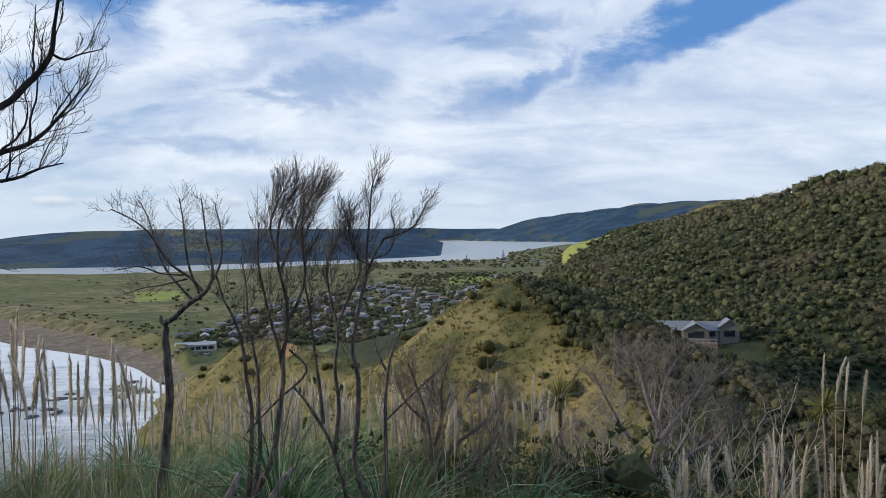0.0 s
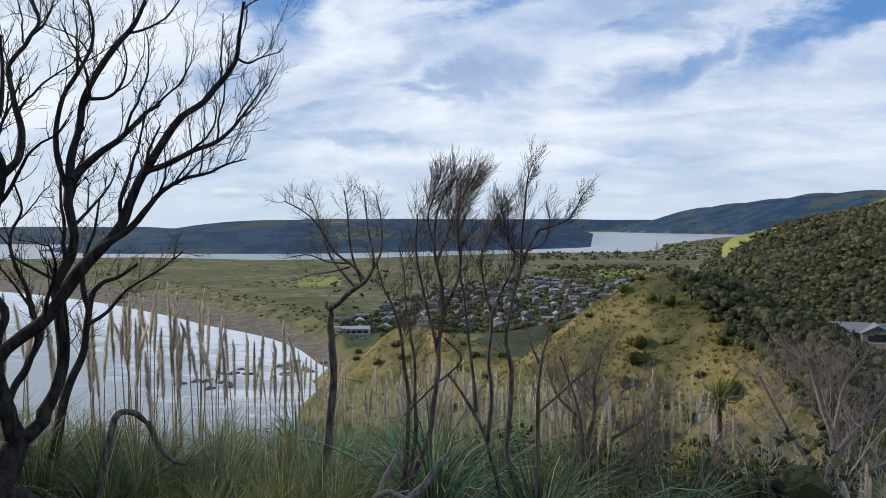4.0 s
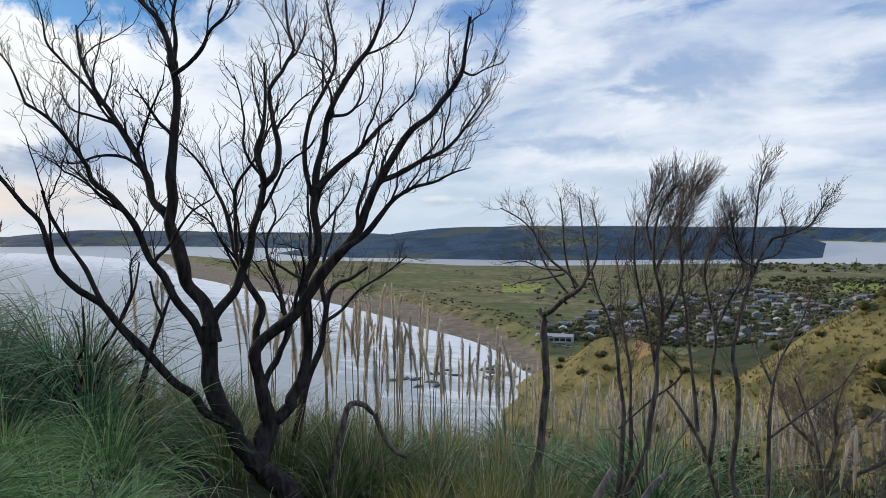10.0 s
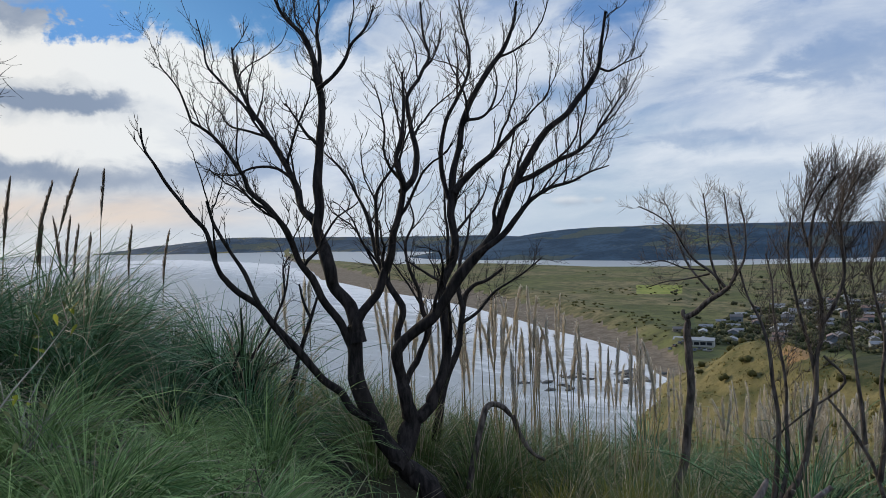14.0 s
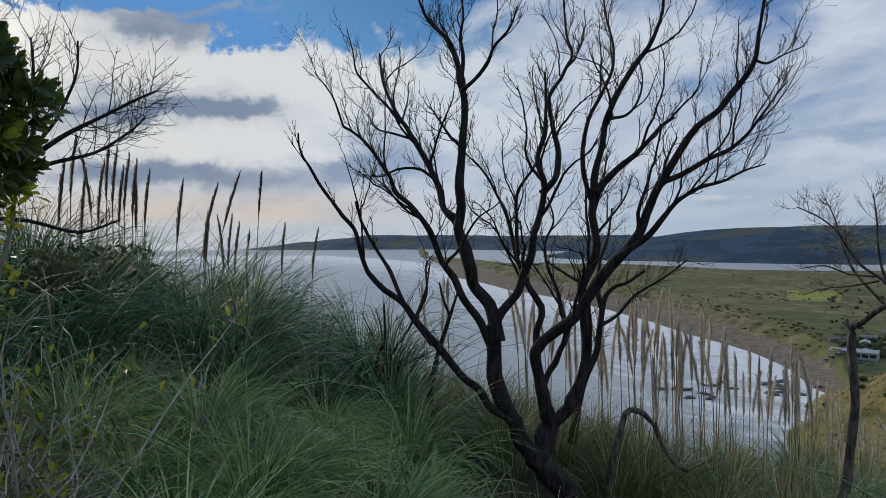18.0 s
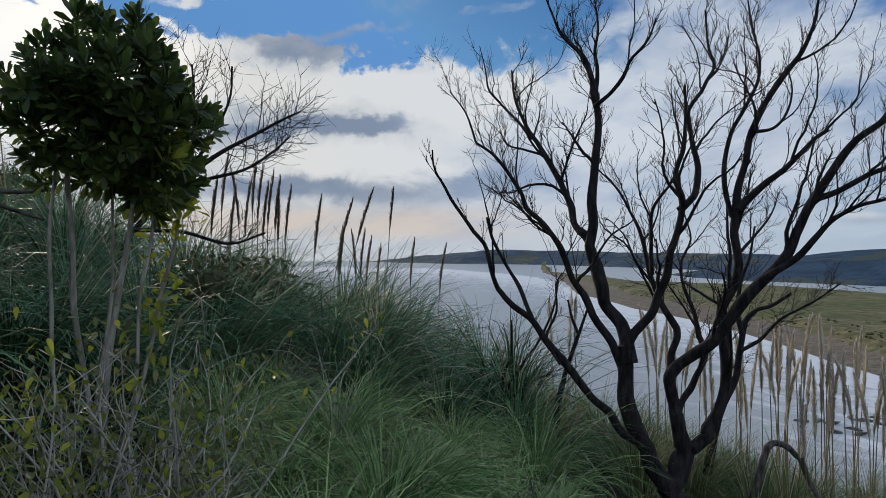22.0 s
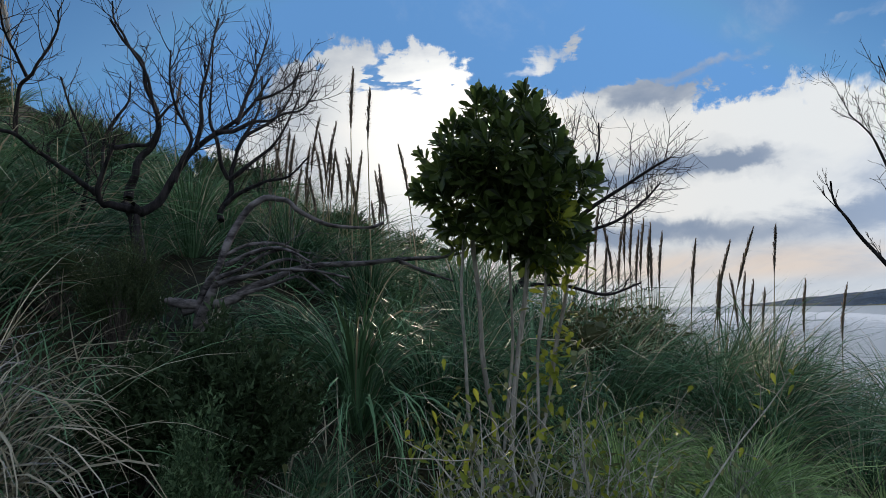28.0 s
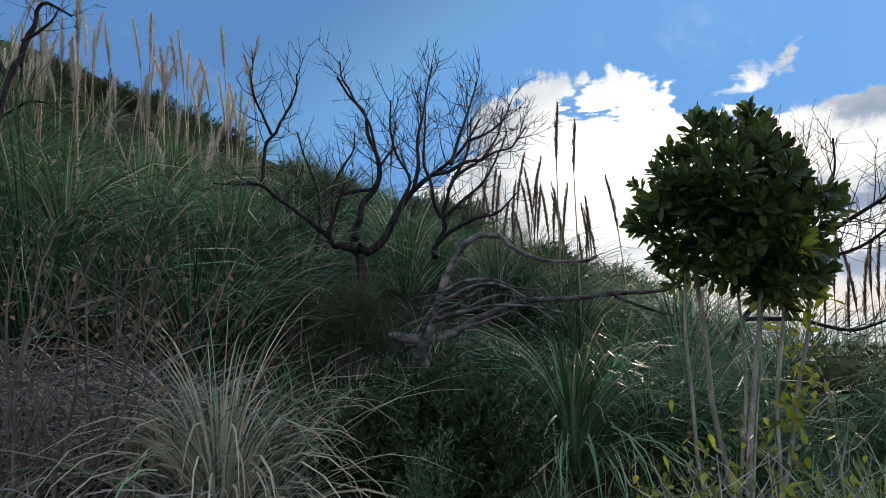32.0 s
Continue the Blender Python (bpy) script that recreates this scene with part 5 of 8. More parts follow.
ashen = BareTree('dead_shrub', (4.29, 14.36, EYE + -5.70), 9.2, PALE_WOOD, 'wide leafless shrub of ash-grey branches and twigs', seed=26)
ashen.limb([(0.02, -0.00, 0.00), (0.03, 0.70, 0.06), (0.11, 1.35, 0.13), (0.23, 2.00, 0.22), (0.44, 2.54, 0.31), (0.77, 2.96, 0.40)], 0.073, 0.0181, 24, 1.0, depth=1)
ashen.limb([(-0.03, 0.50, -0.00), (-0.45, 1.20, -0.06), (-0.81, 1.78, -0.13), (-1.17, 2.35, -0.21), (-1.42, 2.81, -0.30)], 0.060, 0.0181, 24, 1.0)
ashen.limb([(0.04, 1.17, 0.00), (0.51, 1.69, 0.11), (1.03, 2.09, 0.25), (1.45, 2.50, 0.40)], 0.054, 0.0181, 24, 1.0)
ashen.limb([(-0.09, 0.28, 0.00), (-0.62, 0.49, 0.05), (-1.25, 0.93, 0.12), (-1.67, 1.47, 0.20)], 0.054, 0.0181, 24, 1.0)
ashen.limb([(0.07, 1.50, 0.00), (-0.11, 2.15, 0.08), (-0.23, 2.69, 0.18), (-0.29, 3.00, 0.30)], 0.054, 0.0181, 22, 1.0)
ashen.limb([(0.08, 0.39, 0.00), (0.71, 0.92, 0.05), (1.41, 1.22, 0.12), (1.79, 1.64, 0.20)], 0.054, 0.0181, 22, 1.0)
ashen.finish()

log0 = BareTree('driftwood_stump', (-1.88, 5.93, EYE + -2.53), 9.2, PALE_WOOD, 'bleached split dead stump with upturned broken branches', seed=27)
log0.limb([(-0.10, 0.00, 0.00), (-0.04, 0.22, 0.03), (0.04, 0.36, 0.06), (0.10, 0.47, 0.10)], 0.045, 0.0250, 0)
log0.limb([(0.10, -0.00, 0.00), (0.25, 0.12, 0.02), (0.35, 0.23, 0.04), (0.46, 0.37, 0.07), (0.56, 0.47, 0.10)], 0.040, 0.0200, 3, 0.25, first=0.2)
log0.limb([(-0.10, 0.08, -0.00), (0.03, 0.15, -0.05), (0.17, 0.15, -0.12), (0.37, 0.10, -0.20)], 0.030, 0.0200, 2, 0.2)
log0.finish()

gnarl = BareTree('dead_tree', (-4.01, -1.85, EYE + 0.42), 105.2, CHARRED, 'gnarled leafless dead tree with crooked limbs on the slope', seed=31, thin=0.75)
gnarl.limb([(0.06, -0.29, 0.00), (0.03, -0.06, 0.00), (-0.01, 0.11, 0.00), (-0.03, 0.20, 0.00)], 0.035, 0.0290, 0)
gnarl.limb([(-0.02, 0.16, 0.00), (0.08, 0.23, 0.02), (0.17, 0.31, 0.04), (0.26, 0.45, 0.06), (0.32, 0.55, 0.09), (0.43, 0.64, 0.11), (0.53, 0.73, 0.14), (0.64, 0.85, 0.17), (0.73, 1.00, 0.20)], 0.032, 0.0065, 18, 0.4, lift=0.13, first=0.35)
gnarl.limb([(-0.03, 0.18, -0.00), (-0.10, 0.19, -0.01), (-0.15, 0.26, -0.03), (-0.14, 0.35, -0.05), (-0.10, 0.48, -0.08), (-0.06, 0.55, -0.10)], 0.023, 0.0065, 12, 0.35)
gnarl.limb([(-0.14, 0.25, -0.00), (-0.21, 0.29, -0.02), (-0.28, 0.36, -0.06), (-0.36, 0.41, -0.09), (-0.44, 0.47, -0.13), (-0.51, 0.53, -0.17), (-0.58, 0.53, -0.21), (-0.66, 0.51, -0.26), (-0.74, 0.52, -0.30)], 0.019, 0.0065, 12, 0.3, first=0.4)
gnarl.limb([(-0.55, 0.55, -0.00), (-0.55, 0.67, -0.02), (-0.54, 0.78, -0.04), (-0.50, 0.83, -0.07), (-0.45, 0.89, -0.10), (-0.40, 0.96, -0.13), (-0.33, 1.08, -0.17), (-0.32, 1.17, -0.20)], 0.016, 0.0045, 12, 0.3, first=0.3)
gnarl.limb([(-0.50, 0.87, -0.00), (-0.55, 0.97, -0.08), (-0.56, 1.06, -0.18), (-0.55, 1.15, -0.30)], 0.011, 0.0039, 12, 0.28, first=0.2)
gnarl.limb([(-0.08, 0.51, 0.00), (0.01, 0.53, 0.02), (0.08, 0.55, 0.04), (0.12, 0.67, 0.06), (0.09, 0.78, 0.09), (0.04, 0.98, 0.11), (-0.05, 1.14, 0.14), (-0.11, 1.27, 0.17), (-0.14, 1.40, 0.20)], 0.016, 0.0048, 14, 0.32)
gnarl.limb([(0.33, 0.53, 0.00), (0.34, 0.70, 0.04), (0.34, 0.85, 0.10), (0.37, 1.01, 0.16), (0.40, 1.21, 0.23), (0.44, 1.39, 0.30)], 0.015, 0.0045, 22, 0.35, lift=0.13, first=0.2)
gnarl.limb([(0.43, 0.62, 0.00), (0.54, 0.65, 0.01), (0.66, 0.69, 0.03), (0.78, 0.74, 0.05), (0.90, 0.79, 0.08), (0.99, 0.92, 0.10)], 0.015, 0.0039, 22, 0.35, lift=0.1, first=0.2)
gnarl.limb([(0.53, 0.70, 0.00), (0.59, 0.88, 0.11), (0.66, 1.10, 0.25), (0.73, 1.35, 0.40)], 0.015, 0.0039, 24, 0.35, lift=0.12, first=0.2)
gnarl.limb([(0.21, 0.34, -0.00), (0.25, 0.48, -0.01), (0.28, 0.61, -0.03), (0.22, 0.74, -0.05), (0.19, 0.88, -0.08), (0.20, 1.03, -0.10)], 0.015, 0.0039, 18, 0.35, lift=0.12)
gnarl.limb([(0.63, 0.80, 0.00), (0.75, 0.86, 0.05), (0.86, 0.97, 0.12), (0.92, 1.12, 0.20)], 0.011, 0.0039, 18, 0.32, lift=0.1)
gnarl.limb([(0.12, 0.66, 0.00), (0.18, 0.75, 0.04), (0.23, 0.83, 0.10)], 0.010, 0.0039, 6, 0.2)
gnarl.finish()

fallen = BareTree('fallen_branch', (-3.83, -1.45, EYE + -0.14), 105.2, FALLEN_WOOD, 'fallen twisted dead branches lying on the slope', seed=32)
fallen.limb([(0.00, 0.03, 0.00), (0.03, 0.12, 0.00), (-0.01, 0.20, 0.00), (-0.08, 0.23, 0.00), (-0.14, 0.26, 0.00)], 0.0288, 0.0276, 0)
fallen.limb([(-0.01, 0.22, 0.00), (0.08, 0.36, 0.01), (0.13, 0.50, 0.01), (0.19, 0.62, 0.02), (0.27, 0.72, 0.03), (0.35, 0.78, 0.04), (0.44, 0.77, 0.05), (0.51, 0.71, 0.06), (0.62, 0.65, 0.07), (0.76, 0.63, 0.08), (0.90, 0.63, 0.09), (0.98, 0.66, 0.10)], 0.0244, 0.0090, 4, 0.3, first=0.5)
fallen.limb([(-0.11, 0.24, 0.00), (0.06, 0.23, 0.01), (0.18, 0.26, 0.01), (0.27, 0.33, 0.02), (0.40, 0.37, 0.03), (0.50, 0.41, 0.04), (0.67, 0.42, 0.05), (0.88, 0.42, 0.07), (1.07, 0.44, 0.08), (1.26, 0.46, 0.09), (1.45, 0.49, 0.10)], 0.0288, 0.0090, 4, 0.35, first=0.4)
fallen.limb([(0.18, 0.26, -0.00), (0.30, 0.30, -0.04), (0.42, 0.34, -0.09), (0.50, 0.35, -0.14), (0.60, 0.27, -0.20)], 0.0143, 0.0054, 4, 0.35, first=0.2, lift=-0.02)
fallen.limb([(0.10, 0.35, -0.00), (0.21, 0.40, -0.04), (0.33, 0.46, -0.09), (0.43, 0.49, -0.14), (0.49, 0.44, -0.20)], 0.0143, 0.0054, 4, 0.35, first=0.2, lift=-0.02)
fallen.limb([(0.13, 0.47, 0.00), (0.25, 0.53, 0.05), (0.41, 0.55, 0.12), (0.52, 0.50, 0.20)], 0.0143, 0.0054, 4, 0.35, first=0.2, lift=-0.02)
fallen.limb([(1.05, 0.43, 0.00), (1.21, 0.37, 0.04), (1.38, 0.32, 0.10)], 0.0111, 0.0054, 4, 0.3, lift=0.0)
fallen.limb([(0.15, 0.30, -0.00), (0.27, 0.38, -0.02), (0.39, 0.43, -0.05), (0.49, 0.43, -0.08), (0.60, 0.37, -0.11), (0.71, 0.29, -0.15)], 0.0122, 0.0054, 4, 0.35, first=0.2, lift=-0.02)
fallen.limb([(0.14, 0.41, -0.00), (0.26, 0.47, -0.06), (0.36, 0.50, -0.13), (0.45, 0.47, -0.21), (0.54, 0.41, -0.30)], 0.0143, 0.0054, 4, 0.35, first=0.2, lift=-0.02)
fallen.limb([(0.06, 0.30, -0.00), (0.18, 0.35, -0.04), (0.31, 0.38, -0.08), (0.44, 0.39, -0.14), (0.58, 0.37, -0.19), (0.73, 0.33, -0.25)], 0.0155, 0.0054, 4, 0.35, first=0.2, lift=-0.02)
fallen.limb([(0.00, 0.12, -0.00), (0.03, 0.23, -0.04), (0.08, 0.32, -0.10)], 0.0244, 0.0229, 0)
fallen.finish()

windswept = BareTree('dead_tree', (-5.30, -1.76, EYE + 0.68), 101.7, CHARRED, 'leafless dead tree with fine upright twigs behind fallen branches', seed=34, thin=0.75)
windswept.limb([(0.00, -0.00, 0.00), (0.01, 0.11, 0.02), (0.04, 0.26, 0.04), (0.07, 0.42, 0.07), (0.12, 0.58, 0.10), (0.22, 0.76, 0.13), (0.27, 0.92, 0.17), (0.29, 1.14, 0.20)], 0.025, 0.0067, 20, 0.34, lift=0.14, first=0.25)
windswept.limb([(0.05, 0.30, 0.00), (0.14, 0.38, 0.01), (0.27, 0.49, 0.03), (0.38, 0.60, 0.05), (0.49, 0.80, 0.08), (0.56, 0.99, 0.10)], 0.019, 0.0059, 20, 0.32, lift=0.12, first=0.2)
windswept.limb([(0.06, 0.32, -0.00), (0.01, 0.47, -0.01), (-0.04, 0.64, -0.03), (-0.08, 0.81, -0.05), (-0.06, 1.02, -0.08), (-0.04, 1.27, -0.10)], 0.019, 0.0059, 18, 0.34, lift=0.14, first=0.2)
windswept.limb([(0.02, 0.15, -0.00), (0.13, 0.23, -0.02), (0.30, 0.30, -0.04), (0.47, 0.34, -0.07), (0.62, 0.47, -0.10)], 0.019, 0.0059, 18, 0.3, lift=0.1, first=0.2)
windswept.limb([(0.11, 0.51, 0.00), (0.18, 0.65, 0.06), (0.36, 0.80, 0.13), (0.50, 1.00, 0.21), (0.56, 1.26, 0.30)], 0.017, 0.0059, 20, 0.3, lift=0.14, first=0.2)
windswept.finish()

crooked = BareTree('dead_tree', (-4.51, -2.18, EYE + 0.65), 101.7, CHARRED, 'small crooked leafless tree with blackened stems', seed=35, thin=0.75)
crooked.limb([(-0.15, 0.04, 0.00), (-0.16, 0.15, 0.01), (-0.15, 0.27, 0.03), (-0.16, 0.39, 0.04), (-0.20, 0.54, 0.06), (-0.26, 0.70, 0.08), (-0.32, 0.87, 0.10)], 0.017, 0.0056, 14, 0.3, lift=0.14)
crooked.limb([(-0.10, 0.08, 0.00), (-0.06, 0.23, 0.03), (-0.05, 0.43, 0.07), (-0.02, 0.59, 0.11), (0.05, 0.73, 0.15), (0.06, 0.89, 0.20)], 0.017, 0.0056, 14, 0.3, lift=0.14)
crooked.limb([(0.09, 0.09, 0.00), (0.12, 0.22, 0.01), (0.15, 0.33, 0.02), (0.24, 0.43, 0.03), (0.26, 0.58, 0.04), (0.20, 0.74, 0.06), (0.16, 0.92, 0.07), (0.07, 1.08, 0.09), (-0.04, 1.25, 0.10)], 0.030, 0.0067, 14, 0.32, lift=0.12)
crooked.limb([(-0.37, 0.31, 0.00), (-0.35, 0.42, 0.00), (-0.29, 0.49, 0.00), (-0.25, 0.61, 0.00)], 0.013, 0.0045, 12, 0.28, lift=0.12)
crooked.finish()

hazy = BareTree('dead_tree', (-6.44, 0.46, EYE + 0.13), 63.7, CHARRED, 'leafless windswept tree with fine tangled twigs', seed=33, thin=0.75)
hazy.limb([(-0.18, -0.89, 0.00), (-0.15, -0.42, 0.02), (-0.02, 0.00, 0.06), (0.16, 0.24, 0.09), (0.38, 0.48, 0.13), (0.54, 0.73, 0.17), (0.65, 0.98, 0.21), (0.74, 1.23, 0.26), (0.75, 1.49, 0.30)], 0.030, 0.0075, 24, 0.5, lift=0.1)
hazy.limb([(0.23, 0.28, 0.00), (0.55, 0.47, 0.04), (0.87, 0.57, 0.09), (1.10, 0.72, 0.14), (1.24, 0.88, 0.20)], 0.022, 0.0075, 26, 0.5, lift=0.08)
hazy.limb([(0.33, 0.38, -0.00), (0.66, 0.65, -0.04), (1.00, 0.83, -0.09), (1.24, 0.96, -0.14), (1.41, 1.02, -0.20)], 0.022, 0.0075, 26, 0.5, lift=0.08)
hazy.limb([(0.07, 0.09, -0.00), (0.48, 0.04, -0.05), (0.83, -0.03, -0.12), (1.12, 0.04, -0.20)], 0.020, 0.0075, 16, 0.4, lift=0.02)
hazy.limb([(0.47, 0.47, 0.00), (0.49, 0.81, 0.08), (0.46, 1.17, 0.18), (0.40, 1.49, 0.30)], 0.022, 0.0075, 24, 0.5, lift=0.12)
hazy.limb([(0.33, 0.33, 0.00), (0.25, 0.72, 0.08), (0.17, 1.22, 0.18), (0.10, 1.74, 0.30)], 0.022, 0.0075, 22, 0.5, lift=0.12)
hazy.finish()


snag = BareTree('dead_tree', (-3.68, -4.04, ground_at(-3.68, -4.04)), 137.5, CHARRED, 'blackened bare snag among pampas high on the slope', seed=36, thin=0.75)
snag.limb([(-0.06, -0.05, 0.00), (-0.10, 0.30, 0.00), (-0.08, 0.70, 0.00), (-0.04, 1.05, 0.00), (0.00, 1.20, 0.02)], 0.045, 0.0300, 3, 0.3)
snag.limb([(0.00, 1.18, 0.02), (0.05, 1.40, 0.04), (0.10, 1.51, 0.05), (0.12, 1.66, 0.06), (0.20, 1.67, 0.08), (0.32, 1.62, 0.10)], 0.026, 0.0060, 8, 0.3, lift=0.05)
snag.limb([(0.04, 1.35, 0.03), (0.12, 1.44, 0.00), (0.19, 1.50, -0.04), (0.22, 1.58, -0.06)], 0.014, 0.0050, 6, 0.25)
snag.limb([(-0.02, 1.10, 0.00), (-0.12, 1.28, 0.05), (-0.16, 1.50, 0.08), (-0.14, 1.75, 0.10)], 0.020, 0.0060, 8, 0.3)
snag.limb([(-0.06, 0.80, 0.00), (0.02, 0.88, -0.05), (0.10, 0.93, -0.08), (0.20, 0.93, -0.12)], 0.014, 0.0050, 6, 0.25, lift=0.02)
snag.finish()

# ---- pampas in flower ----
pampas([(30.0, -8.9, 7.3, -0.01), (30.4, -7.6, 7.7, 0.03), (30.7, -7.9, 7.7, 0.01), (31.2, -8.1, 7.4, -0.02), (31.6, -5.9, 7.8, 0.03), (32.3, -7.2, 7.3, -0.03)], PLUMES, 'tall pampas grass with pale feathery plumes above the sea', 'pampas on the brow', 100, 0.7)
pampas([(32.8, -6.6, 7.3, -0.03), (33.3, -7.7, 7.4, 0.01), (33.7, -9.0, 7.6, -0.04), (34.0, -4.8, 7.7, -0.03), (34.7, -8.6, 7.0, -0.02), (35.0, -5.3, 7.6, 0.03)], PLUMES, 'tall pampas grass with pale feathery plumes above the sea', 'pampas on the brow', 106, 0.7)
pampas([(35.4, -4.1, 7.1, 0.01), (35.7, -4.4, 7.6, -0.02), (36.0, -5.1, 7.7, 0.02), (36.5, -7.3, 6.9, 0.01), (36.8, -5.5, 7.1, 0.03), (37.2, -4.6, 7.0, -0.03)], PLUMES, 'tall pampas grass with pale feathery plumes above the sea', 'pampas on the brow', 112, 0.7)
pampas([(37.5, -5.3, 7.4, -0.02), (38.0, -5.6, 7.6, -0.02), (38.5, -7.3, 7.8, 0.02), (39.0, -9.1, 7.4, -0.01), (39.6, -7.3, 6.9, -0.01), (41.5, -9.1, 7.3, -0.02)], PLUMES, 'tall pampas grass with pale feathery plumes above the sea', 'pampas on the brow', 118, 0.7)
pampas([(41.8, -8.7, 7.9, -0.02), (45.7, -4.3, 7.1, -0.03), (46.2, -4.8, 7.3, -0.03), (51.7, -3.1, 7.4, -0.01), (52.2, -3.5, 7.2, 0.00), (53.5, -3.9, 7.5, -0.02)], PLUMES, 'tall pampas grass with pale feathery plumes above the sea', 'pampas on the brow', 124, 0.7)
pampas([(20.9, -12.2, 10.2, -0.03), (21.2, -11.4, 11.0, 0.03), (21.8, -11.0, 10.5, 0.04), (22.2, -11.1, 11.9, 0.03), (23.0, -10.7, 9.5, -0.02)], PLUMES, 'pampas grass with beige plumes beside the bay', 'pampas on the brow', 140, 0.7)
pampas([(23.3, -11.0, 11.3, 0.05), (23.7, -10.4, 11.7, 0.05), (24.3, -10.8, 9.6, 0.02), (24.8, -9.9, 9.9, -0.00), (25.4, -10.7, 10.1, -0.02)], PLUMES, 'pampas grass with beige plumes beside the bay', 'pampas on the brow', 145, 0.7)
pampas([(25.8, -11.1, 11.4, 0.01), (26.7, -10.5, 9.7, -0.03), (27.0, -11.0, 11.8, -0.04), (27.7, -10.1, 10.3, 0.01), (28.3, -10.6, 10.4, 0.02)], PLUMES, 'pampas grass with beige plumes beside the bay', 'pampas on the brow', 150, 0.7)
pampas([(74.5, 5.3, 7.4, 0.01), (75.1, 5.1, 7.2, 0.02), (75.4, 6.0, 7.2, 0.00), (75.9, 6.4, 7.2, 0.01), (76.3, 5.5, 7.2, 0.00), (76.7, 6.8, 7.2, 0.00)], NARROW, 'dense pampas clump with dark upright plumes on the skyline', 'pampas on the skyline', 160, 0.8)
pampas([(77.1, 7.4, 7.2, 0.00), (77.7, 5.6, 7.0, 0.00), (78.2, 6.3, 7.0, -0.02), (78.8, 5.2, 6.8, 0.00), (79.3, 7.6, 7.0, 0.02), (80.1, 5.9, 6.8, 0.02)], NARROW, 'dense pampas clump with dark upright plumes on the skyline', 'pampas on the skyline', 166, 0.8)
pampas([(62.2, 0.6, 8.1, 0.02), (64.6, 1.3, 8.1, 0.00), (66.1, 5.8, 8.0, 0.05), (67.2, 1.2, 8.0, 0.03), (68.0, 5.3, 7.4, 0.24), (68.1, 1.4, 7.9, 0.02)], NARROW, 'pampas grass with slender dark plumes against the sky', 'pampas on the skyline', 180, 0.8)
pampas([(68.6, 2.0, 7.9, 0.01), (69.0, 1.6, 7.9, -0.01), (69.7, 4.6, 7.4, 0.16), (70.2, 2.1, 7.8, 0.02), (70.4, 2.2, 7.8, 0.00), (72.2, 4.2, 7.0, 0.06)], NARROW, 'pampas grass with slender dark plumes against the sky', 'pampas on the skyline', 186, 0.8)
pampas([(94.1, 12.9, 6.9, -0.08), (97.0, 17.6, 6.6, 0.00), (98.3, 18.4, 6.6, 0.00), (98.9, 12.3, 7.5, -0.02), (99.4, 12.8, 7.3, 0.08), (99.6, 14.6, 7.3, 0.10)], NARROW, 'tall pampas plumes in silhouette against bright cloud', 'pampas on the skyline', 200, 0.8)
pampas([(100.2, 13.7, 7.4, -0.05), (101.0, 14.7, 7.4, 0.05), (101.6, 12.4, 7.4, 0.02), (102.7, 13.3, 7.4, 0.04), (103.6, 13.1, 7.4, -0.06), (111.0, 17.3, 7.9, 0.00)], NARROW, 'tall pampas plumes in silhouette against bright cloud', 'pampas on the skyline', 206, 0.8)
pampas([(122.2, 19.5, 10.1, 0.06), (122.7, 19.8, 9.5, -0.02), (123.2, 19.4, 11.1, -0.08), (123.7, 19.7, 9.6, -0.07), (124.9, 21.4, 10.2, -0.08), (125.3, 19.7, 11.9, -0.03)], PLUMES, 'pampas grass with pale sunlit plumes high on the slope', 'pampas on the slope', 220, 0.9)
pampas([(125.6, 19.2, 10.0, -0.09), (126.3, 21.7, 11.4, -0.04), (126.8, 22.5, 9.6, -0.07), (127.8, 17.2, 11.9, -0.04), (128.0, 21.3, 10.3, -0.10), (128.6, 21.8, 10.4, 0.05)], PLUMES, 'pampas grass with pale sunlit plumes high on the slope', 'pampas on the slope', 226, 0.9)
pampas([(129.8, 23.0, 10.6, -0.08), (131.1, 19.4, 11.8, -0.01), (132.8, 22.1, 10.1, -0.03), (133.2, 23.1, 11.9, -0.02), (133.7, 22.4, 11.4, -0.03), (134.0, 20.6, 9.8, -0.09)], PLUMES, 'pampas grass with pale sunlit plumes high on the slope', 'pampas on the slope', 232, 0.9)
pampas([(134.8, 22.5, 9.8, -0.02), (135.1, 19.7, 9.6, -0.03), (135.5, 21.3, 10.1, 0.04), (135.9, 20.3, 10.0, 0.04), (136.5, 21.5, 11.5, -0.02), (136.7, 19.7, 11.7, 0.00)], PLUMES, 'pampas grass with pale sunlit plumes high on the slope', 'pampas on the slope', 238, 0.9)
pampas([(137.2, 21.8, 9.5, -0.06), (137.5, 20.8, 10.7, -0.09), (137.9, 21.9, 10.1, -0.07), (138.1, 20.1, 11.4, 0.02)], PLUMES, 'pampas grass with pale sunlit plumes high on the slope', 'pampas on the slope', 244, 0.9)
pampas([(1.6, -15.2, 15.6, -0.06), (1.8, -13.2, 15.6, -0.04), (2.1, -13.3, 16.8, -0.01), (2.2, -15.6, 14.9, 0.04), (2.3, -13.4, 16.2, 0.05), (2.5, -15.4, 16.3, 0.02)], PLUMES, 'pampas grass with straw-coloured plumes on the lower slope', 'pampas below the trees', 300, 0.9)
pampas([(2.6, -14.8, 15.8, 0.02), (2.7, -13.2, 15.0, 0.02), (2.8, -13.5, 14.9, -0.01), (2.9, -14.6, 14.5, 0.05), (3.0, -14.5, 16.1, -0.06), (3.0, -14.0, 13.3, -0.04)], PLUMES, 'pampas grass with straw-coloured plumes on the lower slope', 'pampas below the trees', 306, 0.9)
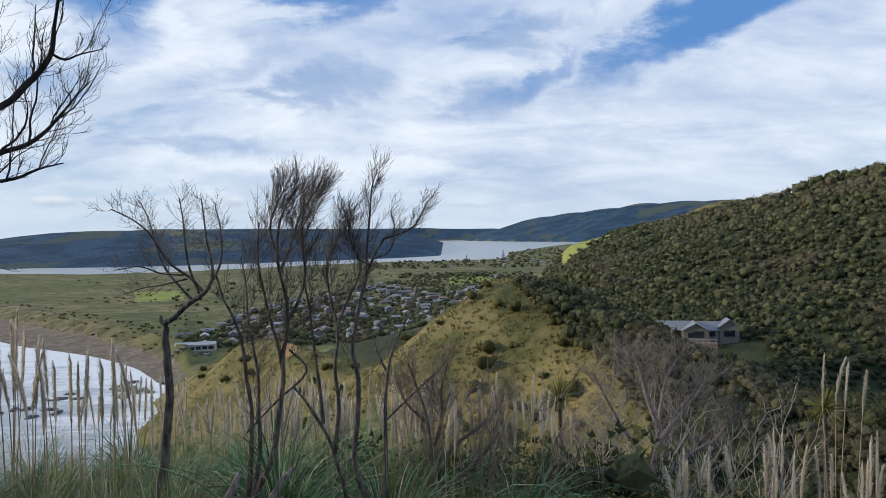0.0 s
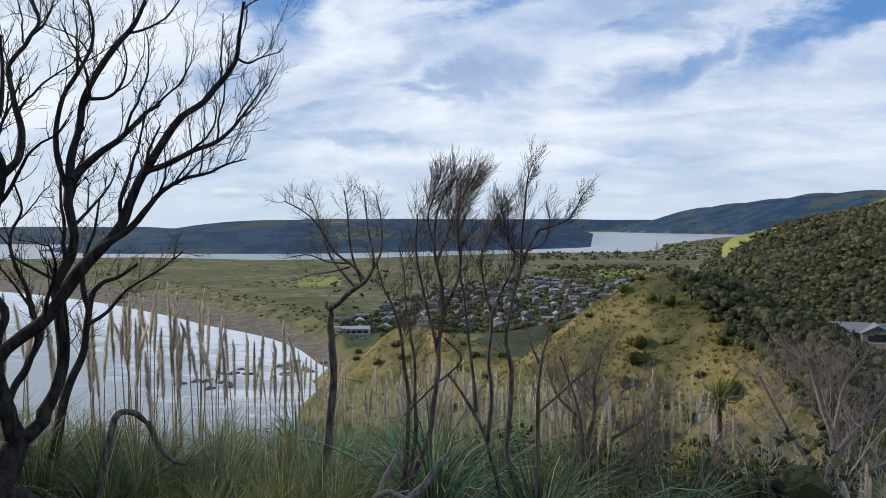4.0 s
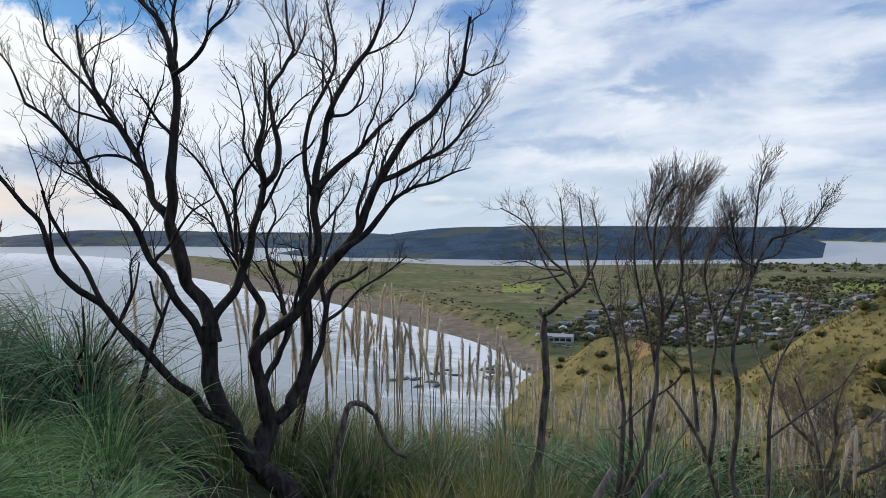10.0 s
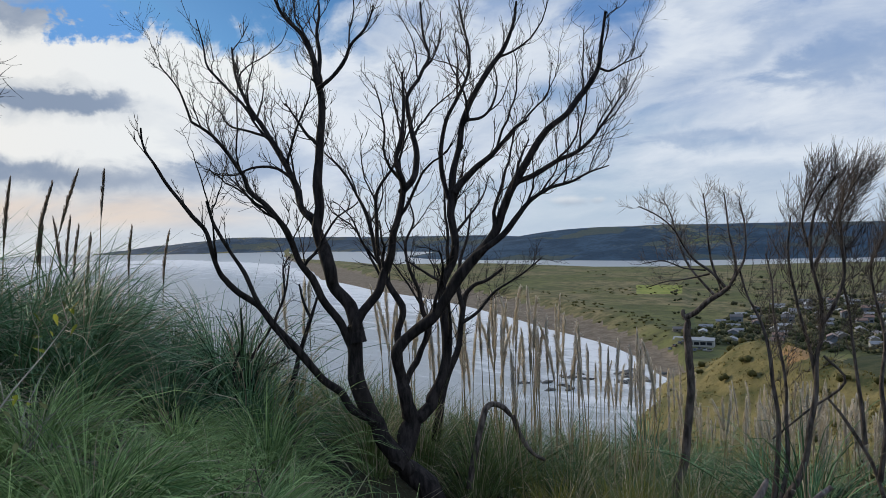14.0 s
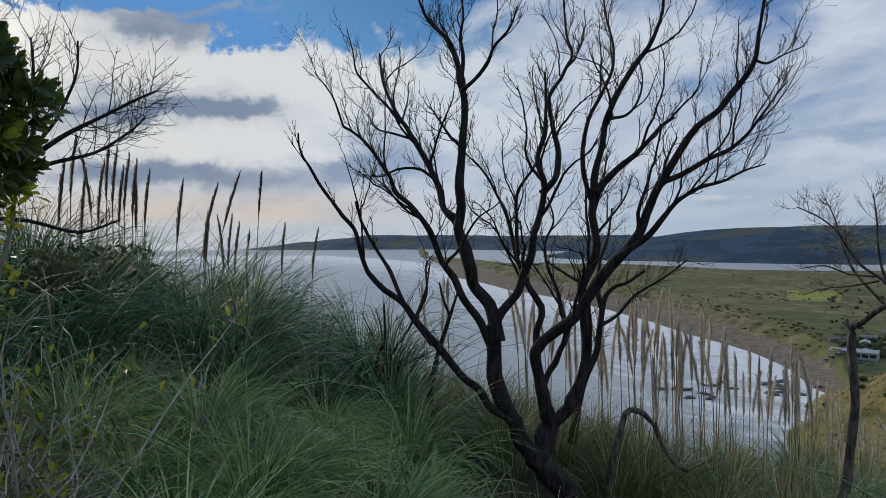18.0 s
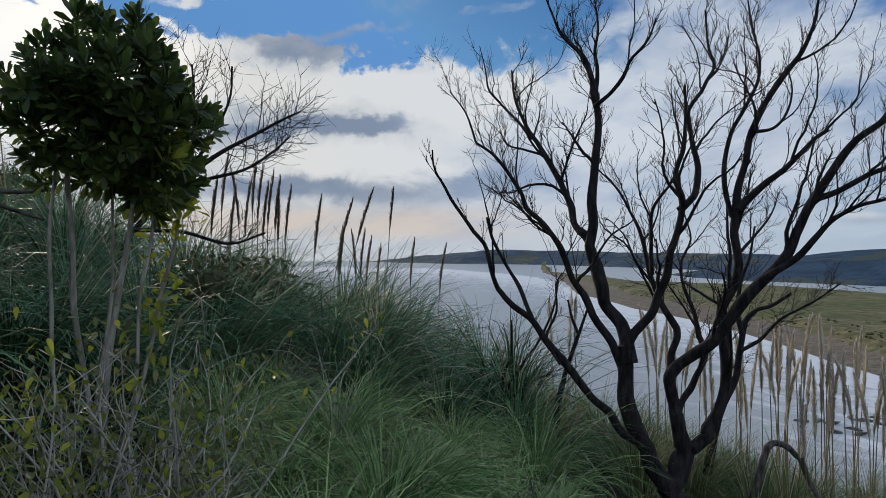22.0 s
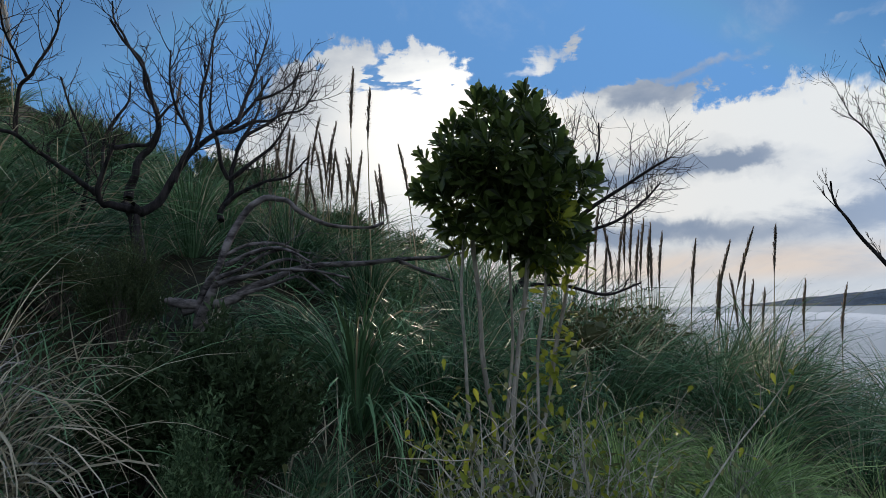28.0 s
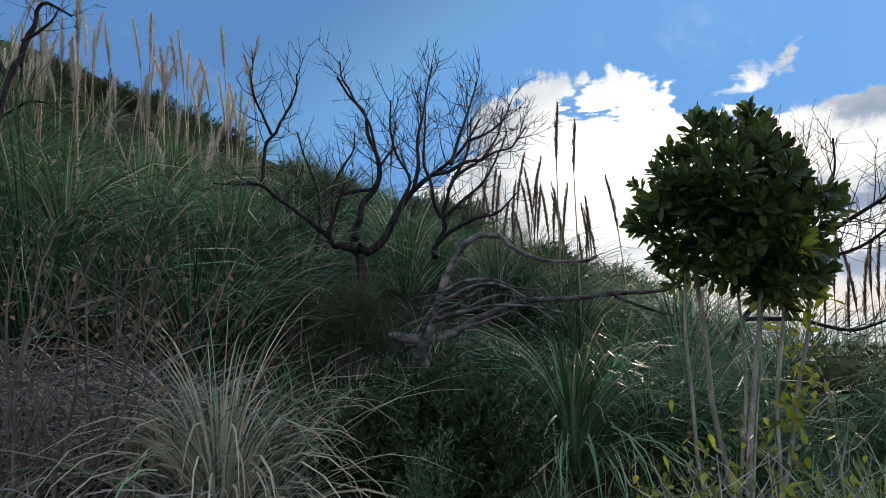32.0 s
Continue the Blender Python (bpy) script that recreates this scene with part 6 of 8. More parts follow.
pampas([(3.1, -14.4, 13.5, 0.01), (3.6, -15.5, 16.5, -0.05), (4.1, -12.4, 15.4, -0.04), (4.2, -14.3, 15.5, -0.04), (4.4, -14.9, 16.3, 0.05), (5.2, -13.5, 17.2, 0.05)], PLUMES, 'pampas grass with straw-coloured plumes on the lower slope', 'pampas below the trees', 312, 0.9)
pampas([(5.4, -14.2, 17.9, -0.02), (5.4, -12.4, 16.2, -0.03), (5.5, -13.4, 13.5, -0.03), (5.5, -13.2, 14.0, -0.05), (7.1, -12.9, 13.1, 0.05), (7.4, -15.8, 16.8, 0.04)], PLUMES, 'pampas grass with straw-coloured plumes on the lower slope', 'pampas below the trees', 318, 0.9)
pampas([(7.9, -15.7, 16.1, -0.04), (7.9, -15.5, 16.8, 0.04), (8.5, -13.7, 16.0, -0.06), (8.5, -14.7, 17.0, 0.02), (9.2, -14.3, 15.4, 0.03), (9.3, -15.6, 17.5, 0.03)], PLUMES, 'pampas grass with straw-coloured plumes on the lower slope', 'pampas below the trees', 324, 0.9)
pampas([(9.7, -15.2, 18.0, 0.02), (9.7, -14.2, 16.5, 0.01), (9.9, -15.1, 16.4, 0.01), (10.0, -12.8, 17.3, 0.04), (10.1, -13.1, 14.5, 0.05), (10.6, -12.4, 14.6, -0.05)], PLUMES, 'pampas grass with straw-coloured plumes on the lower slope', 'pampas below the trees', 330, 0.9)
pampas([(10.7, -14.7, 14.0, -0.01), (10.8, -14.8, 15.5, 0.01), (10.8, -13.7, 15.4, 0.01), (10.9, -15.7, 18.0, 0.05), (11.0, -15.0, 15.4, -0.05), (11.0, -15.8, 14.5, 0.05)], PLUMES, 'pampas grass with straw-coloured plumes on the lower slope', 'pampas below the trees', 336, 0.9)
pampas([(11.0, -11.5, 12.6, 0.01), (11.1, -11.8, 14.9, -0.00), (11.2, -14.5, 16.0, 0.04), (11.4, -15.3, 13.1, 0.06), (11.5, -11.2, 16.4, -0.05), (11.7, -11.6, 16.9, 0.02)], PLUMES, 'pampas grass with straw-coloured plumes on the lower slope', 'pampas below the trees', 342, 0.9)
pampas([(11.9, -14.2, 14.4, 0.00), (11.9, -13.2, 14.2, 0.04), (11.9, -11.9, 15.4, -0.02), (12.2, -13.5, 12.7, -0.02), (12.5, -11.4, 14.7, -0.01), (12.6, -12.2, 14.1, -0.06)], PLUMES, 'pampas grass with straw-coloured plumes on the lower slope', 'pampas below the trees', 348, 0.9)
pampas([(12.6, -13.2, 15.3, 0.02), (12.7, -11.8, 16.5, -0.02), (12.7, -14.2, 16.4, 0.01), (13.0, -12.3, 13.2, -0.00), (13.0, -11.4, 16.4, -0.04), (13.2, -13.2, 12.1, 0.04)], PLUMES, 'pampas grass with straw-coloured plumes on the lower slope', 'pampas below the trees', 354, 0.9)
pampas([(13.4, -14.8, 13.1, -0.06), (13.7, -11.1, 13.6, 0.01), (14.3, -11.6, 12.4, -0.04), (14.8, -14.3, 13.5, 0.05), (15.2, -12.4, 15.1, -0.05), (15.2, -14.8, 15.8, 0.06)], PLUMES, 'pampas grass with straw-coloured plumes on the lower slope', 'pampas below the trees', 360, 0.9)
pampas([(16.0, -12.3, 14.7, 0.05), (16.2, -13.8, 14.4, -0.05), (16.6, -11.5, 15.9, -0.02), (17.0, -13.3, 16.5, 0.02), (17.1, -14.7, 12.9, 0.02), (17.7, -13.5, 16.0, 0.02)], PLUMES, 'pampas grass with straw-coloured plumes on the lower slope', 'pampas below the trees', 366, 0.9)
pampas([(17.8, -12.1, 12.1, -0.06), (18.0, -11.8, 13.7, 0.02), (18.0, -14.5, 14.4, 0.05), (18.1, -14.3, 16.0, 0.01), (18.1, -14.2, 14.1, 0.04), (18.4, -14.5, 16.8, -0.05)], PLUMES, 'pampas grass with straw-coloured plumes on the lower slope', 'pampas below the trees', 372, 0.9)
pampas([(18.7, -14.2, 13.8, 0.03), (19.0, -14.3, 16.5, 0.05), (19.5, -14.3, 12.9, -0.04), (20.0, -13.4, 15.4, 0.03), (20.5, -11.4, 15.2, 0.01), (20.9, -10.9, 15.0, -0.00)], PLUMES, 'pampas grass with straw-coloured plumes on the lower slope', 'pampas below the trees', 378, 0.9)
pampas([(-31.9, -15.0, 8.8, 0.05), (-31.6, -16.5, 10.0, -0.04), (-31.5, -15.1, 9.0, 0.05), (-31.2, -16.6, 9.5, 0.03), (-31.0, -10.0, 11.0, 0.05), (-30.7, -16.9, 8.6, -0.03)], PLUMES, 'pampas grass with cream plumes above the dark gully', 'pampas above the gully', 400, 0.8)
pampas([(-29.9, -9.7, 11.0, 0.04), (-29.9, -17.5, 9.2, -0.05), (-29.2, -9.4, 11.0, 0.00), (-29.0, -15.9, 9.0, 0.02), (-28.3, -16.5, 9.0, 0.02), (-28.2, -10.0, 11.0, -0.05)], PLUMES, 'pampas grass with cream plumes above the dark gully', 'pampas above the gully', 406, 0.8)
pampas([(-26.9, -16.5, 9.0, -0.01), (-26.5, -18.1, 9.4, -0.01), (-26.3, -17.4, 9.1, -0.04), (-25.6, -16.0, 9.4, -0.03), (-25.5, -15.3, 8.8, 0.03), (-25.2, -15.9, 8.6, -0.02)], PLUMES, 'pampas grass with cream plumes above the dark gully', 'pampas above the gully', 412, 0.8)
pampas([(-25.2, -17.5, 8.5, 0.03), (-24.6, -15.9, 8.7, -0.00), (-22.4, -16.2, 9.2, 0.03), (-20.8, -17.9, 9.1, 0.03), (-20.6, -17.8, 9.3, 0.01), (-20.0, -16.4, 9.3, -0.00)], PLUMES, 'pampas grass with cream plumes above the dark gully', 'pampas above the gully', 418, 0.8)
pampas([(-19.0, -18.1, 9.1, 0.03), (-18.8, -17.3, 9.0, -0.02), (-18.6, -18.1, 9.7, 0.04), (-18.1, -18.3, 9.3, 0.01), (-18.0, -18.3, 9.2, -0.04)], PLUMES, 'pampas grass with cream plumes above the dark gully', 'pampas above the gully', 424, 0.8)


# ---- leafy shrub ----
karo = BareTree('leafy_shrub', (-3.72, 0.07, EYE + -1.15), 88.9, SHRUB_BARK, 'leggy shrub with a dense round head of dark glossy leaves', seed=41)
karo.limb([(-0.00, 0.00, 0.00), (-0.00, 0.22, 0.00), (-0.05, 0.54, 0.01), (-0.09, 0.81, 0.02), (-0.11, 1.09, 0.03), (-0.12, 1.31, 0.03), (-0.13, 1.48, 0.04), (-0.12, 1.65, 0.05)], 0.0158, 0.0107, 0, name='stem')
karo.limb([(-0.00, 0.00, -0.00), (0.01, 0.28, -0.00), (0.03, 0.60, -0.01), (0.06, 0.89, -0.02), (0.09, 1.14, -0.03), (0.12, 1.35, -0.03), (0.14, 1.52, -0.04), (0.13, 1.68, -0.05)], 0.0158, 0.0107, 0, name='stem')
karo.limb([(0.01, -0.00, 0.00), (0.08, 0.27, 0.00), (0.17, 0.59, 0.01), (0.23, 0.86, 0.02), (0.27, 1.05, 0.03), (0.32, 1.24, 0.03), (0.34, 1.43, 0.04), (0.34, 1.63, 0.05)], 0.0140, 0.0089, 0, name='stem')
karo.limb([(-0.01, 0.00, 0.00), (-0.03, 0.32, 0.02), (0.01, 0.69, 0.05), (0.05, 1.02, 0.08), (0.05, 1.36, 0.11), (0.05, 1.60, 0.15)], 0.0095, 0.0071, 0, name='stem')
karo.limb([(0.02, 0.00, -0.02), (0.10, 0.30, -0.06), (0.14, 0.62, -0.08), (0.15, 0.95, -0.08), (0.20, 1.25, -0.06), (0.22, 1.55, -0.04)], 0.0109, 0.0072, 0, name='stem')
karo.limb([(-0.02, 0.00, -0.03), (-0.10, 0.25, -0.06), (-0.17, 0.55, -0.07), (-0.19, 0.90, -0.05), (-0.20, 1.25, -0.02), (-0.17, 1.60, 0.00)], 0.0101, 0.0068, 0, name='stem')
ROSETTES = [rosette_mesh(70 + k, KARO_LEAF) for k in range(4)]
GREEN_ROSETTES = [rosette_mesh(80 + k, YOUNG_LEAF) for k in range(2)]
rng = np.random.default_rng(42)
for k in range(300):
    v = rng.normal(0, 1, 3)
    v /= np.linalg.norm(v)
    r = 0.35 + 0.65 * rng.random() ** 0.5
    lump = 1 + 0.10 * math.sin(5 * v[0] + 1) + 0.08 * math.sin(7 * v[2])
    p = np.array((0.06, 0.0, 1.78)) + v * r * lump * np.array((0.46, 0.42, 0.445)) + np.array((0.06 * -v[2], 0, 0))
    aim = Vector(v * 0.8 + np.array((0, 0, 0.55)) + rng.normal(0, 0.25, 3)).to_track_quat("Z", "Y").to_matrix().to_4x4()
    low_right = v[2] < -0.35 and v[0] > 0.1
    part("rosette", (GREEN_ROSETTES if low_right and rng.random() < 0.22 else ROSETTES)[k % 2 if low_right else k % 4], karo.root, m=Matrix.Translation(p) @ aim @ Matrix.Scale(0.75 + 0.35 * rng.random(), 4))
sprigs = Shape()
for k in range(150):
    t = rng.random() ** 0.6
    p = np.array((0.17 + 0.17 * t, 0.03, 0.55 + 0.95 * t)) + rng.normal(0, 0.045, 3)
    leaf_add(sprigs, p, rng.normal(0, 1, 3) + np.array((0, 0, 0.3)), 0.05 + 0.035 * rng.random(), 0.032, rng)
tagged(part("young_foliage", sprigs.mesh("young_foliage", YOUNG_LEAF), karo.root), "bright yellow-green young leaves", kind="stuff")
karo.finish()


# a weedy undershrub of many thin stems at its foot
def weedy_shrub(az, d, stems, tall, spread, mats, label, seed, leaf=0.042, leaves=11, name="weedy_shrub", category="shrub"):
    rng = np.random.default_rng(seed)
    x, y = spot(az, d)
    root = thing(name, (x, y, ground_at(x, y)), label, category, az)
    foliage, twigs = Shape(), Shape()
    for k in range(stems):
        a = rng.random() * 6.28
        r = spread * 0.25 * rng.random()
        lean = rng.normal(0, 0.22, 2) + 0.25 * np.array((math.cos(a), math.sin(a)))
        p = wander((r * math.cos(a), r * math.sin(a), -0.03), (lean[0] * spread, lean[1] * spread, 1), tall * (0.45 + 0.6 * rng.random()), 7, 0.17, 0.04, rng)
        s = Shape()
        r0 = 0.0045 + 0.006 * rng.random()
        s.tube(p, np.linspace(r0, 0.0018, len(p)), 5)
        sprout(twigs, p, 0.004, rng, 6, tall * 0.3, 0, 0.1, 0.9, 0.15, 0.3)
        part("stem", s.mesh("stem", mats[0]), root)
        for _ in range(leaves):
            i = int(rng.integers(2, len(p)))
            leaf_add(foliage, p[i] + rng.normal(0, 0.065, 3), rng.normal(0, 1, 3) + np.array((0, 0, 0.4)), leaf * (0.6 + 0.9 * rng.random()), leaf * 0.5, rng, int(rng.random() < 0.45))
    tagged(part("twig", twigs.mesh("twig", mats[0]), root), kind="stuff")
    if foliage.count:
        tagged(part("foliage", foliage.mesh("foliage", mats[1:]), root), kind="stuff")
    return root


WEED_STEM = bark("pale_weed_stem", (0.34, 0.32, 0.28), (0.60, 0.57, 0.50))
GREY_LEAF = leafy("greyish_small_leaf", (0.08, 0.10, 0.045), (0.24, 0.27, 0.13), 0.6, 0.25)
weedy_shrub(88.3, 2.85, 34, 1.2, 1.5, (WEED_STEM, GREY_LEAF, YOUNG_LEAF), "thicket of thin pale stems with small yellow-green leaves", 43, 0.042, 46)
weedy_shrub(92.0, 2.9, 6, 0.8, 1.4, (WEED_STEM, GREY_LEAF, YOUNG_LEAF), "straggling thin stems with sparse small leaves", 44, 0.034, 36)
weedy_shrub(83.0, 3.0, 6, 0.65, 1.4, (WEED_STEM, GREY_LEAF, GREY_LEAF), "low twiggy weeds with small greyish leaves", 45)


# ---- grass of the near slope ----
def scatter(count, az_range, d_range, gap, seed, taken):
    """Random spots, not closer than gap (which grows with the distance)."""
    rng = np.random.default_rng(seed)
    found, tries = [], 0
    while len(found) < count and tries < count * 40:
        tries += 1
        d = math.sqrt(d_range[0] ** 2 + (d_range[1] ** 2 - d_range[0] ** 2) * rng.random())
        az = az_range[0] + (az_range[1] - az_range[0]) * rng.random()
        x, y = spot(az, d)
        if all((x - a) ** 2 + (y - b) ** 2 > (gap * (0.7 + d / 14)) ** 2 for a, b in taken):
            taken.append((x, y))
            found.append((az, d))
    return found


rng = np.random.default_rng(90)
taken = [spot(88.0, 3.4), spot(106, 2.75), spot(125, 2.85), spot(41, 5.2), spot(42, 4.7), spot(43, 4.2), spot(41, 3.7), spot(44.5, 4.5), spot(112, 3.7), spot(117, 4.0), spot(46, 4.9), spot(47, 4.3), spot(45, 3.8), spot(43, 3.3), spot(103, 4.6), spot(106, 5.0), spot(110, 5.0), spot(114, 5.2), spot(110, 4.4)]
G_SOFT, G_BIG, G_DRY = "soft grass mounds", "green pampas tussocks", "dry tussocks"
tussock(DRY_TUFT, 125.3, 2.85, 0.98, "pale straw-coloured tussock with long arching dry blades", G_DRY, rng)
tussock(DRY_TUFT, 130.5, 3.1, 0.55, "pale straw-coloured tussock with long arching dry blades", G_DRY, rng)
for az, d in ((28.5, 5.1), (31, 5.3), (26, 5.6), (33.5, 4.9)):
    tussock(SEDGE_TUFT, az, d, 0.9, "yellow-green upright sedge tussock", "sedge tussocks", rng)
for az, d, size in ((126.5, 3.9, 0.75), (131, 4.3, 0.8), (123.5, 4.5, 0.7)):
    tussock(BIG_TUFT, az, d, size, "large dark green pampas tussock with long arching blades", G_BIG, rng)
for az, d in scatter(40, (19, 50), (6.0, 8.4), 0.42, 101, taken):
    tussock(REED_TUFT, az, d, 0.8 + 0.25 * rng.random(), "rank green grass with withered blades on the brow", "brow grass", rng)
for az, d, size in ((74.0, 4.1, 0.85), (70.5, 4.6, 0.7), (76.5, 4.7, 0.75), (64.5, 3.4, 0.42), (84.5, 3.5, 0.55)):
    tussock(DEAD_TUFT, az, d, size, "heap of grey withered pampas leaves", "withered tussocks", rng)
for az, d, size in ((95.8, 3.9, 1.12), (90.0, 4.4, 0.9), (100.5, 4.4, 0.7), (84.0, 4.2, 0.8), (127.5, 4.9, 1.1), (134.0, 4.6, 1.1)):
    tussock(DROOP_TUFT, *late(az, d), size, "dark green pampas tussock with drooping strap blades", G_BIG, rng)
for az, d in scatter(40, (46, 80), (2.7, 5.2), 0.50, 91, taken):
    tussock(SOFT_TUFT, az, d, (0.75 + 0.6 * rng.random()) * (0.7 if az < 48 else 1.0), "soft pale green grass mound with fine drooping blades", G_SOFT, rng)
for az, d in ((136, 4.3), (123.5, 5.0), (129, 5.1), (126.5, 6.2), (119, 5.6), (72, 5.6), (77, 5.9), (68, 6.3), (81, 5.2)):
    tussock(BIG_TUFT, az, d, 0.85 if d < 4 else 1.0, "large dark green pampas tussock with long arching blades", G_BIG, rng)
for az, d in ((97.5, 2.5), (101.0, 2.5), (94.0, 2.6), (104.0, 2.9), (99.0, 2.9), (91.5, 2.5)):
    tussock(BIG_TUFT, *late(az, d), 0.22 + 0.12 * rng.random(), "small green grass tuft on the path's edge", G_SOFT, rng)
for az, d in scatter(44, (56, 90), (5.0, 9.0), 0.55, 92, taken):
    tussock(BIG_TUFT, az, d, 0.85 + 0.4 * rng.random(), "large dark green pampas tussock with long arching blades", G_BIG, rng)
for az, d in [p for p in scatter(84, (90, 140), (4.6, 12.5), 0.62, 93, taken) if p[1] > 5.9 or not 97 < p[0] < 121]:
    tussock(BIG_TUFT, az, d, (0.7 + 0.4 * rng.random()) * (0.62 if 102 < az < 122 and d < 6.5 else 0.55 if az > 116 and d > 6 else 1.0), "large green pampas tussock on the slope", G_BIG, rng)
for az, d in scatter(62, (20, 57), (5.5, 10.5), 0.6, 94, taken):
    pick = rng.random()
    if pick < 0.45:
        tussock(BIG_TUFT, az, d, 0.55 + 0.25 * rng.random(), "green pampas tussock on the brow", G_BIG, rng)
    elif pick < 0.75:
        tussock(SEDGE_TUFT, az, d, 0.8 + 0.4 * rng.random(), "yellow-green upright sedge tussock", "sedge tussocks", rng)
    elif az > 44:
        tussock(SOFT_TUFT, az, d, 1.0 + 0.5 * rng.random(), "soft pale green grass mound with fine drooping blades", G_SOFT, rng)
for az, d in scatter(58, (-6, 25), (7.2, 13), 0.62, 95, taken):
    pick = rng.random()
    tussock(BIG_TUFT if pick < 0.35 else REED_TUFT if pick < 0.8 else SEDGE_TUFT, az, d, 1.15 + 0.45 * rng.random(), "green tussock among bare stems", "tussocks under the trees", rng)
for az, d in scatter(70, (-40, 26), (13, 34), 0.75, 96, taken):
    tussock(FAR_TUFT, az, d, 0.8 + 0.5 * rng.random(), "mixed green and straw pampas tussock on the lower slope", "lower slope tussocks", rng)
for az, d in scatter(40, (90, 140), (12.5, 24), 0.7, 97, taken):
    tussock(FAR_TUFT, az, d, 0.55 + 0.3 * rng.random(), "green pampas tussock high on the slope", "upper slope tussocks", rng)


def carpet():
    """Short grass and litter between the tussocks."""
    rng = np.random.default_rng(98)
    s = Shape()
    for k in range(9500):
        az, d = (-38 + 180 * rng.random(), 1.6 + 12 * rng.random() ** 1.3) if k < 5000 else (50 + 80 * rng.random(), 1.9 + 3.2 * rng.random())
        x, y = spot(az, d)
        s_mat = int(rng.random() < 0.22)
        blade_strip(s, (x, y, 0), rng.random() * 6.28, 0.16 + 0.28 * rng.random(), 0.007, 0.3 + 0.7 * rng.random(), 0.3 + 1.1 * rng.random(), rng, 3, s_mat)
    data = s.mesh("grass_carpet", [PAMPAS, STRAW])
    co = np.concatenate(s.verts)
    base = np.repeat(np.array([v[0, :2] for v in s.verts]), [len(v) for v in s.verts], axis=0)
    co[:, 2] += land(base[:, 0], base[:, 1])[0] - 0.01
    data.vertices.foreach_set("co", co.astype(np.float32).ravel())
    return tagged(new("grass_carpet", data), "short green and withered grass between tussocks", "grass", kind="stuff")


carpet()


# heath bushes: dense feathery shoots set with short needles
def heath_mesh(seed, mat, shoots=560, tall=0.8, wide=0.36, needles=62, coarse=0.62):
    rng = np.random.default_rng(seed)
    leaves, stems = Shape(), Shape()
    for k in range(shoots):
        a, e = rng.random() * 6.28, math.asin(rng.random() ** 0.8)
        lump = 1 + 0.20 * math.sin(3 * a + seed) + 0.16 * math.sin(6 * e + 4 * a)
        out = np.array((math.cos(a) * math.cos(e), math.sin(a) * math.cos(e), math.sin(e)))
        tip = out * np.array((wide, wide, tall * 0.62)) * lump * (0.80 + 0.25 * rng.random()) + np.array((0, 0, tall * 0.36))
        foot = tip * np.array((0.45, 0.45, 0.62))
        head = (tip - foot) / np.linalg.norm(tip - foot) + np.array((0, 0, 0.45))
        p = wander(foot, head, np.linalg.norm(tip - foot), 5, 0.12, 0.05, rng)
        if k % 6 == 0:
            stems.tube(np.vstack([(0, 0, -0.02), foot * 0.5, p[0], p[2]]), (0.006, 0.005, 0.003, 0.002), 4)
        for m in range(needles):
            t = 0.1 + 0.9 * (m + rng.random()) / needles
            i = min(int(t * 5), 4)
            q = p[i] + (p[i + 1] - p[i]) * (t * 5 - i)
            w = rng.normal(0, 1, 3) + head * 0.9
            w /= np.linalg.norm(w)
            side = np.cross(w, rng.normal(0, 1, 3)) * 0.0036 * coarse
            leaves.add([q - side, q + side, q + w * (0.022 + 0.022 * rng.random()) * coarse], [(0, 1, 2)])
    return leaves.mesh("foliage", mat), stems.mesh("stem", TWIG_GREY)


def heath(seed, mat, az, d, size, label, **shape):
    x, y = spot(az, d)
    root = thing("heath_bush", (x, y, ground_at(x, y) - 0.03), label, "bush", 37.0 * seed, "heath bushes")
    root.scale = (size,) * 3
    leaves, stems = heath_mesh(seed, mat, **shape)
    part("foliage", leaves, root)
    tagged(part("stem", stems, root), kind="stuff")


heath(110, HEATH, *late(106.8, 2.5), 0.79, "dense dark green heath bush with fine needle leaves", wide=0.50, coarse=1.25, shoots=700, needles=48)
heath(111, HEATH, *late(111.8, 2.6), 0.56, "dense dark green heath bush with fine needle leaves", wide=0.45, coarse=1.4, shoots=420, needles=48)
heath(112, PALE_HEATH, *late(107.9, 2.04), 0.64, "small bush with a rounded head of pale green leaves", shoots=240, tall=0.95, wide=0.24, needles=34, coarse=0.9)
heath(113, OLIVE_HEATH, *late(113.2, 3.7), 0.62, "upright olive-green feathery heath bush", wide=0.42, tall=0.95)
heath(114, OLIVE_HEATH, *late(117.5, 4.0), 0.50, "upright olive-green feathery heath bush", wide=0.45, tall=0.95, shoots=380)

LOW_SCRUB = [heath_mesh(115 + k, OLIVE_HEATH, 190, 0.75, 0.55, 34, 1.5) for k in range(3)]
rng = np.random.default_rng(119)
for k in range(26):
    az, d = 92 + 44 * rng.random(), 9.5 + 8 * rng.random()
    x, y = spot(az, d)
    root = thing("heath_bush", (x, y, ground_at(x, y) - 0.05), "low fuzzy olive scrub along the brow of the slope", "bush", 360 * rng.random(), "brow scrub")
    root.scale = (1.1 + 0.6 * rng.random(),) * 2 + (0.7 + 0.5 * rng.random(),)
    leaves, stems = LOW_SCRUB[k % 3]
    part("foliage", leaves, root)
    tagged(part("stem", stems, root), kind="stuff")

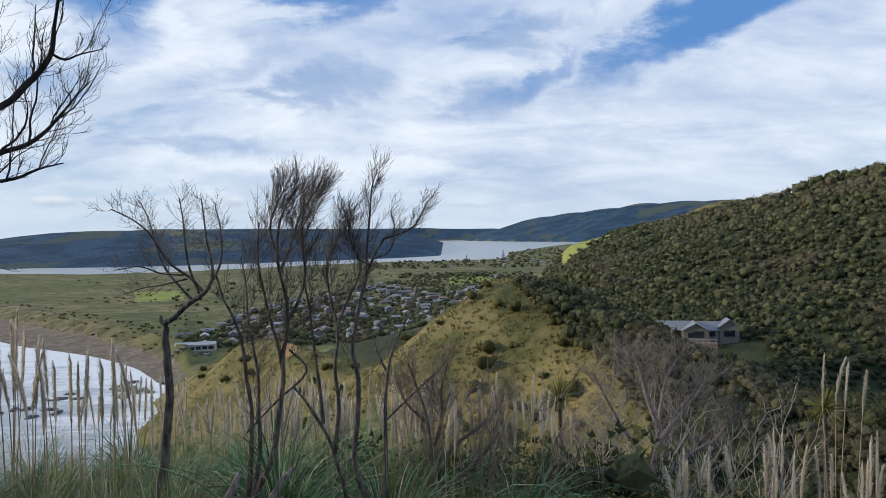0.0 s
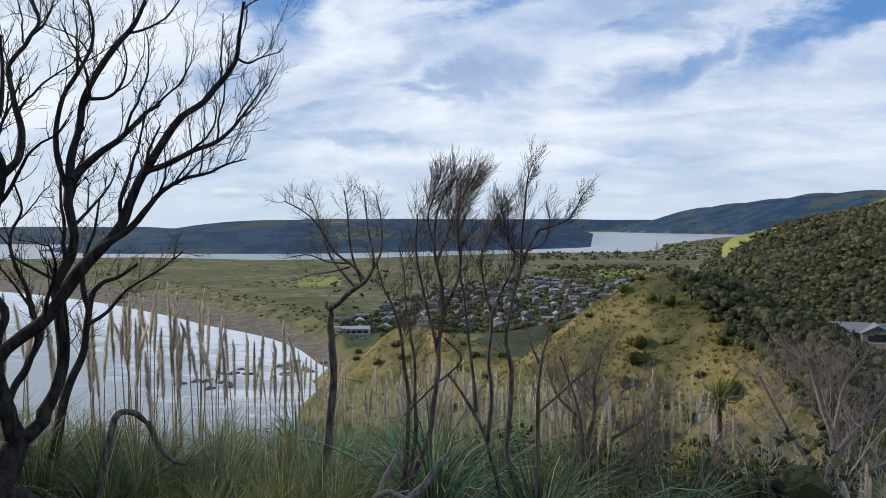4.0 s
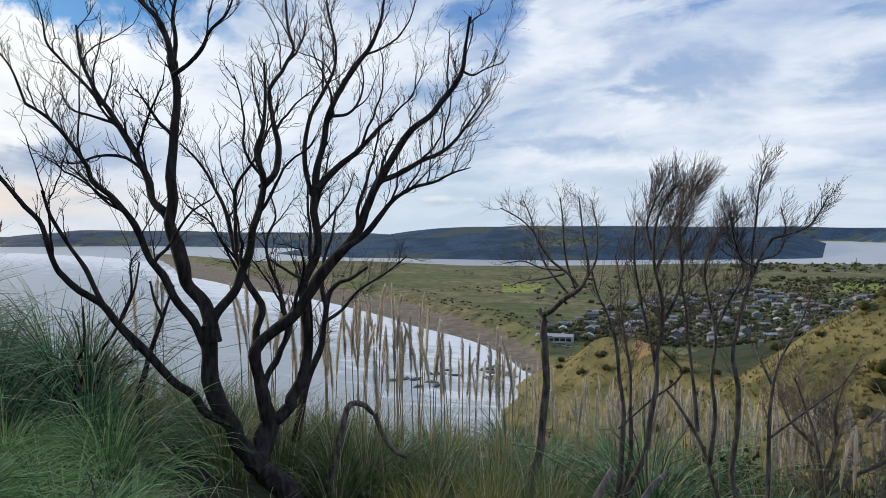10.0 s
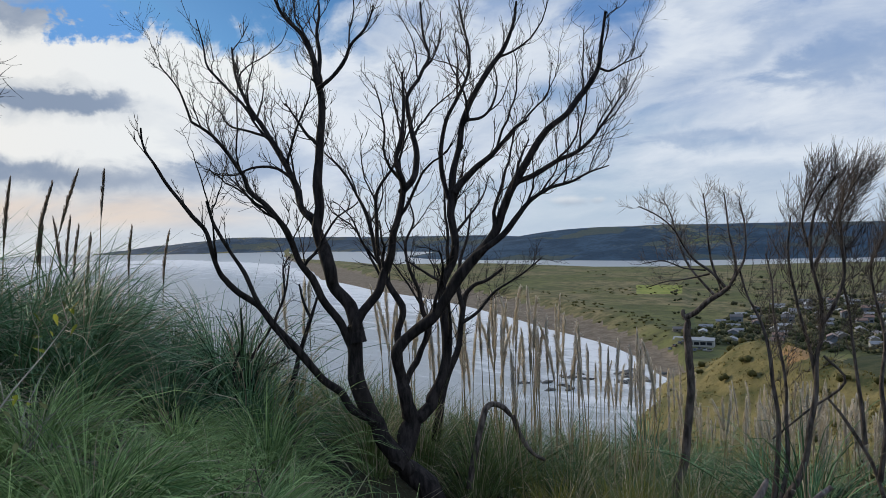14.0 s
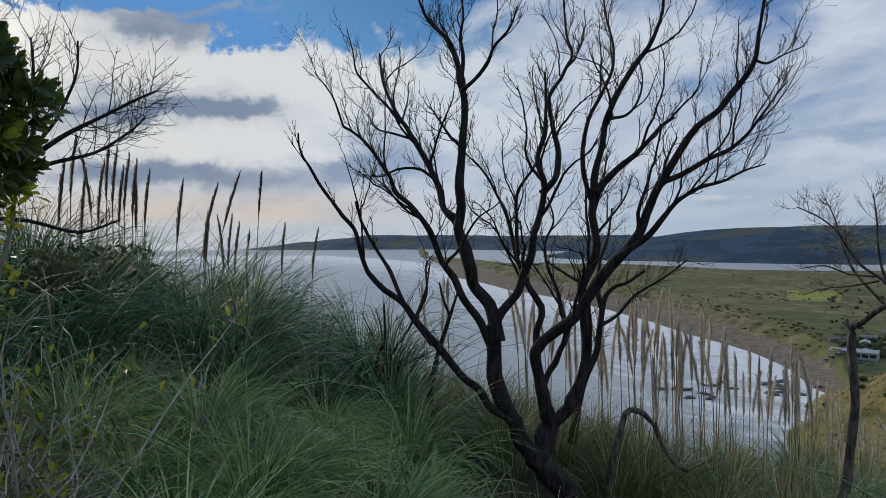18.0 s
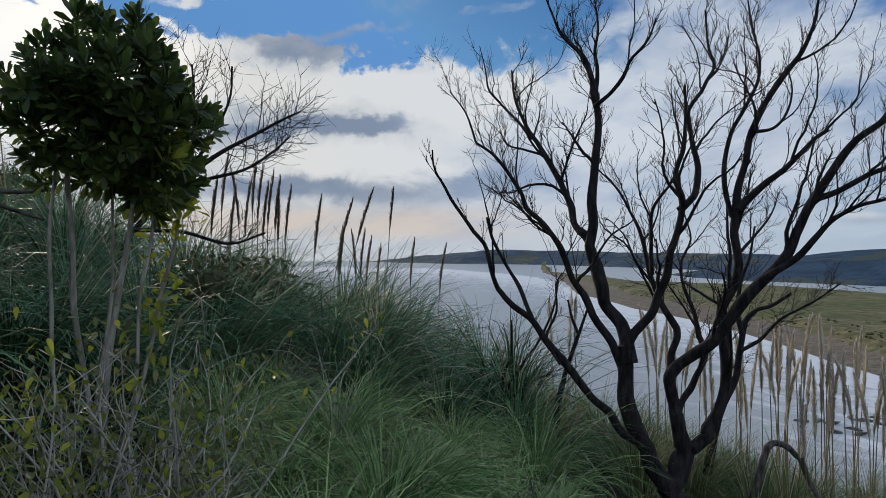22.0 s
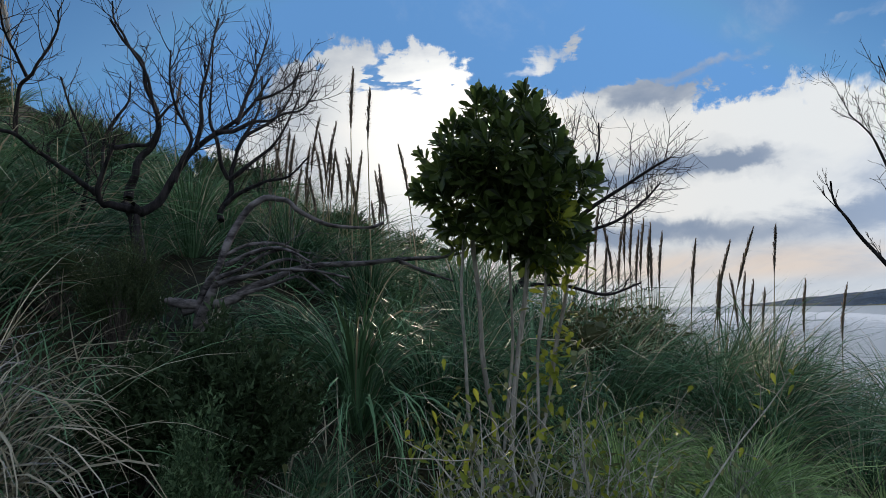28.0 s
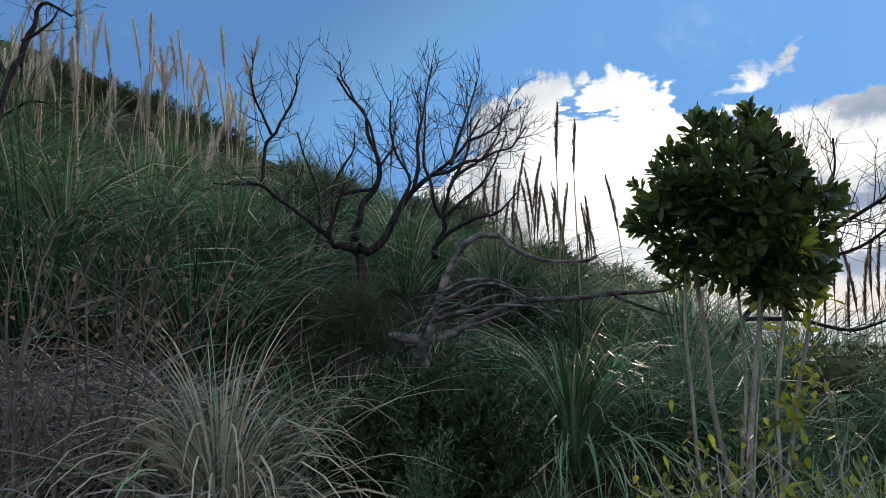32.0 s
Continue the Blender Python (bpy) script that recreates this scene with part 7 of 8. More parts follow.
DRY_LEAF = leafy("withered_leaf", (0.11, 0.075, 0.05), (0.28, 0.21, 0.15), 0.8, 0.25)
weedy_shrub(136.0, 2.8, 22, 0.95, 0.8, (TWIG_GREY, DRY_LEAF, DRY_LEAF), "withered brown weed with curled dead leaves", 46, 0.026, 46, "dead_weed", "weed")
weedy_shrub(129, 3.9, 22, 0.75, 1.2, (TWIG_GREY, DRY_LEAF, DRY_LEAF), "withered brown weed with curled dead leaves", 47, 0.024, 34, "dead_weed", "weed")
weedy_shrub(63.4, 3.6, 24, 0.5, 1.6, (TWIG_GREY, DRY_LEAF, DRY_LEAF), "dark dead twigs and litter among grass", 49, 0.02, 8, "dead_weed", "weed")
weedy_shrub(66.0, 5.3, 18, 0.55, 1.2, (TWIG_GREY, DRY_LEAF, DRY_LEAF), "dark dead twigs and litter among grass", 48, 0.02, 4, "dead_weed", "weed")


def litter():
    """A mat of grey dead leaves at the foot of the dry tussocks."""
    rng = np.random.default_rng(99)
    s = Shape()
    for _ in range(1700):
        az, d = 124 + 16 * rng.random(), 2.2 + 1.4 * rng.random()
        x, y = spot(az, d)
        blade_strip(s, (x, y, 0.02 + 0.16 * rng.random()), rng.random() * 6.28, 0.2 + 0.35 * rng.random(), 0.007, 0.9 + 0.8 * rng.random(), 0.3 + 0.5 * rng.random(), rng, 3)
    data = s.mesh("dead_litter", LITTER)
    co = np.concatenate(s.verts)
    base = np.repeat(np.array([v[0, :2] for v in s.verts]), [len(v) for v in s.verts], axis=0)
    co[:, 2] += land(base[:, 0], base[:, 1])[0]
    data.vertices.foreach_set("co", co.astype(np.float32).ravel())
    return tagged(new("dead_litter", data), "mat of grey withered leaves under the tussocks", "litter", kind="stuff")


litter()


# ---- bushes, woods and the distance ----
def ico():
    """Vertices and faces of a plain icosahedron."""
    f = (1 + 5 ** 0.5) / 2
    v = np.array([(-1, f, 0), (1, f, 0), (-1, -f, 0), (1, -f, 0), (0, -1, f), (0, 1, f), (0, -1, -f), (0, 1, -f), (f, 0, -1), (f, 0, 1), (-f, 0, -1), (-f, 0, 1)], float)
    t = np.array([(0, 11, 5), (0, 5, 1), (0, 1, 7), (0, 7, 10), (0, 10, 11), (1, 5, 9), (5, 11, 4), (11, 10, 2), (10, 7, 6), (7, 1, 8), (3, 9, 4), (3, 4, 2), (3, 2, 6), (3, 6, 8), (3, 8, 9), (4, 9, 5), (2, 4, 11), (6, 2, 10), (8, 6, 7), (9, 8, 1)])
    return v / np.linalg.norm(v[0]), t


def canopy(name, spots, sizes, mat, seed, label, lobes=4, flecks=34, tall=0.8):
    """Many tree crowns in one mesh: rough lobes with leaf sprays that break their outline."""
    rng = np.random.default_rng(seed)
    v0, t0 = ico()
    n = len(spots)
    crown = np.asarray(sizes)
    at_ = np.column_stack([spots, land(spots[:, 0], spots[:, 1])[0]])
    verts, faces, count = [], [], 0
    for k in range(lobes):
        off = rng.normal(0, 1, (n, 3))
        off /= np.linalg.norm(off, axis=1)[:, None]
        off[:, 2] = np.abs(off[:, 2]) * 0.6
        size = crown * (0.42 + 0.3 * rng.random(n)) * (0.85 if lobes < 3 else 1.0)
        centre = at_ + off * crown[:, None] * 0.55 + np.column_stack([np.zeros(n), np.zeros(n), crown * (0.35 + 0.2 * rng.random(n)) * tall])
        warp = 1 + rng.normal(0, 0.17, (n, 12))
        p = centre[:, None, :] + v0[None] * (size[:, None] * warp)[..., None] * np.array((1, 1, tall))
        verts.append(p.reshape(-1, 3))
        faces.append((t0[None] + 12 * np.arange(n)[:, None, None]).reshape(-1, 3) + count)
        count += 12 * n
    w = rng.normal(0, 1, (n, flecks, 3))
    w /= np.linalg.norm(w, axis=2)[..., None]
    w[..., 2] = np.abs(w[..., 2])
    root = at_[:, None, :] + w * crown[:, None, None] * np.array((1.0, 1.0, tall * 1.15)) * (0.75 + 0.3 * rng.random((n, flecks, 1))) + np.array((0, 0, 0.25)) * crown[:, None, None]
    side = rng.normal(0, 0.11, (n, flecks, 3)) * crown[:, None, None]
    side2 = rng.normal(0, 0.13, (n, flecks, 3)) * crown[:, None, None] + np.array((0, 0, 0.08)) * crown[:, None, None]
    verts.append(np.stack([root, root + side, root + side2], 2).reshape(-1, 3))
    faces.append(np.arange(n * flecks * 3).reshape(-1, 3) + count)
    data = mesh_from(name, np.concatenate(verts), np.concatenate(faces), mat, True)
    return tagged(new(name, data), label, "woods", kind="stuff")


def covered(key, count, az_range, d_range, seed, power=1.0):
    """Random spots on one ground cover, denser near by."""
    rng = np.random.default_rng(seed)
    az = az_range[0] + (az_range[1] - az_range[0]) * rng.random(count)
    d = d_range[0] * (d_range[1] / d_range[0]) ** (rng.random(count) ** power)
    x, y = -np.sin(np.radians(az)) * d, np.cos(np.radians(az)) * d
    _, cover = land(x, y)
    keep = cover[key] > 0.5
    return np.column_stack([x, y])[keep], d[keep], rng


def wood_build(n, sh, out):
    rnd = n.add("ShaderNodeNewGeometry").outputs["Random Per Island"]
    p = position(n)
    patch = n.noise(p, 0.03, 4)
    c = n.mix(n.math("POWER", rnd, 1.6), (0.034, 0.047, 0.022), (0.18, 0.18, 0.095))
    c = n.mix(n.math("MULTIPLY", n.ramp(patch, 0.50, 0.66), 0.5), c, (0.18, 0.15, 0.105))
    n.put(sh.inputs["Base Color"], c)
    sh.inputs["Roughness"].default_value = 0.9
    sh.inputs["Specular IOR Level"].default_value = 0.15
    bump(n, sh, n.noise(p, 1.6, 6, 0.75), 1.0, 0.9)


WOODS = material("woodland", wood_build)
GOLDEN = leafy("dry_hill_grass", (0.10, 0.10, 0.036), (0.39, 0.325, 0.135), 0.8, 0.3)
OLIVE = leafy("olive_scrub", (0.05, 0.055, 0.018), (0.13, 0.12, 0.045), 0.8, 0.2)

pts, dist, rng = covered("bush", 14500, (-39, -3), (105, 950), 120, 0.80)
hx, hy = spot(-20.3, 180)
clear_ = np.hypot(pts[:, 0] - hx, pts[:, 1] - hy) > 15
pts, dist = pts[clear_], dist[clear_]
canopy("hill_woods", pts, np.clip(dist * 0.0082, 1.2, 3.8) * (0.5 + 0.45 * rng.random(len(pts)) + 0.6 * rng.random(len(pts)) ** 5), WOODS, 121, "dense dark native scrub covering the hillside", 2, 24, 0.85)
pts, dist, rng = covered("bush", 2600, (-39, -5), (48, 112), 128, 0.9)
canopy("gully_scrub", pts, (0.8 + 0.8 * rng.random(len(pts))), WOODS, 129, "dense dark scrub filling the gully", 2, 30, 0.85)
pts, dist, rng = covered("bush", 2400, (-18, -5), (95, 190), 131, 1.0)
canopy("spur_woods", pts, 1.0 + 1.3 * rng.random(len(pts)), WOODS, 132, "dark scrub over the crest and back of the spur", 2, 26, 0.85)
pts, dist, rng = covered("gold", 2900, (-17, 30), (80, 310), 122, 0.9)
keep = rng.random(len(pts)) < np.where(rough(pts[:, 0], pts[:, 1], 38, 3, 31) > 0.05, 0.12, 0.02) + 0.1 * (np.degrees(np.arctan2(-pts[:, 0], pts[:, 1])) < -2)
canopy("spur_scrub", pts[keep], 0.9 + 1.3 * rng.random(keep.sum()), OLIVE, 123, "olive scrub dotted over the grassy spur", 3, 24)


def tuft_field(name, pts, size, mat, seed, label, per=16):
    """Coarse grass tufts in one mesh, a few leaves each."""
    rng = np.random.default_rng(seed)
    n = len(pts)
    base = np.column_stack([pts, land(pts[:, 0], pts[:, 1])[0] - 0.05])
    a = rng.random((n, per)) * 6.28
    out_ = np.stack([np.cos(a), np.sin(a), np.zeros_like(a)], -1)
    s = size[:, None, None] * (0.6 + 0.8 * rng.random((n, per, 1)))
    up_ = np.array((0, 0, 1.0))
    side = np.stack([-np.sin(a), np.cos(a), np.zeros_like(a)], -1) * s * 0.12
    r = base[:, None, :] + out_ * s * 0.15
    mid = r + out_ * s * 0.25 + up_ * s * 0.6
    tip = r + out_ * s * (0.4 + 0.5 * rng.random((n, per, 1))) + up_ * s * (0.55 + 0.4 * rng.random((n, per, 1)))
    v = np.stack([r - side, r + side, mid + side * 0.8, mid - side * 0.8, tip], 2).reshape(-1, 3)
    i = np.arange(n * per)[:, None] * 5
    quads = (i + np.array([[0, 1, 2, 3]])).tolist()
    tris = (i + np.array([[3, 2, 4]])).tolist()
    return tagged(new(name, mesh_from(name, v, quads + tris, mat)), label, "grass", kind="stuff")


pts, dist, rng = covered("gold", 21000, (-18, 30), (85, 310), 124, 0.9)
tuft_field("spur_grass", pts, 0.28 + 0.55 * rng.random(len(pts)) ** 2, GOLDEN, 125, "coarse golden grass on the sunlit spur", 6)
pts, dist, rng = covered("soil", 2600, (-40, 26), (24, 95), 126)
tuft_field("slope_grass", pts, 0.7 + 0.8 * rng.random(len(pts)), OLIVE, 127, "rank olive grass on the falling slope", 12)


# dense bushes in the gully below the path
def bush_mesh(seed, leaves=2600):
    rng = np.random.default_rng(seed)
    s = Shape()
    lobes = [(rng.normal(0, 0.45, 3) * (1, 1, 0.45) + (0, 0, 0.55), 0.45 + 0.25 * rng.random()) for _ in range(7)]
    for k in range(leaves):
        c, r = lobes[k % 7]
        v = rng.normal(0, 1, 3)
        v /= np.linalg.norm(v)
        p = c + v * r * (0.55 + 0.5 * rng.random())
        w = rng.normal(0, 1, 3) * 0.022
        q = rng.normal(0, 1, 3) * 0.045 + v * 0.03
        s.add([p - w, p + w, p + q + w * 0.3], [(0, 1, 2)])
    v0, t0 = ico()
    for c, r in lobes:
        s.add(v0 * r * 0.5 * (1 + rng.normal(0, 0.1, (12, 1))) + c, t0.tolist())
    return s.mesh("foliage", BUSH_LEAF, False)


BUSHES = [bush_mesh(130 + k) for k in range(4)]
rng = np.random.default_rng(134)


def bush(az, d, size, label="dense rounded dark green scrub bush", flat=1.0):
    x, y = spot(az, d)
    root = thing("scrub_bush", (x, y, ground_at(x, y) - 0.1 * size), label, "bush", rng.random() * 360, "scrub bushes")
    root.scale = (size, size, size * flat)
    part("foliage", BUSHES[int(rng.integers(4))], root)


for az, d, size in ((-3, 10.5, 1.0), (-7, 10, 0.9), (-5, 12.5, 1.3), (-9.5, 11.5, 1.0), (-12, 14, 1.4), (2, 9.6, 0.8), (8, 9.3, 0.8), (-15, 17, 1.5), (-20, 20, 1.7), (-25, 18, 1.4), (-29, 22, 1.8), (-33, 19, 1.6), (-18, 27, 2.0), (-24, 30, 2.2), (-31, 32, 2.4), (-12, 30, 2.0), (-27, 42, 2.8), (-20, 45, 2.6), (-34, 45, 3.0), (-14, 48, 2.6), (-9, 36, 1.8)):
    bush(az, d, size * (1.15 if d < 13 else 0.8 if d < 24 else 0.9))
for k in range(44):
    az, d = -40 + 26 * rng.random(), 40 + 50 * rng.random()
    bush(az, d, 1.6 + 1.6 * rng.random())
for az, d, size in ((79.5, 6.4, 0.62), (82.5, 6.0, 0.62)):
    bush(az, d, size, "dark rounded bush on the slope", 0.9)


# a cabbage tree
def cabbage_tree(az, d, head_el):
    x, y = spot(az, d)
    z = ground_at(x, y)
    tall = EYE + d * math.tan(radians(head_el)) - z
    root = thing("cabbage_tree", (x, y, z), "cabbage tree with a tuft of bright green sword leaves", "tree")
    s = Shape()
    s.tube([(0, 0, -0.2), (0.05, 0, tall * 0.5), (0, 0, tall)], [0.09, 0.075, 0.06], 8)
    part("trunk", s.mesh("trunk", GREY_BARK), root)
    rng = np.random.default_rng(140)
    s = Shape()
    for _ in range(150):
        blade_strip(s, (0, 0, tall), rng.random() * 6.28, 0.55 + 0.3 * rng.random(), 0.045, 0.1 + 2.1 * rng.random(), 0.5 * rng.random(), rng, 3)
    part("crown", s.mesh("crown", LIME_GRASS), root)


cabbage_tree(-9.2, 20, -13.6)
cabbage_tree(-28.5, 26, -13.0)


# ---- buildings ----
def paint(name, colour, rough_=0.6, vary=0.06):
    def build(n, sh, out):
        stain = n.noise(object_space(n), 0.6, 5, 0.6)
        n.put(sh.inputs["Base Color"], n.mix(n.ramp(stain, 0.3, 0.7), tuple(c * (1 - vary * 2) for c in colour), colour))
        sh.inputs["Roughness"].default_value = rough_
    return material(name, build)


WALLS = [paint("weatherboard", c) for c in ((0.34, 0.32, 0.28), (0.46, 0.46, 0.44), (0.22, 0.20, 0.17), (0.17, 0.20, 0.24))]
ROOFS = [paint("sheet_roof", c, 0.45) for c in ((0.20, 0.21, 0.23), (0.25, 0.26, 0.28), (0.13, 0.12, 0.12), (0.26, 0.15, 0.11), (0.38, 0.39, 0.40))]
GLASS_DARK = paint("window_glass", (0.03, 0.035, 0.045), 0.08, 0.0)
DECK = paint("timber_deck", (0.24, 0.19, 0.15), 0.7)


def gable(w, d, h, rise_, mat, over=0.4):
    """A pitched roof of some thickness along x."""
    s = Shape()
    x0, x1 = -w / 2 - over, w / 2 + over
    for side in (-1, 1):
        y0 = side * (d / 2 + over)
        z0 = h - over * rise_ / (d / 2)
        v = [(x0, y0, z0), (x1, y0, z0), (x1, 0, h + rise_), (x0, 0, h + rise_)]
        v += [(x, y, z + 0.18) for x, y, z in v]
        s.add(v, [(0, 1, 2, 3), (4, 7, 6, 5), (0, 4, 5, 1), (1, 5, 6, 2), (3, 7, 4, 0), (2, 6, 7, 3)])
    return s.mesh("roof", mat, False)


def walls(w, d, h, rise_, mat):
    s = Shape()
    v = [(-w / 2, -d / 2, -3.5), (w / 2, -d / 2, -3.5), (w / 2, d / 2, -3.5), (-w / 2, d / 2, -3.5), (-w / 2, -d / 2, h), (w / 2, -d / 2, h), (w / 2, d / 2, h), (-w / 2, d / 2, h), (-w / 2, 0, h + rise_), (w / 2, 0, h + rise_)]
    s.add(v, [(0, 1, 5, 4), (1, 2, 6, 9, 5), (2, 3, 7, 6), (3, 0, 4, 8, 7)])
    return s.mesh("wall", mat, False)


def pane_mesh(w, h):
    s = Shape()
    s.box(-w / 2, -0.04, 0, w / 2, 0.04, h)
    return s.mesh("window", GLASS_DARK, False)


PANE, WIDE_PANE = pane_mesh(1.4, 1.2), pane_mesh(2.6, 1.6)


def house_seed(k):
    w, d, h, rise_ = 9 + 3 * (k % 3), 7 + k % 2, 2.9 + 2.4 * (k % 4 == 3), 1.5 + 0.4 * (k % 2)
    return dict(wall=walls(w, d, h, rise_, WALLS[k % 4]), roof=gable(w, d, h, rise_, ROOFS[k % 5]), w=w, d=d)


SEEDS = [house_seed(k) for k in range(8)]


def house(x, y, turn, seed, label):
    root = thing("house", (x, y, ground_at(x, y) + 0.3), label, "house", turn, "houses of the township")
    root.scale = (0.64, 0.64, 0.64)
    part("wall", seed["wall"], root)
    part("roof", seed["roof"], root)
    for fx in (-0.28, 0.24):
        for side in (-1, 1):
            part("window", PANE if fx < 0 else WIDE_PANE, root, m=pose(fx * seed["w"], side * seed["d"] / 2, 0.8, 0, 0, 0))


HOUSE_LABELS = ("pale weatherboard house with a grey sheet roof", "white house with a light roof in the township", "brown house with a dark roof in the township", "grey house with a gabled roof in the township")
rng = np.random.default_rng(150)
homes = []
for k in range(3200):
    az, d = -7 + 33 * rng.random(), 400 * (900 / 400) ** rng.random()
    x, y = spot(az, d)
    edge = np.interp(az, TOE[0], TOE[1]) * 1.14 if az > 20 else 0
    if d < edge + 20 or abs(az + 1.9) < 2 and abs(d - 890) < 110 or abs(az - 22.4) < 2.4 and d > 650 or d > 640 + 26 * (12 - az) and az > 2 or az > 19.5 and d > 480:
        continue
    if ground_at(x, y) > SEA + 12 or rough(np.array(x), np.array(y), 140, 2, 20) < -0.25:
        continue
    if all((x - a) ** 2 + (y - b) ** 2 > 15.5 ** 2 for a, b in homes):
        homes.append((x, y))
        house(x, y, 90 * int(rng.integers(2)) + 20 + rng.normal(0, 6), SEEDS[int(rng.integers(8))], HOUSE_LABELS[int(rng.integers(4))])
    if len(homes) >= 230:
        break


def long_shed(az, d, turn):
    x, y = spot(az, d)
    root = thing("club_building", (x, y, ground_at(x, y)), "long white building with a pale roof beside a car park", "building", turn)
    part("wall", walls(20, 8, 3.4, 1.0, WALLS[1]), root)
    part("roof", gable(20, 8, 3.4, 1.0, ROOFS[4]), root)
    for k in range(6):
        part("window", WIDE_PANE, root, m=pose(-8 + 3.2 * k, -4, 1, 0, 0, 0))


long_shed(19.7, 392, 12)


def car(x, y, turn, mat):
    root = thing("car", (x, y, ground_at(x, y)), "parked car by the beach building", "car", turn, "parked cars")
    s = Shape()
    s.box(-2.1, -0.85, 0.3, 2.1, 0.85, 0.85)
    part("body", s.mesh("body", mat, False), root)
    s = Shape()
    s.add([(-1.5, -0.8, 0.85), (1.0, -0.8, 0.85), (1.0, 0.8, 0.85), (-1.5, 0.8, 0.85), (-1.1, -0.65, 1.4), (0.5, -0.65, 1.4), (0.5, 0.65, 1.4), (-1.1, 0.65, 1.4)], [(0, 1, 5, 4), (1, 2, 6, 5), (2, 3, 7, 6), (3, 0, 4, 7), (4, 5, 6, 7)])
    part("cabin", s.mesh("cabin", GLASS_DARK, False), root)


for k in range(9):
    x, y = spot(18.6 + 0.36 * k, 374 + 2 * (k % 3))
    car(x, y, 100 + rng.normal(0, 6), (WALLS + ROOFS)[k % 9])

# town trees and hedges
pts = np.array([spot(-7 + 28.5 * rng.random(), 390 * (1000 / 390) ** rng.random()) for _ in range(3600)])
az_t, d_t = np.degrees(np.arctan2(-pts[:, 0], pts[:, 1])), np.hypot(pts[:, 0], pts[:, 1])
h_t = land(pts[:, 0], pts[:, 1])[0]
keep = (h_t < SEA + 14) & (h_t > SEA + 2.2) & ~((az_t > 20) & (d_t < np.interp(az_t, *TOE) * 1.16)) & ((az_t < 2) | (d_t < 640 + 26 * (12 - az_t)) | (rng.random(3600) < 0.12))
canopy("town_trees", pts[keep], 1.2 + 2.8 * rng.random(keep.sum()) ** 1.3, WOODS, 160, "dark trees and hedges between the houses", 2, 18)
pts = np.array([spot(20 + 31 * rng.random(), 400 * (1500 / 400) ** rng.random()) for _ in range(2400)])
az_t, d_t = np.degrees(np.arctan2(-pts[:, 0], pts[:, 1])), np.hypot(pts[:, 0], pts[:, 1])
keep = (d_t > np.interp(az_t, *TOE) * 1.02) & (d_t < np.interp(az_t, *LAGOON)) & (rough(pts[:, 0], pts[:, 1], 110, 3, 21) + 0.9 * (d_t < np.interp(az_t, *TOE) * 1.25) > 0.62)
canopy("dune_scrub", pts[keep], 0.7 + 1.5 * rng.random(keep.sum()), OLIVE, 161, "low olive scrub over the dunes", 2, 16, 0.5)


# trees along the estuary and between the fields
pts = np.array([spot(-9.5 + 16 * rng.random(), 1120 + 340 * rng.random()) for _ in range(230)] + [spot(-3.6 + 7.5 * rng.random(), 930 + 14 * rng.normal()) for _ in range(60)] + [spot(-9.6 + 4.4 * rng.random(), 1480 + 700 * rng.random()) for _ in range(130)])
h_t = land(pts[:, 0], pts[:, 1])[0]
keep = (h_t < SEA + 14) & (h_t > SEA + 0.8)
canopy("shore_trees", pts[keep], 1.8 + 3.4 * rng.random(keep.sum()) ** 1.4, WOODS, 162, "dark trees along the estuary shore and field edges", 3, 16)
for k in range(26):
    x, y = spot(-9.4 + 11 * rng.random(), 1130 + 420 * rng.random())
    if SEA + 0.8 < ground_at(x, y) < SEA + 12:
        house(x, y, 180 * rng.random(), SEEDS[int(rng.integers(8))], HOUSE_LABELS[int(rng.integers(4))])


# the house on the hillside
def hill_house(az, d):
    x, y = spot(az, d)
    root = thing("hillside_house", (x, y, ground_at(x, y) + 1.8), "large grey hillside house with gabled wings and tall windows", "house", az + 8)
    for wx, wy, w, dd, h, turn in ((-5.5, 1.0, 8.5, 6.0, 2.6, 0), (-1.2, -1.5, 5.6, 6.0, 2.7, 90), (3.6, 1.5, 7, 5.4, 2.5, 0), (7.2, 0.5, 4.0, 4.6, 3.4, 90)):
        m = pose(wx, wy, 0, 0, 0, turn)
        part("wall", walls(w, dd, h, 1.7, WALLS[2]), root, m=m)
        part("roof", gable(w, dd, h, 1.7, ROOFS[0]), root, m=m)
    for wx, wy, kind in ((-8, -2.04, PANE), (-6, -2.04, WIDE_PANE), (-2.4, -4.34, PANE), (-0.6, -4.34, WIDE_PANE), (3.2, -1.24, PANE), (7.2, -1.54, WIDE_PANE)):
        part("window", kind, root, m=pose(wx, wy, 0.9, 0, 0, 0))
    s = Shape()
    s.box(-9.5, -6.8, -4.0, 3.5, -4.4, -0.15)
    part("deck", s.mesh("deck", DECK, False), root)
    for k in range(9):
        s = Shape()
        s.box(-9.3 + 1.55 * k, -6.75, -0.15, -9.2 + 1.55 * k, -6.65, 0.85)
        part("post", s.mesh("post", WALLS[1], False), root)
    s = Shape()
    s.box(-9.4, -6.76, 0.85, 3.4, -6.64, 0.95)
    part("rail", s.mesh("rail", WALLS[1], False), root)


hill_house(-19.9, 190)


# reef rocks by the shore
def rock_build(n, sh, out):
    c = n.noise(position(n), 0.8, 5, 0.65)
    n.put(sh.inputs["Base Color"], n.mix(n.ramp(c, 0.3, 0.7), (0.03, 0.03, 0.03), (0.10, 0.095, 0.085)))
    sh.inputs["Roughness"].default_value = 0.6
    bump(n, sh, c, 0.9, 0.3)


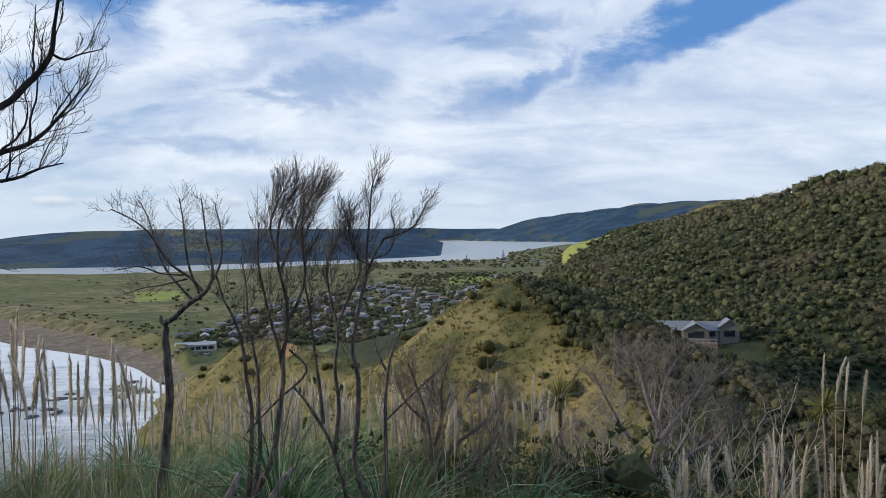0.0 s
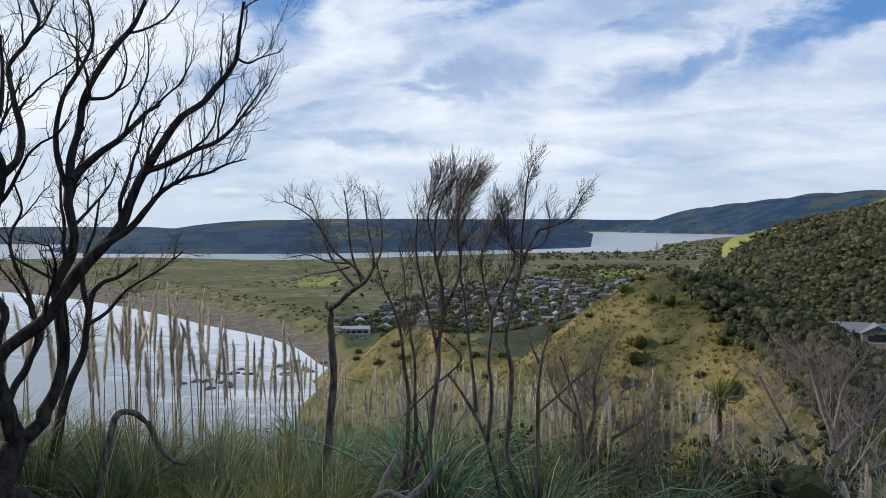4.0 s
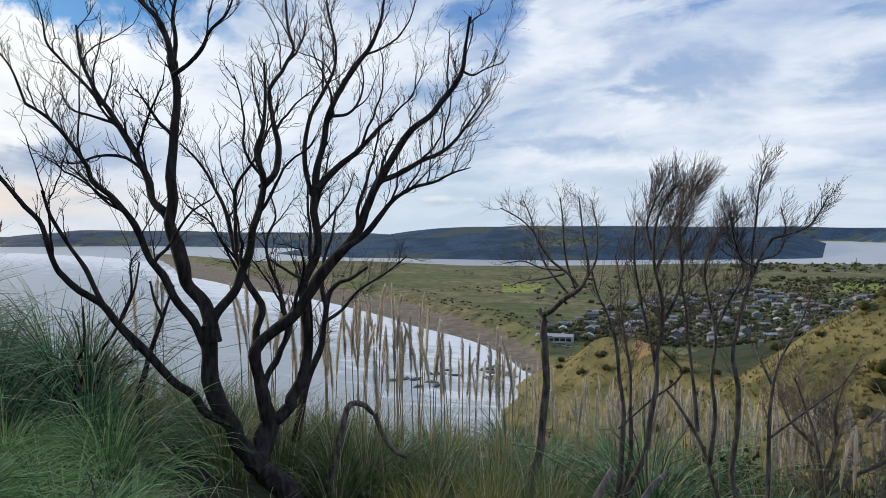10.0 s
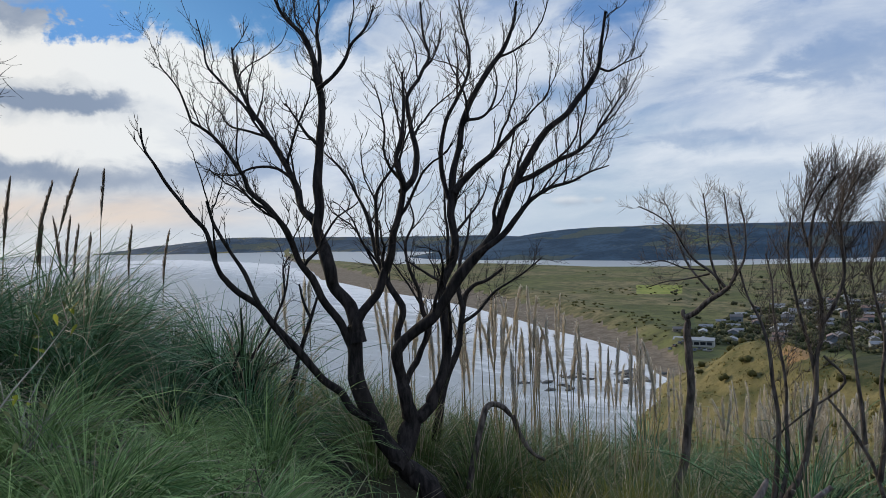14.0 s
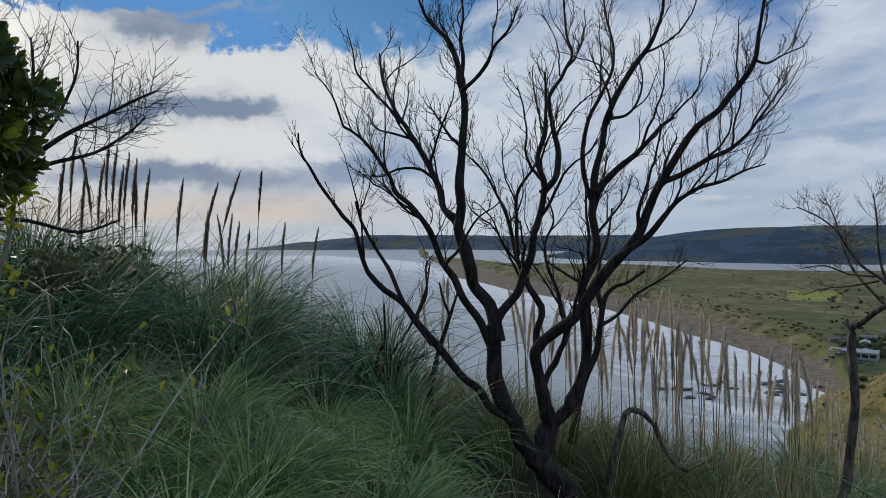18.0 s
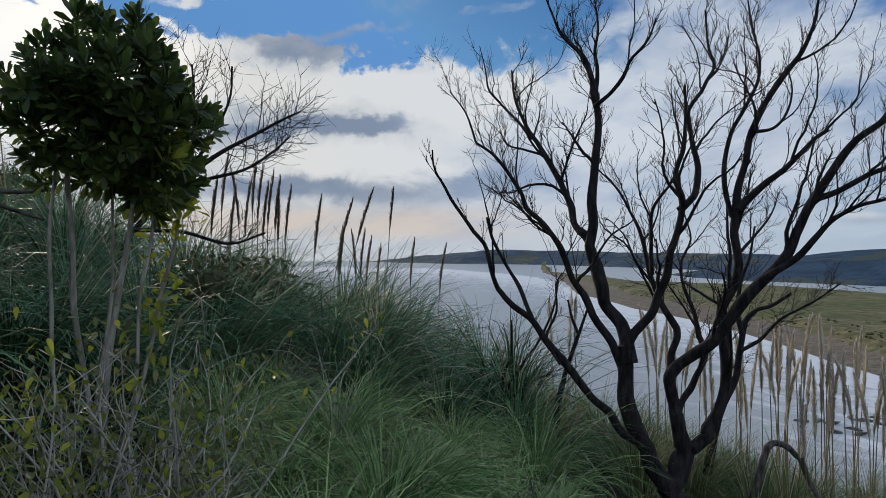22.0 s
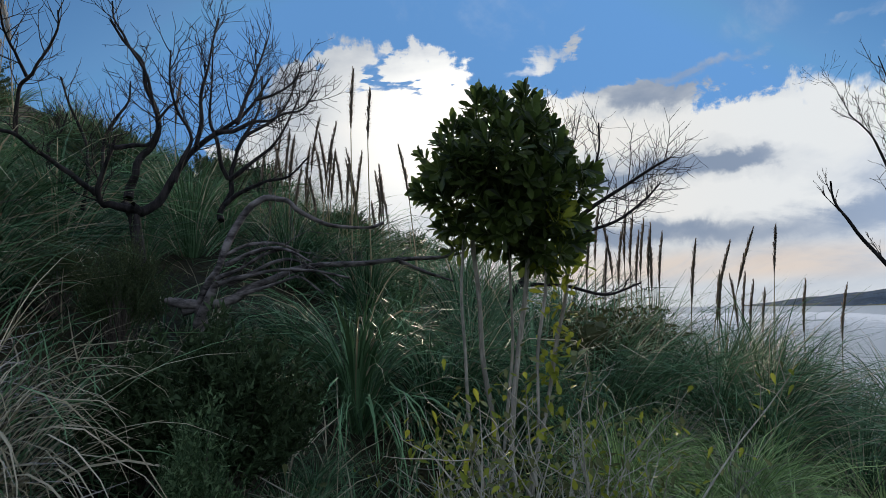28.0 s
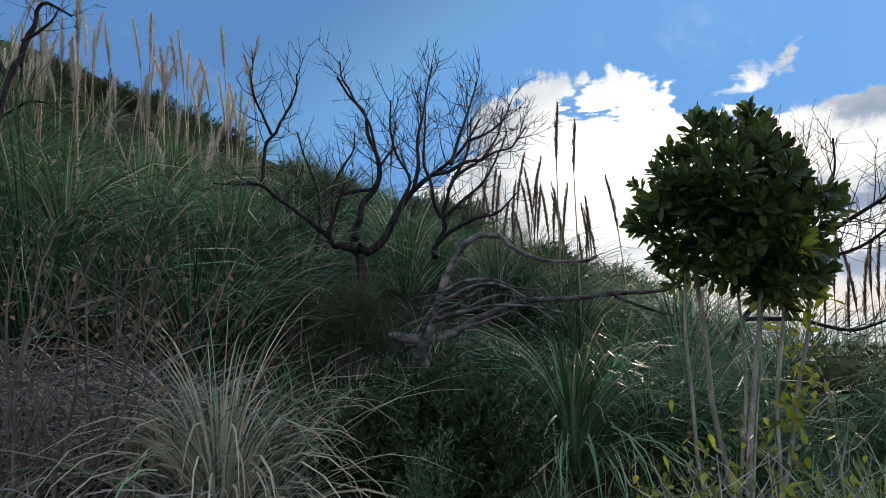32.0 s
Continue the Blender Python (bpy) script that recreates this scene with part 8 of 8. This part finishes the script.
ROCK = material("wet_rock", rock_build)
rng = np.random.default_rng(170)
for k in range(24):
    az, d = (24.6 + rng.normal(0, 1.0), 318 + rng.normal(0, 10)) if k < 14 else (29.3 + rng.normal(0, 1.6), 312 + rng.normal(0, 12))
    x, y = spot(az, d)
    v0, t0 = ico()
    s = Shape()
    s.add(v0 * (1 + rng.normal(0, 0.22, (12, 1))) * (2.6 + 2 * rng.random(), 1.3 + rng.random(), 0.9), t0.tolist())
    rock = tagged(new("rock", s.mesh("rock", ROCK, False)), "dark wet reef rock standing in the surf", "rock", "reef rocks")
    rock.matrix_world = pose(x, y, SEA + 0.1, 0, 0, rng.random() * 360)


# tall pines by the estuary
def pine_tree(az, d, tall):
    x, y = spot(az, d)
    root = thing("pine_tree", (x, y, ground_at(x, y)), "tall dark columnar pine by the estuary", "tree", 0, "estuary pines")
    s = Shape()
    s.tube([(0, 0, -0.5), (0, 0, tall)], [0.5, 0.1], 6)
    part("trunk", s.mesh("trunk", GREY_BARK), root)
    rng = np.random.default_rng(180)
    s = Shape()
    for k in range(15):
        z, r = tall * (0.15 + 0.055 * k), tall * 0.17 * (1 - k / 16)
        for a in np.arange(9) * 0.698 + rng.random():
            p = np.array((math.cos(a) * r, math.sin(a) * r, z - r * 0.1))
            w = np.array((-math.sin(a), math.cos(a), 0)) * r * 0.3
            s.add([(0, 0, z + tall * 0.02), p + w, p - w, p + np.array((0, 0, tall * 0.03))], [(0, 1, 3), (0, 3, 2)])
    part("crown", s.mesh("crown", BUSH_LEAF), root)


pine_tree(-4.8, 1330, 26)
pine_tree(-1.8, 1250, 18)
pine_tree(-2.4, 800, 14)


# ---- twiggy dead shrubs below the path ----
def twiggy_shrub(az, d, top_el, spread, stems, mat, label, seed):
    rng = np.random.default_rng(seed)
    x, y = spot(az, d)
    z = ground_at(x, y)
    tall = EYE + d * math.tan(radians(top_el)) - z
    root = thing("dead_shrub", (x, y, z), label, "shrub", az, "ashen shrubs")
    twigs = Shape()
    for k in range(stems):
        a = rng.random() * 6.28
        lean = spread * math.sqrt(rng.random())
        p = wander((0.1 * math.cos(a), 0.1 * math.sin(a), -0.05), (lean * math.cos(a), lean * math.sin(a), 1), tall * (0.75 + 0.3 * rng.random()), 9, 0.13, 0.06, rng)
        s = Shape()
        r0 = 0.012 + 0.010 * rng.random()
        s.tube(p, np.linspace(r0, 0.004, len(p)), 5)
        part("stem", s.mesh("stem", mat), root)
        sprout(twigs, p, r0 * 0.8, rng, 7, tall * 0.30, 1, 0.11, 0.7, 0.17, 0.25)
    tagged(part("twig", twigs.mesh("twig", mat), root), kind="stuff")


ASHEN = bark("ashen_twig", (0.24, 0.22, 0.215), (0.50, 0.46, 0.44))
ROSY = bark("rosy_twig", (0.15, 0.12, 0.105), (0.32, 0.26, 0.235))
for k, (az, d, el, spread, stems) in enumerate(((-1.6, 9.5, -10.2, 0.7, 9), (-5.2, 10.5, -12.9, 0.7, 6), (-12.0, 13.0, -12.6, 0.75, 9), (-15.0, 14.5, -11.6, 0.75, 10), (-18.6, 15.0, -12.2, 0.7, 9), (-23.6, 17.0, -12.4, 0.7, 8))):
    twiggy_shrub(az, d, el, spread, stems, ROSY if k < 2 else ASHEN, "leafless shrub with a haze of fine ash-grey twigs", 190 + k)


# a band of pale plumes along the brow
rng = np.random.default_rng(210)
for k in range(13):
    az0, d0 = 16.0 - 2.1 * k + rng.normal(0, 0.4), 8.6 + 2.4 * rng.random() + max(0, k - 8) * 0.8
    if abs(az0 + 1.6) < 1.2:
        continue
    el0 = -12.6 - 0.09 * k
    pampas([(az0 + rng.normal(0, 0.7), el0 + rng.normal(0, 0.7), d0 + rng.normal(0, 0.3), rng.normal(0, 0.05)) for _ in range(5)], PLUMES, "pampas grass with pale plumes on the brow", "brow pampas", 220 + k, 0.6)


# a looser band among the bare stems
rng = np.random.default_rng(290)
for k in range(14):
    az0, d0 = 22.0 - 2.0 * k + rng.normal(0, 0.5), 8.8 + 2.6 * rng.random()
    pampas([(az0 + rng.normal(0, 0.8), -13.4 + rng.normal(0, 0.9), d0 + rng.normal(0, 0.4), rng.normal(0, 0.06)) for _ in range(5)], PLUMES, "pampas with cream plumes among bare stems", "brow pampas", 291 + k, 0.8)


# slim plumes crowding the brow above the surf
rng = np.random.default_rng(270)
for k in range(9):
    az0 = 24.5 + 2.5 * k
    crown = float(np.interp(az0, (24, 30, 33, 38, 44, 47), (-10.5, -8.2, -6.6, -7.2, -5.2, -6.5)))
    pampas([(az0 + rng.normal(0, 0.9), crown + rng.normal(0, 1.0), 7.6 + rng.normal(0, 0.5), rng.normal(0, 0.05)) for _ in range(4)], PLUMES, "slender pampas with pale plumes above the surf", "pampas on the brow", 271 + k, 0.55, k % 3 == 0)


# more plumes along the skyline of the slope
rng = np.random.default_rng(240)
for k in range(4):
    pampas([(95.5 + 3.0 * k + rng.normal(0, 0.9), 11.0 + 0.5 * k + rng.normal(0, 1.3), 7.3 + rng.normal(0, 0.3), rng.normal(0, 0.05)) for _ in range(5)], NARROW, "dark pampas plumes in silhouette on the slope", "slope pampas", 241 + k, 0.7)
for k in range(6):
    pampas([(123.0 + 2.7 * k + rng.normal(0, 1.0), 18.8 + 0.6 * k + rng.normal(0, 2.4), 9.0 + rng.normal(0, 1.4), rng.normal(0.03, 0.08)) for _ in range(7)], GREYED, "pale pampas plumes on tall stalks high on the slope", "hill pampas", 251 + k, 0.7)
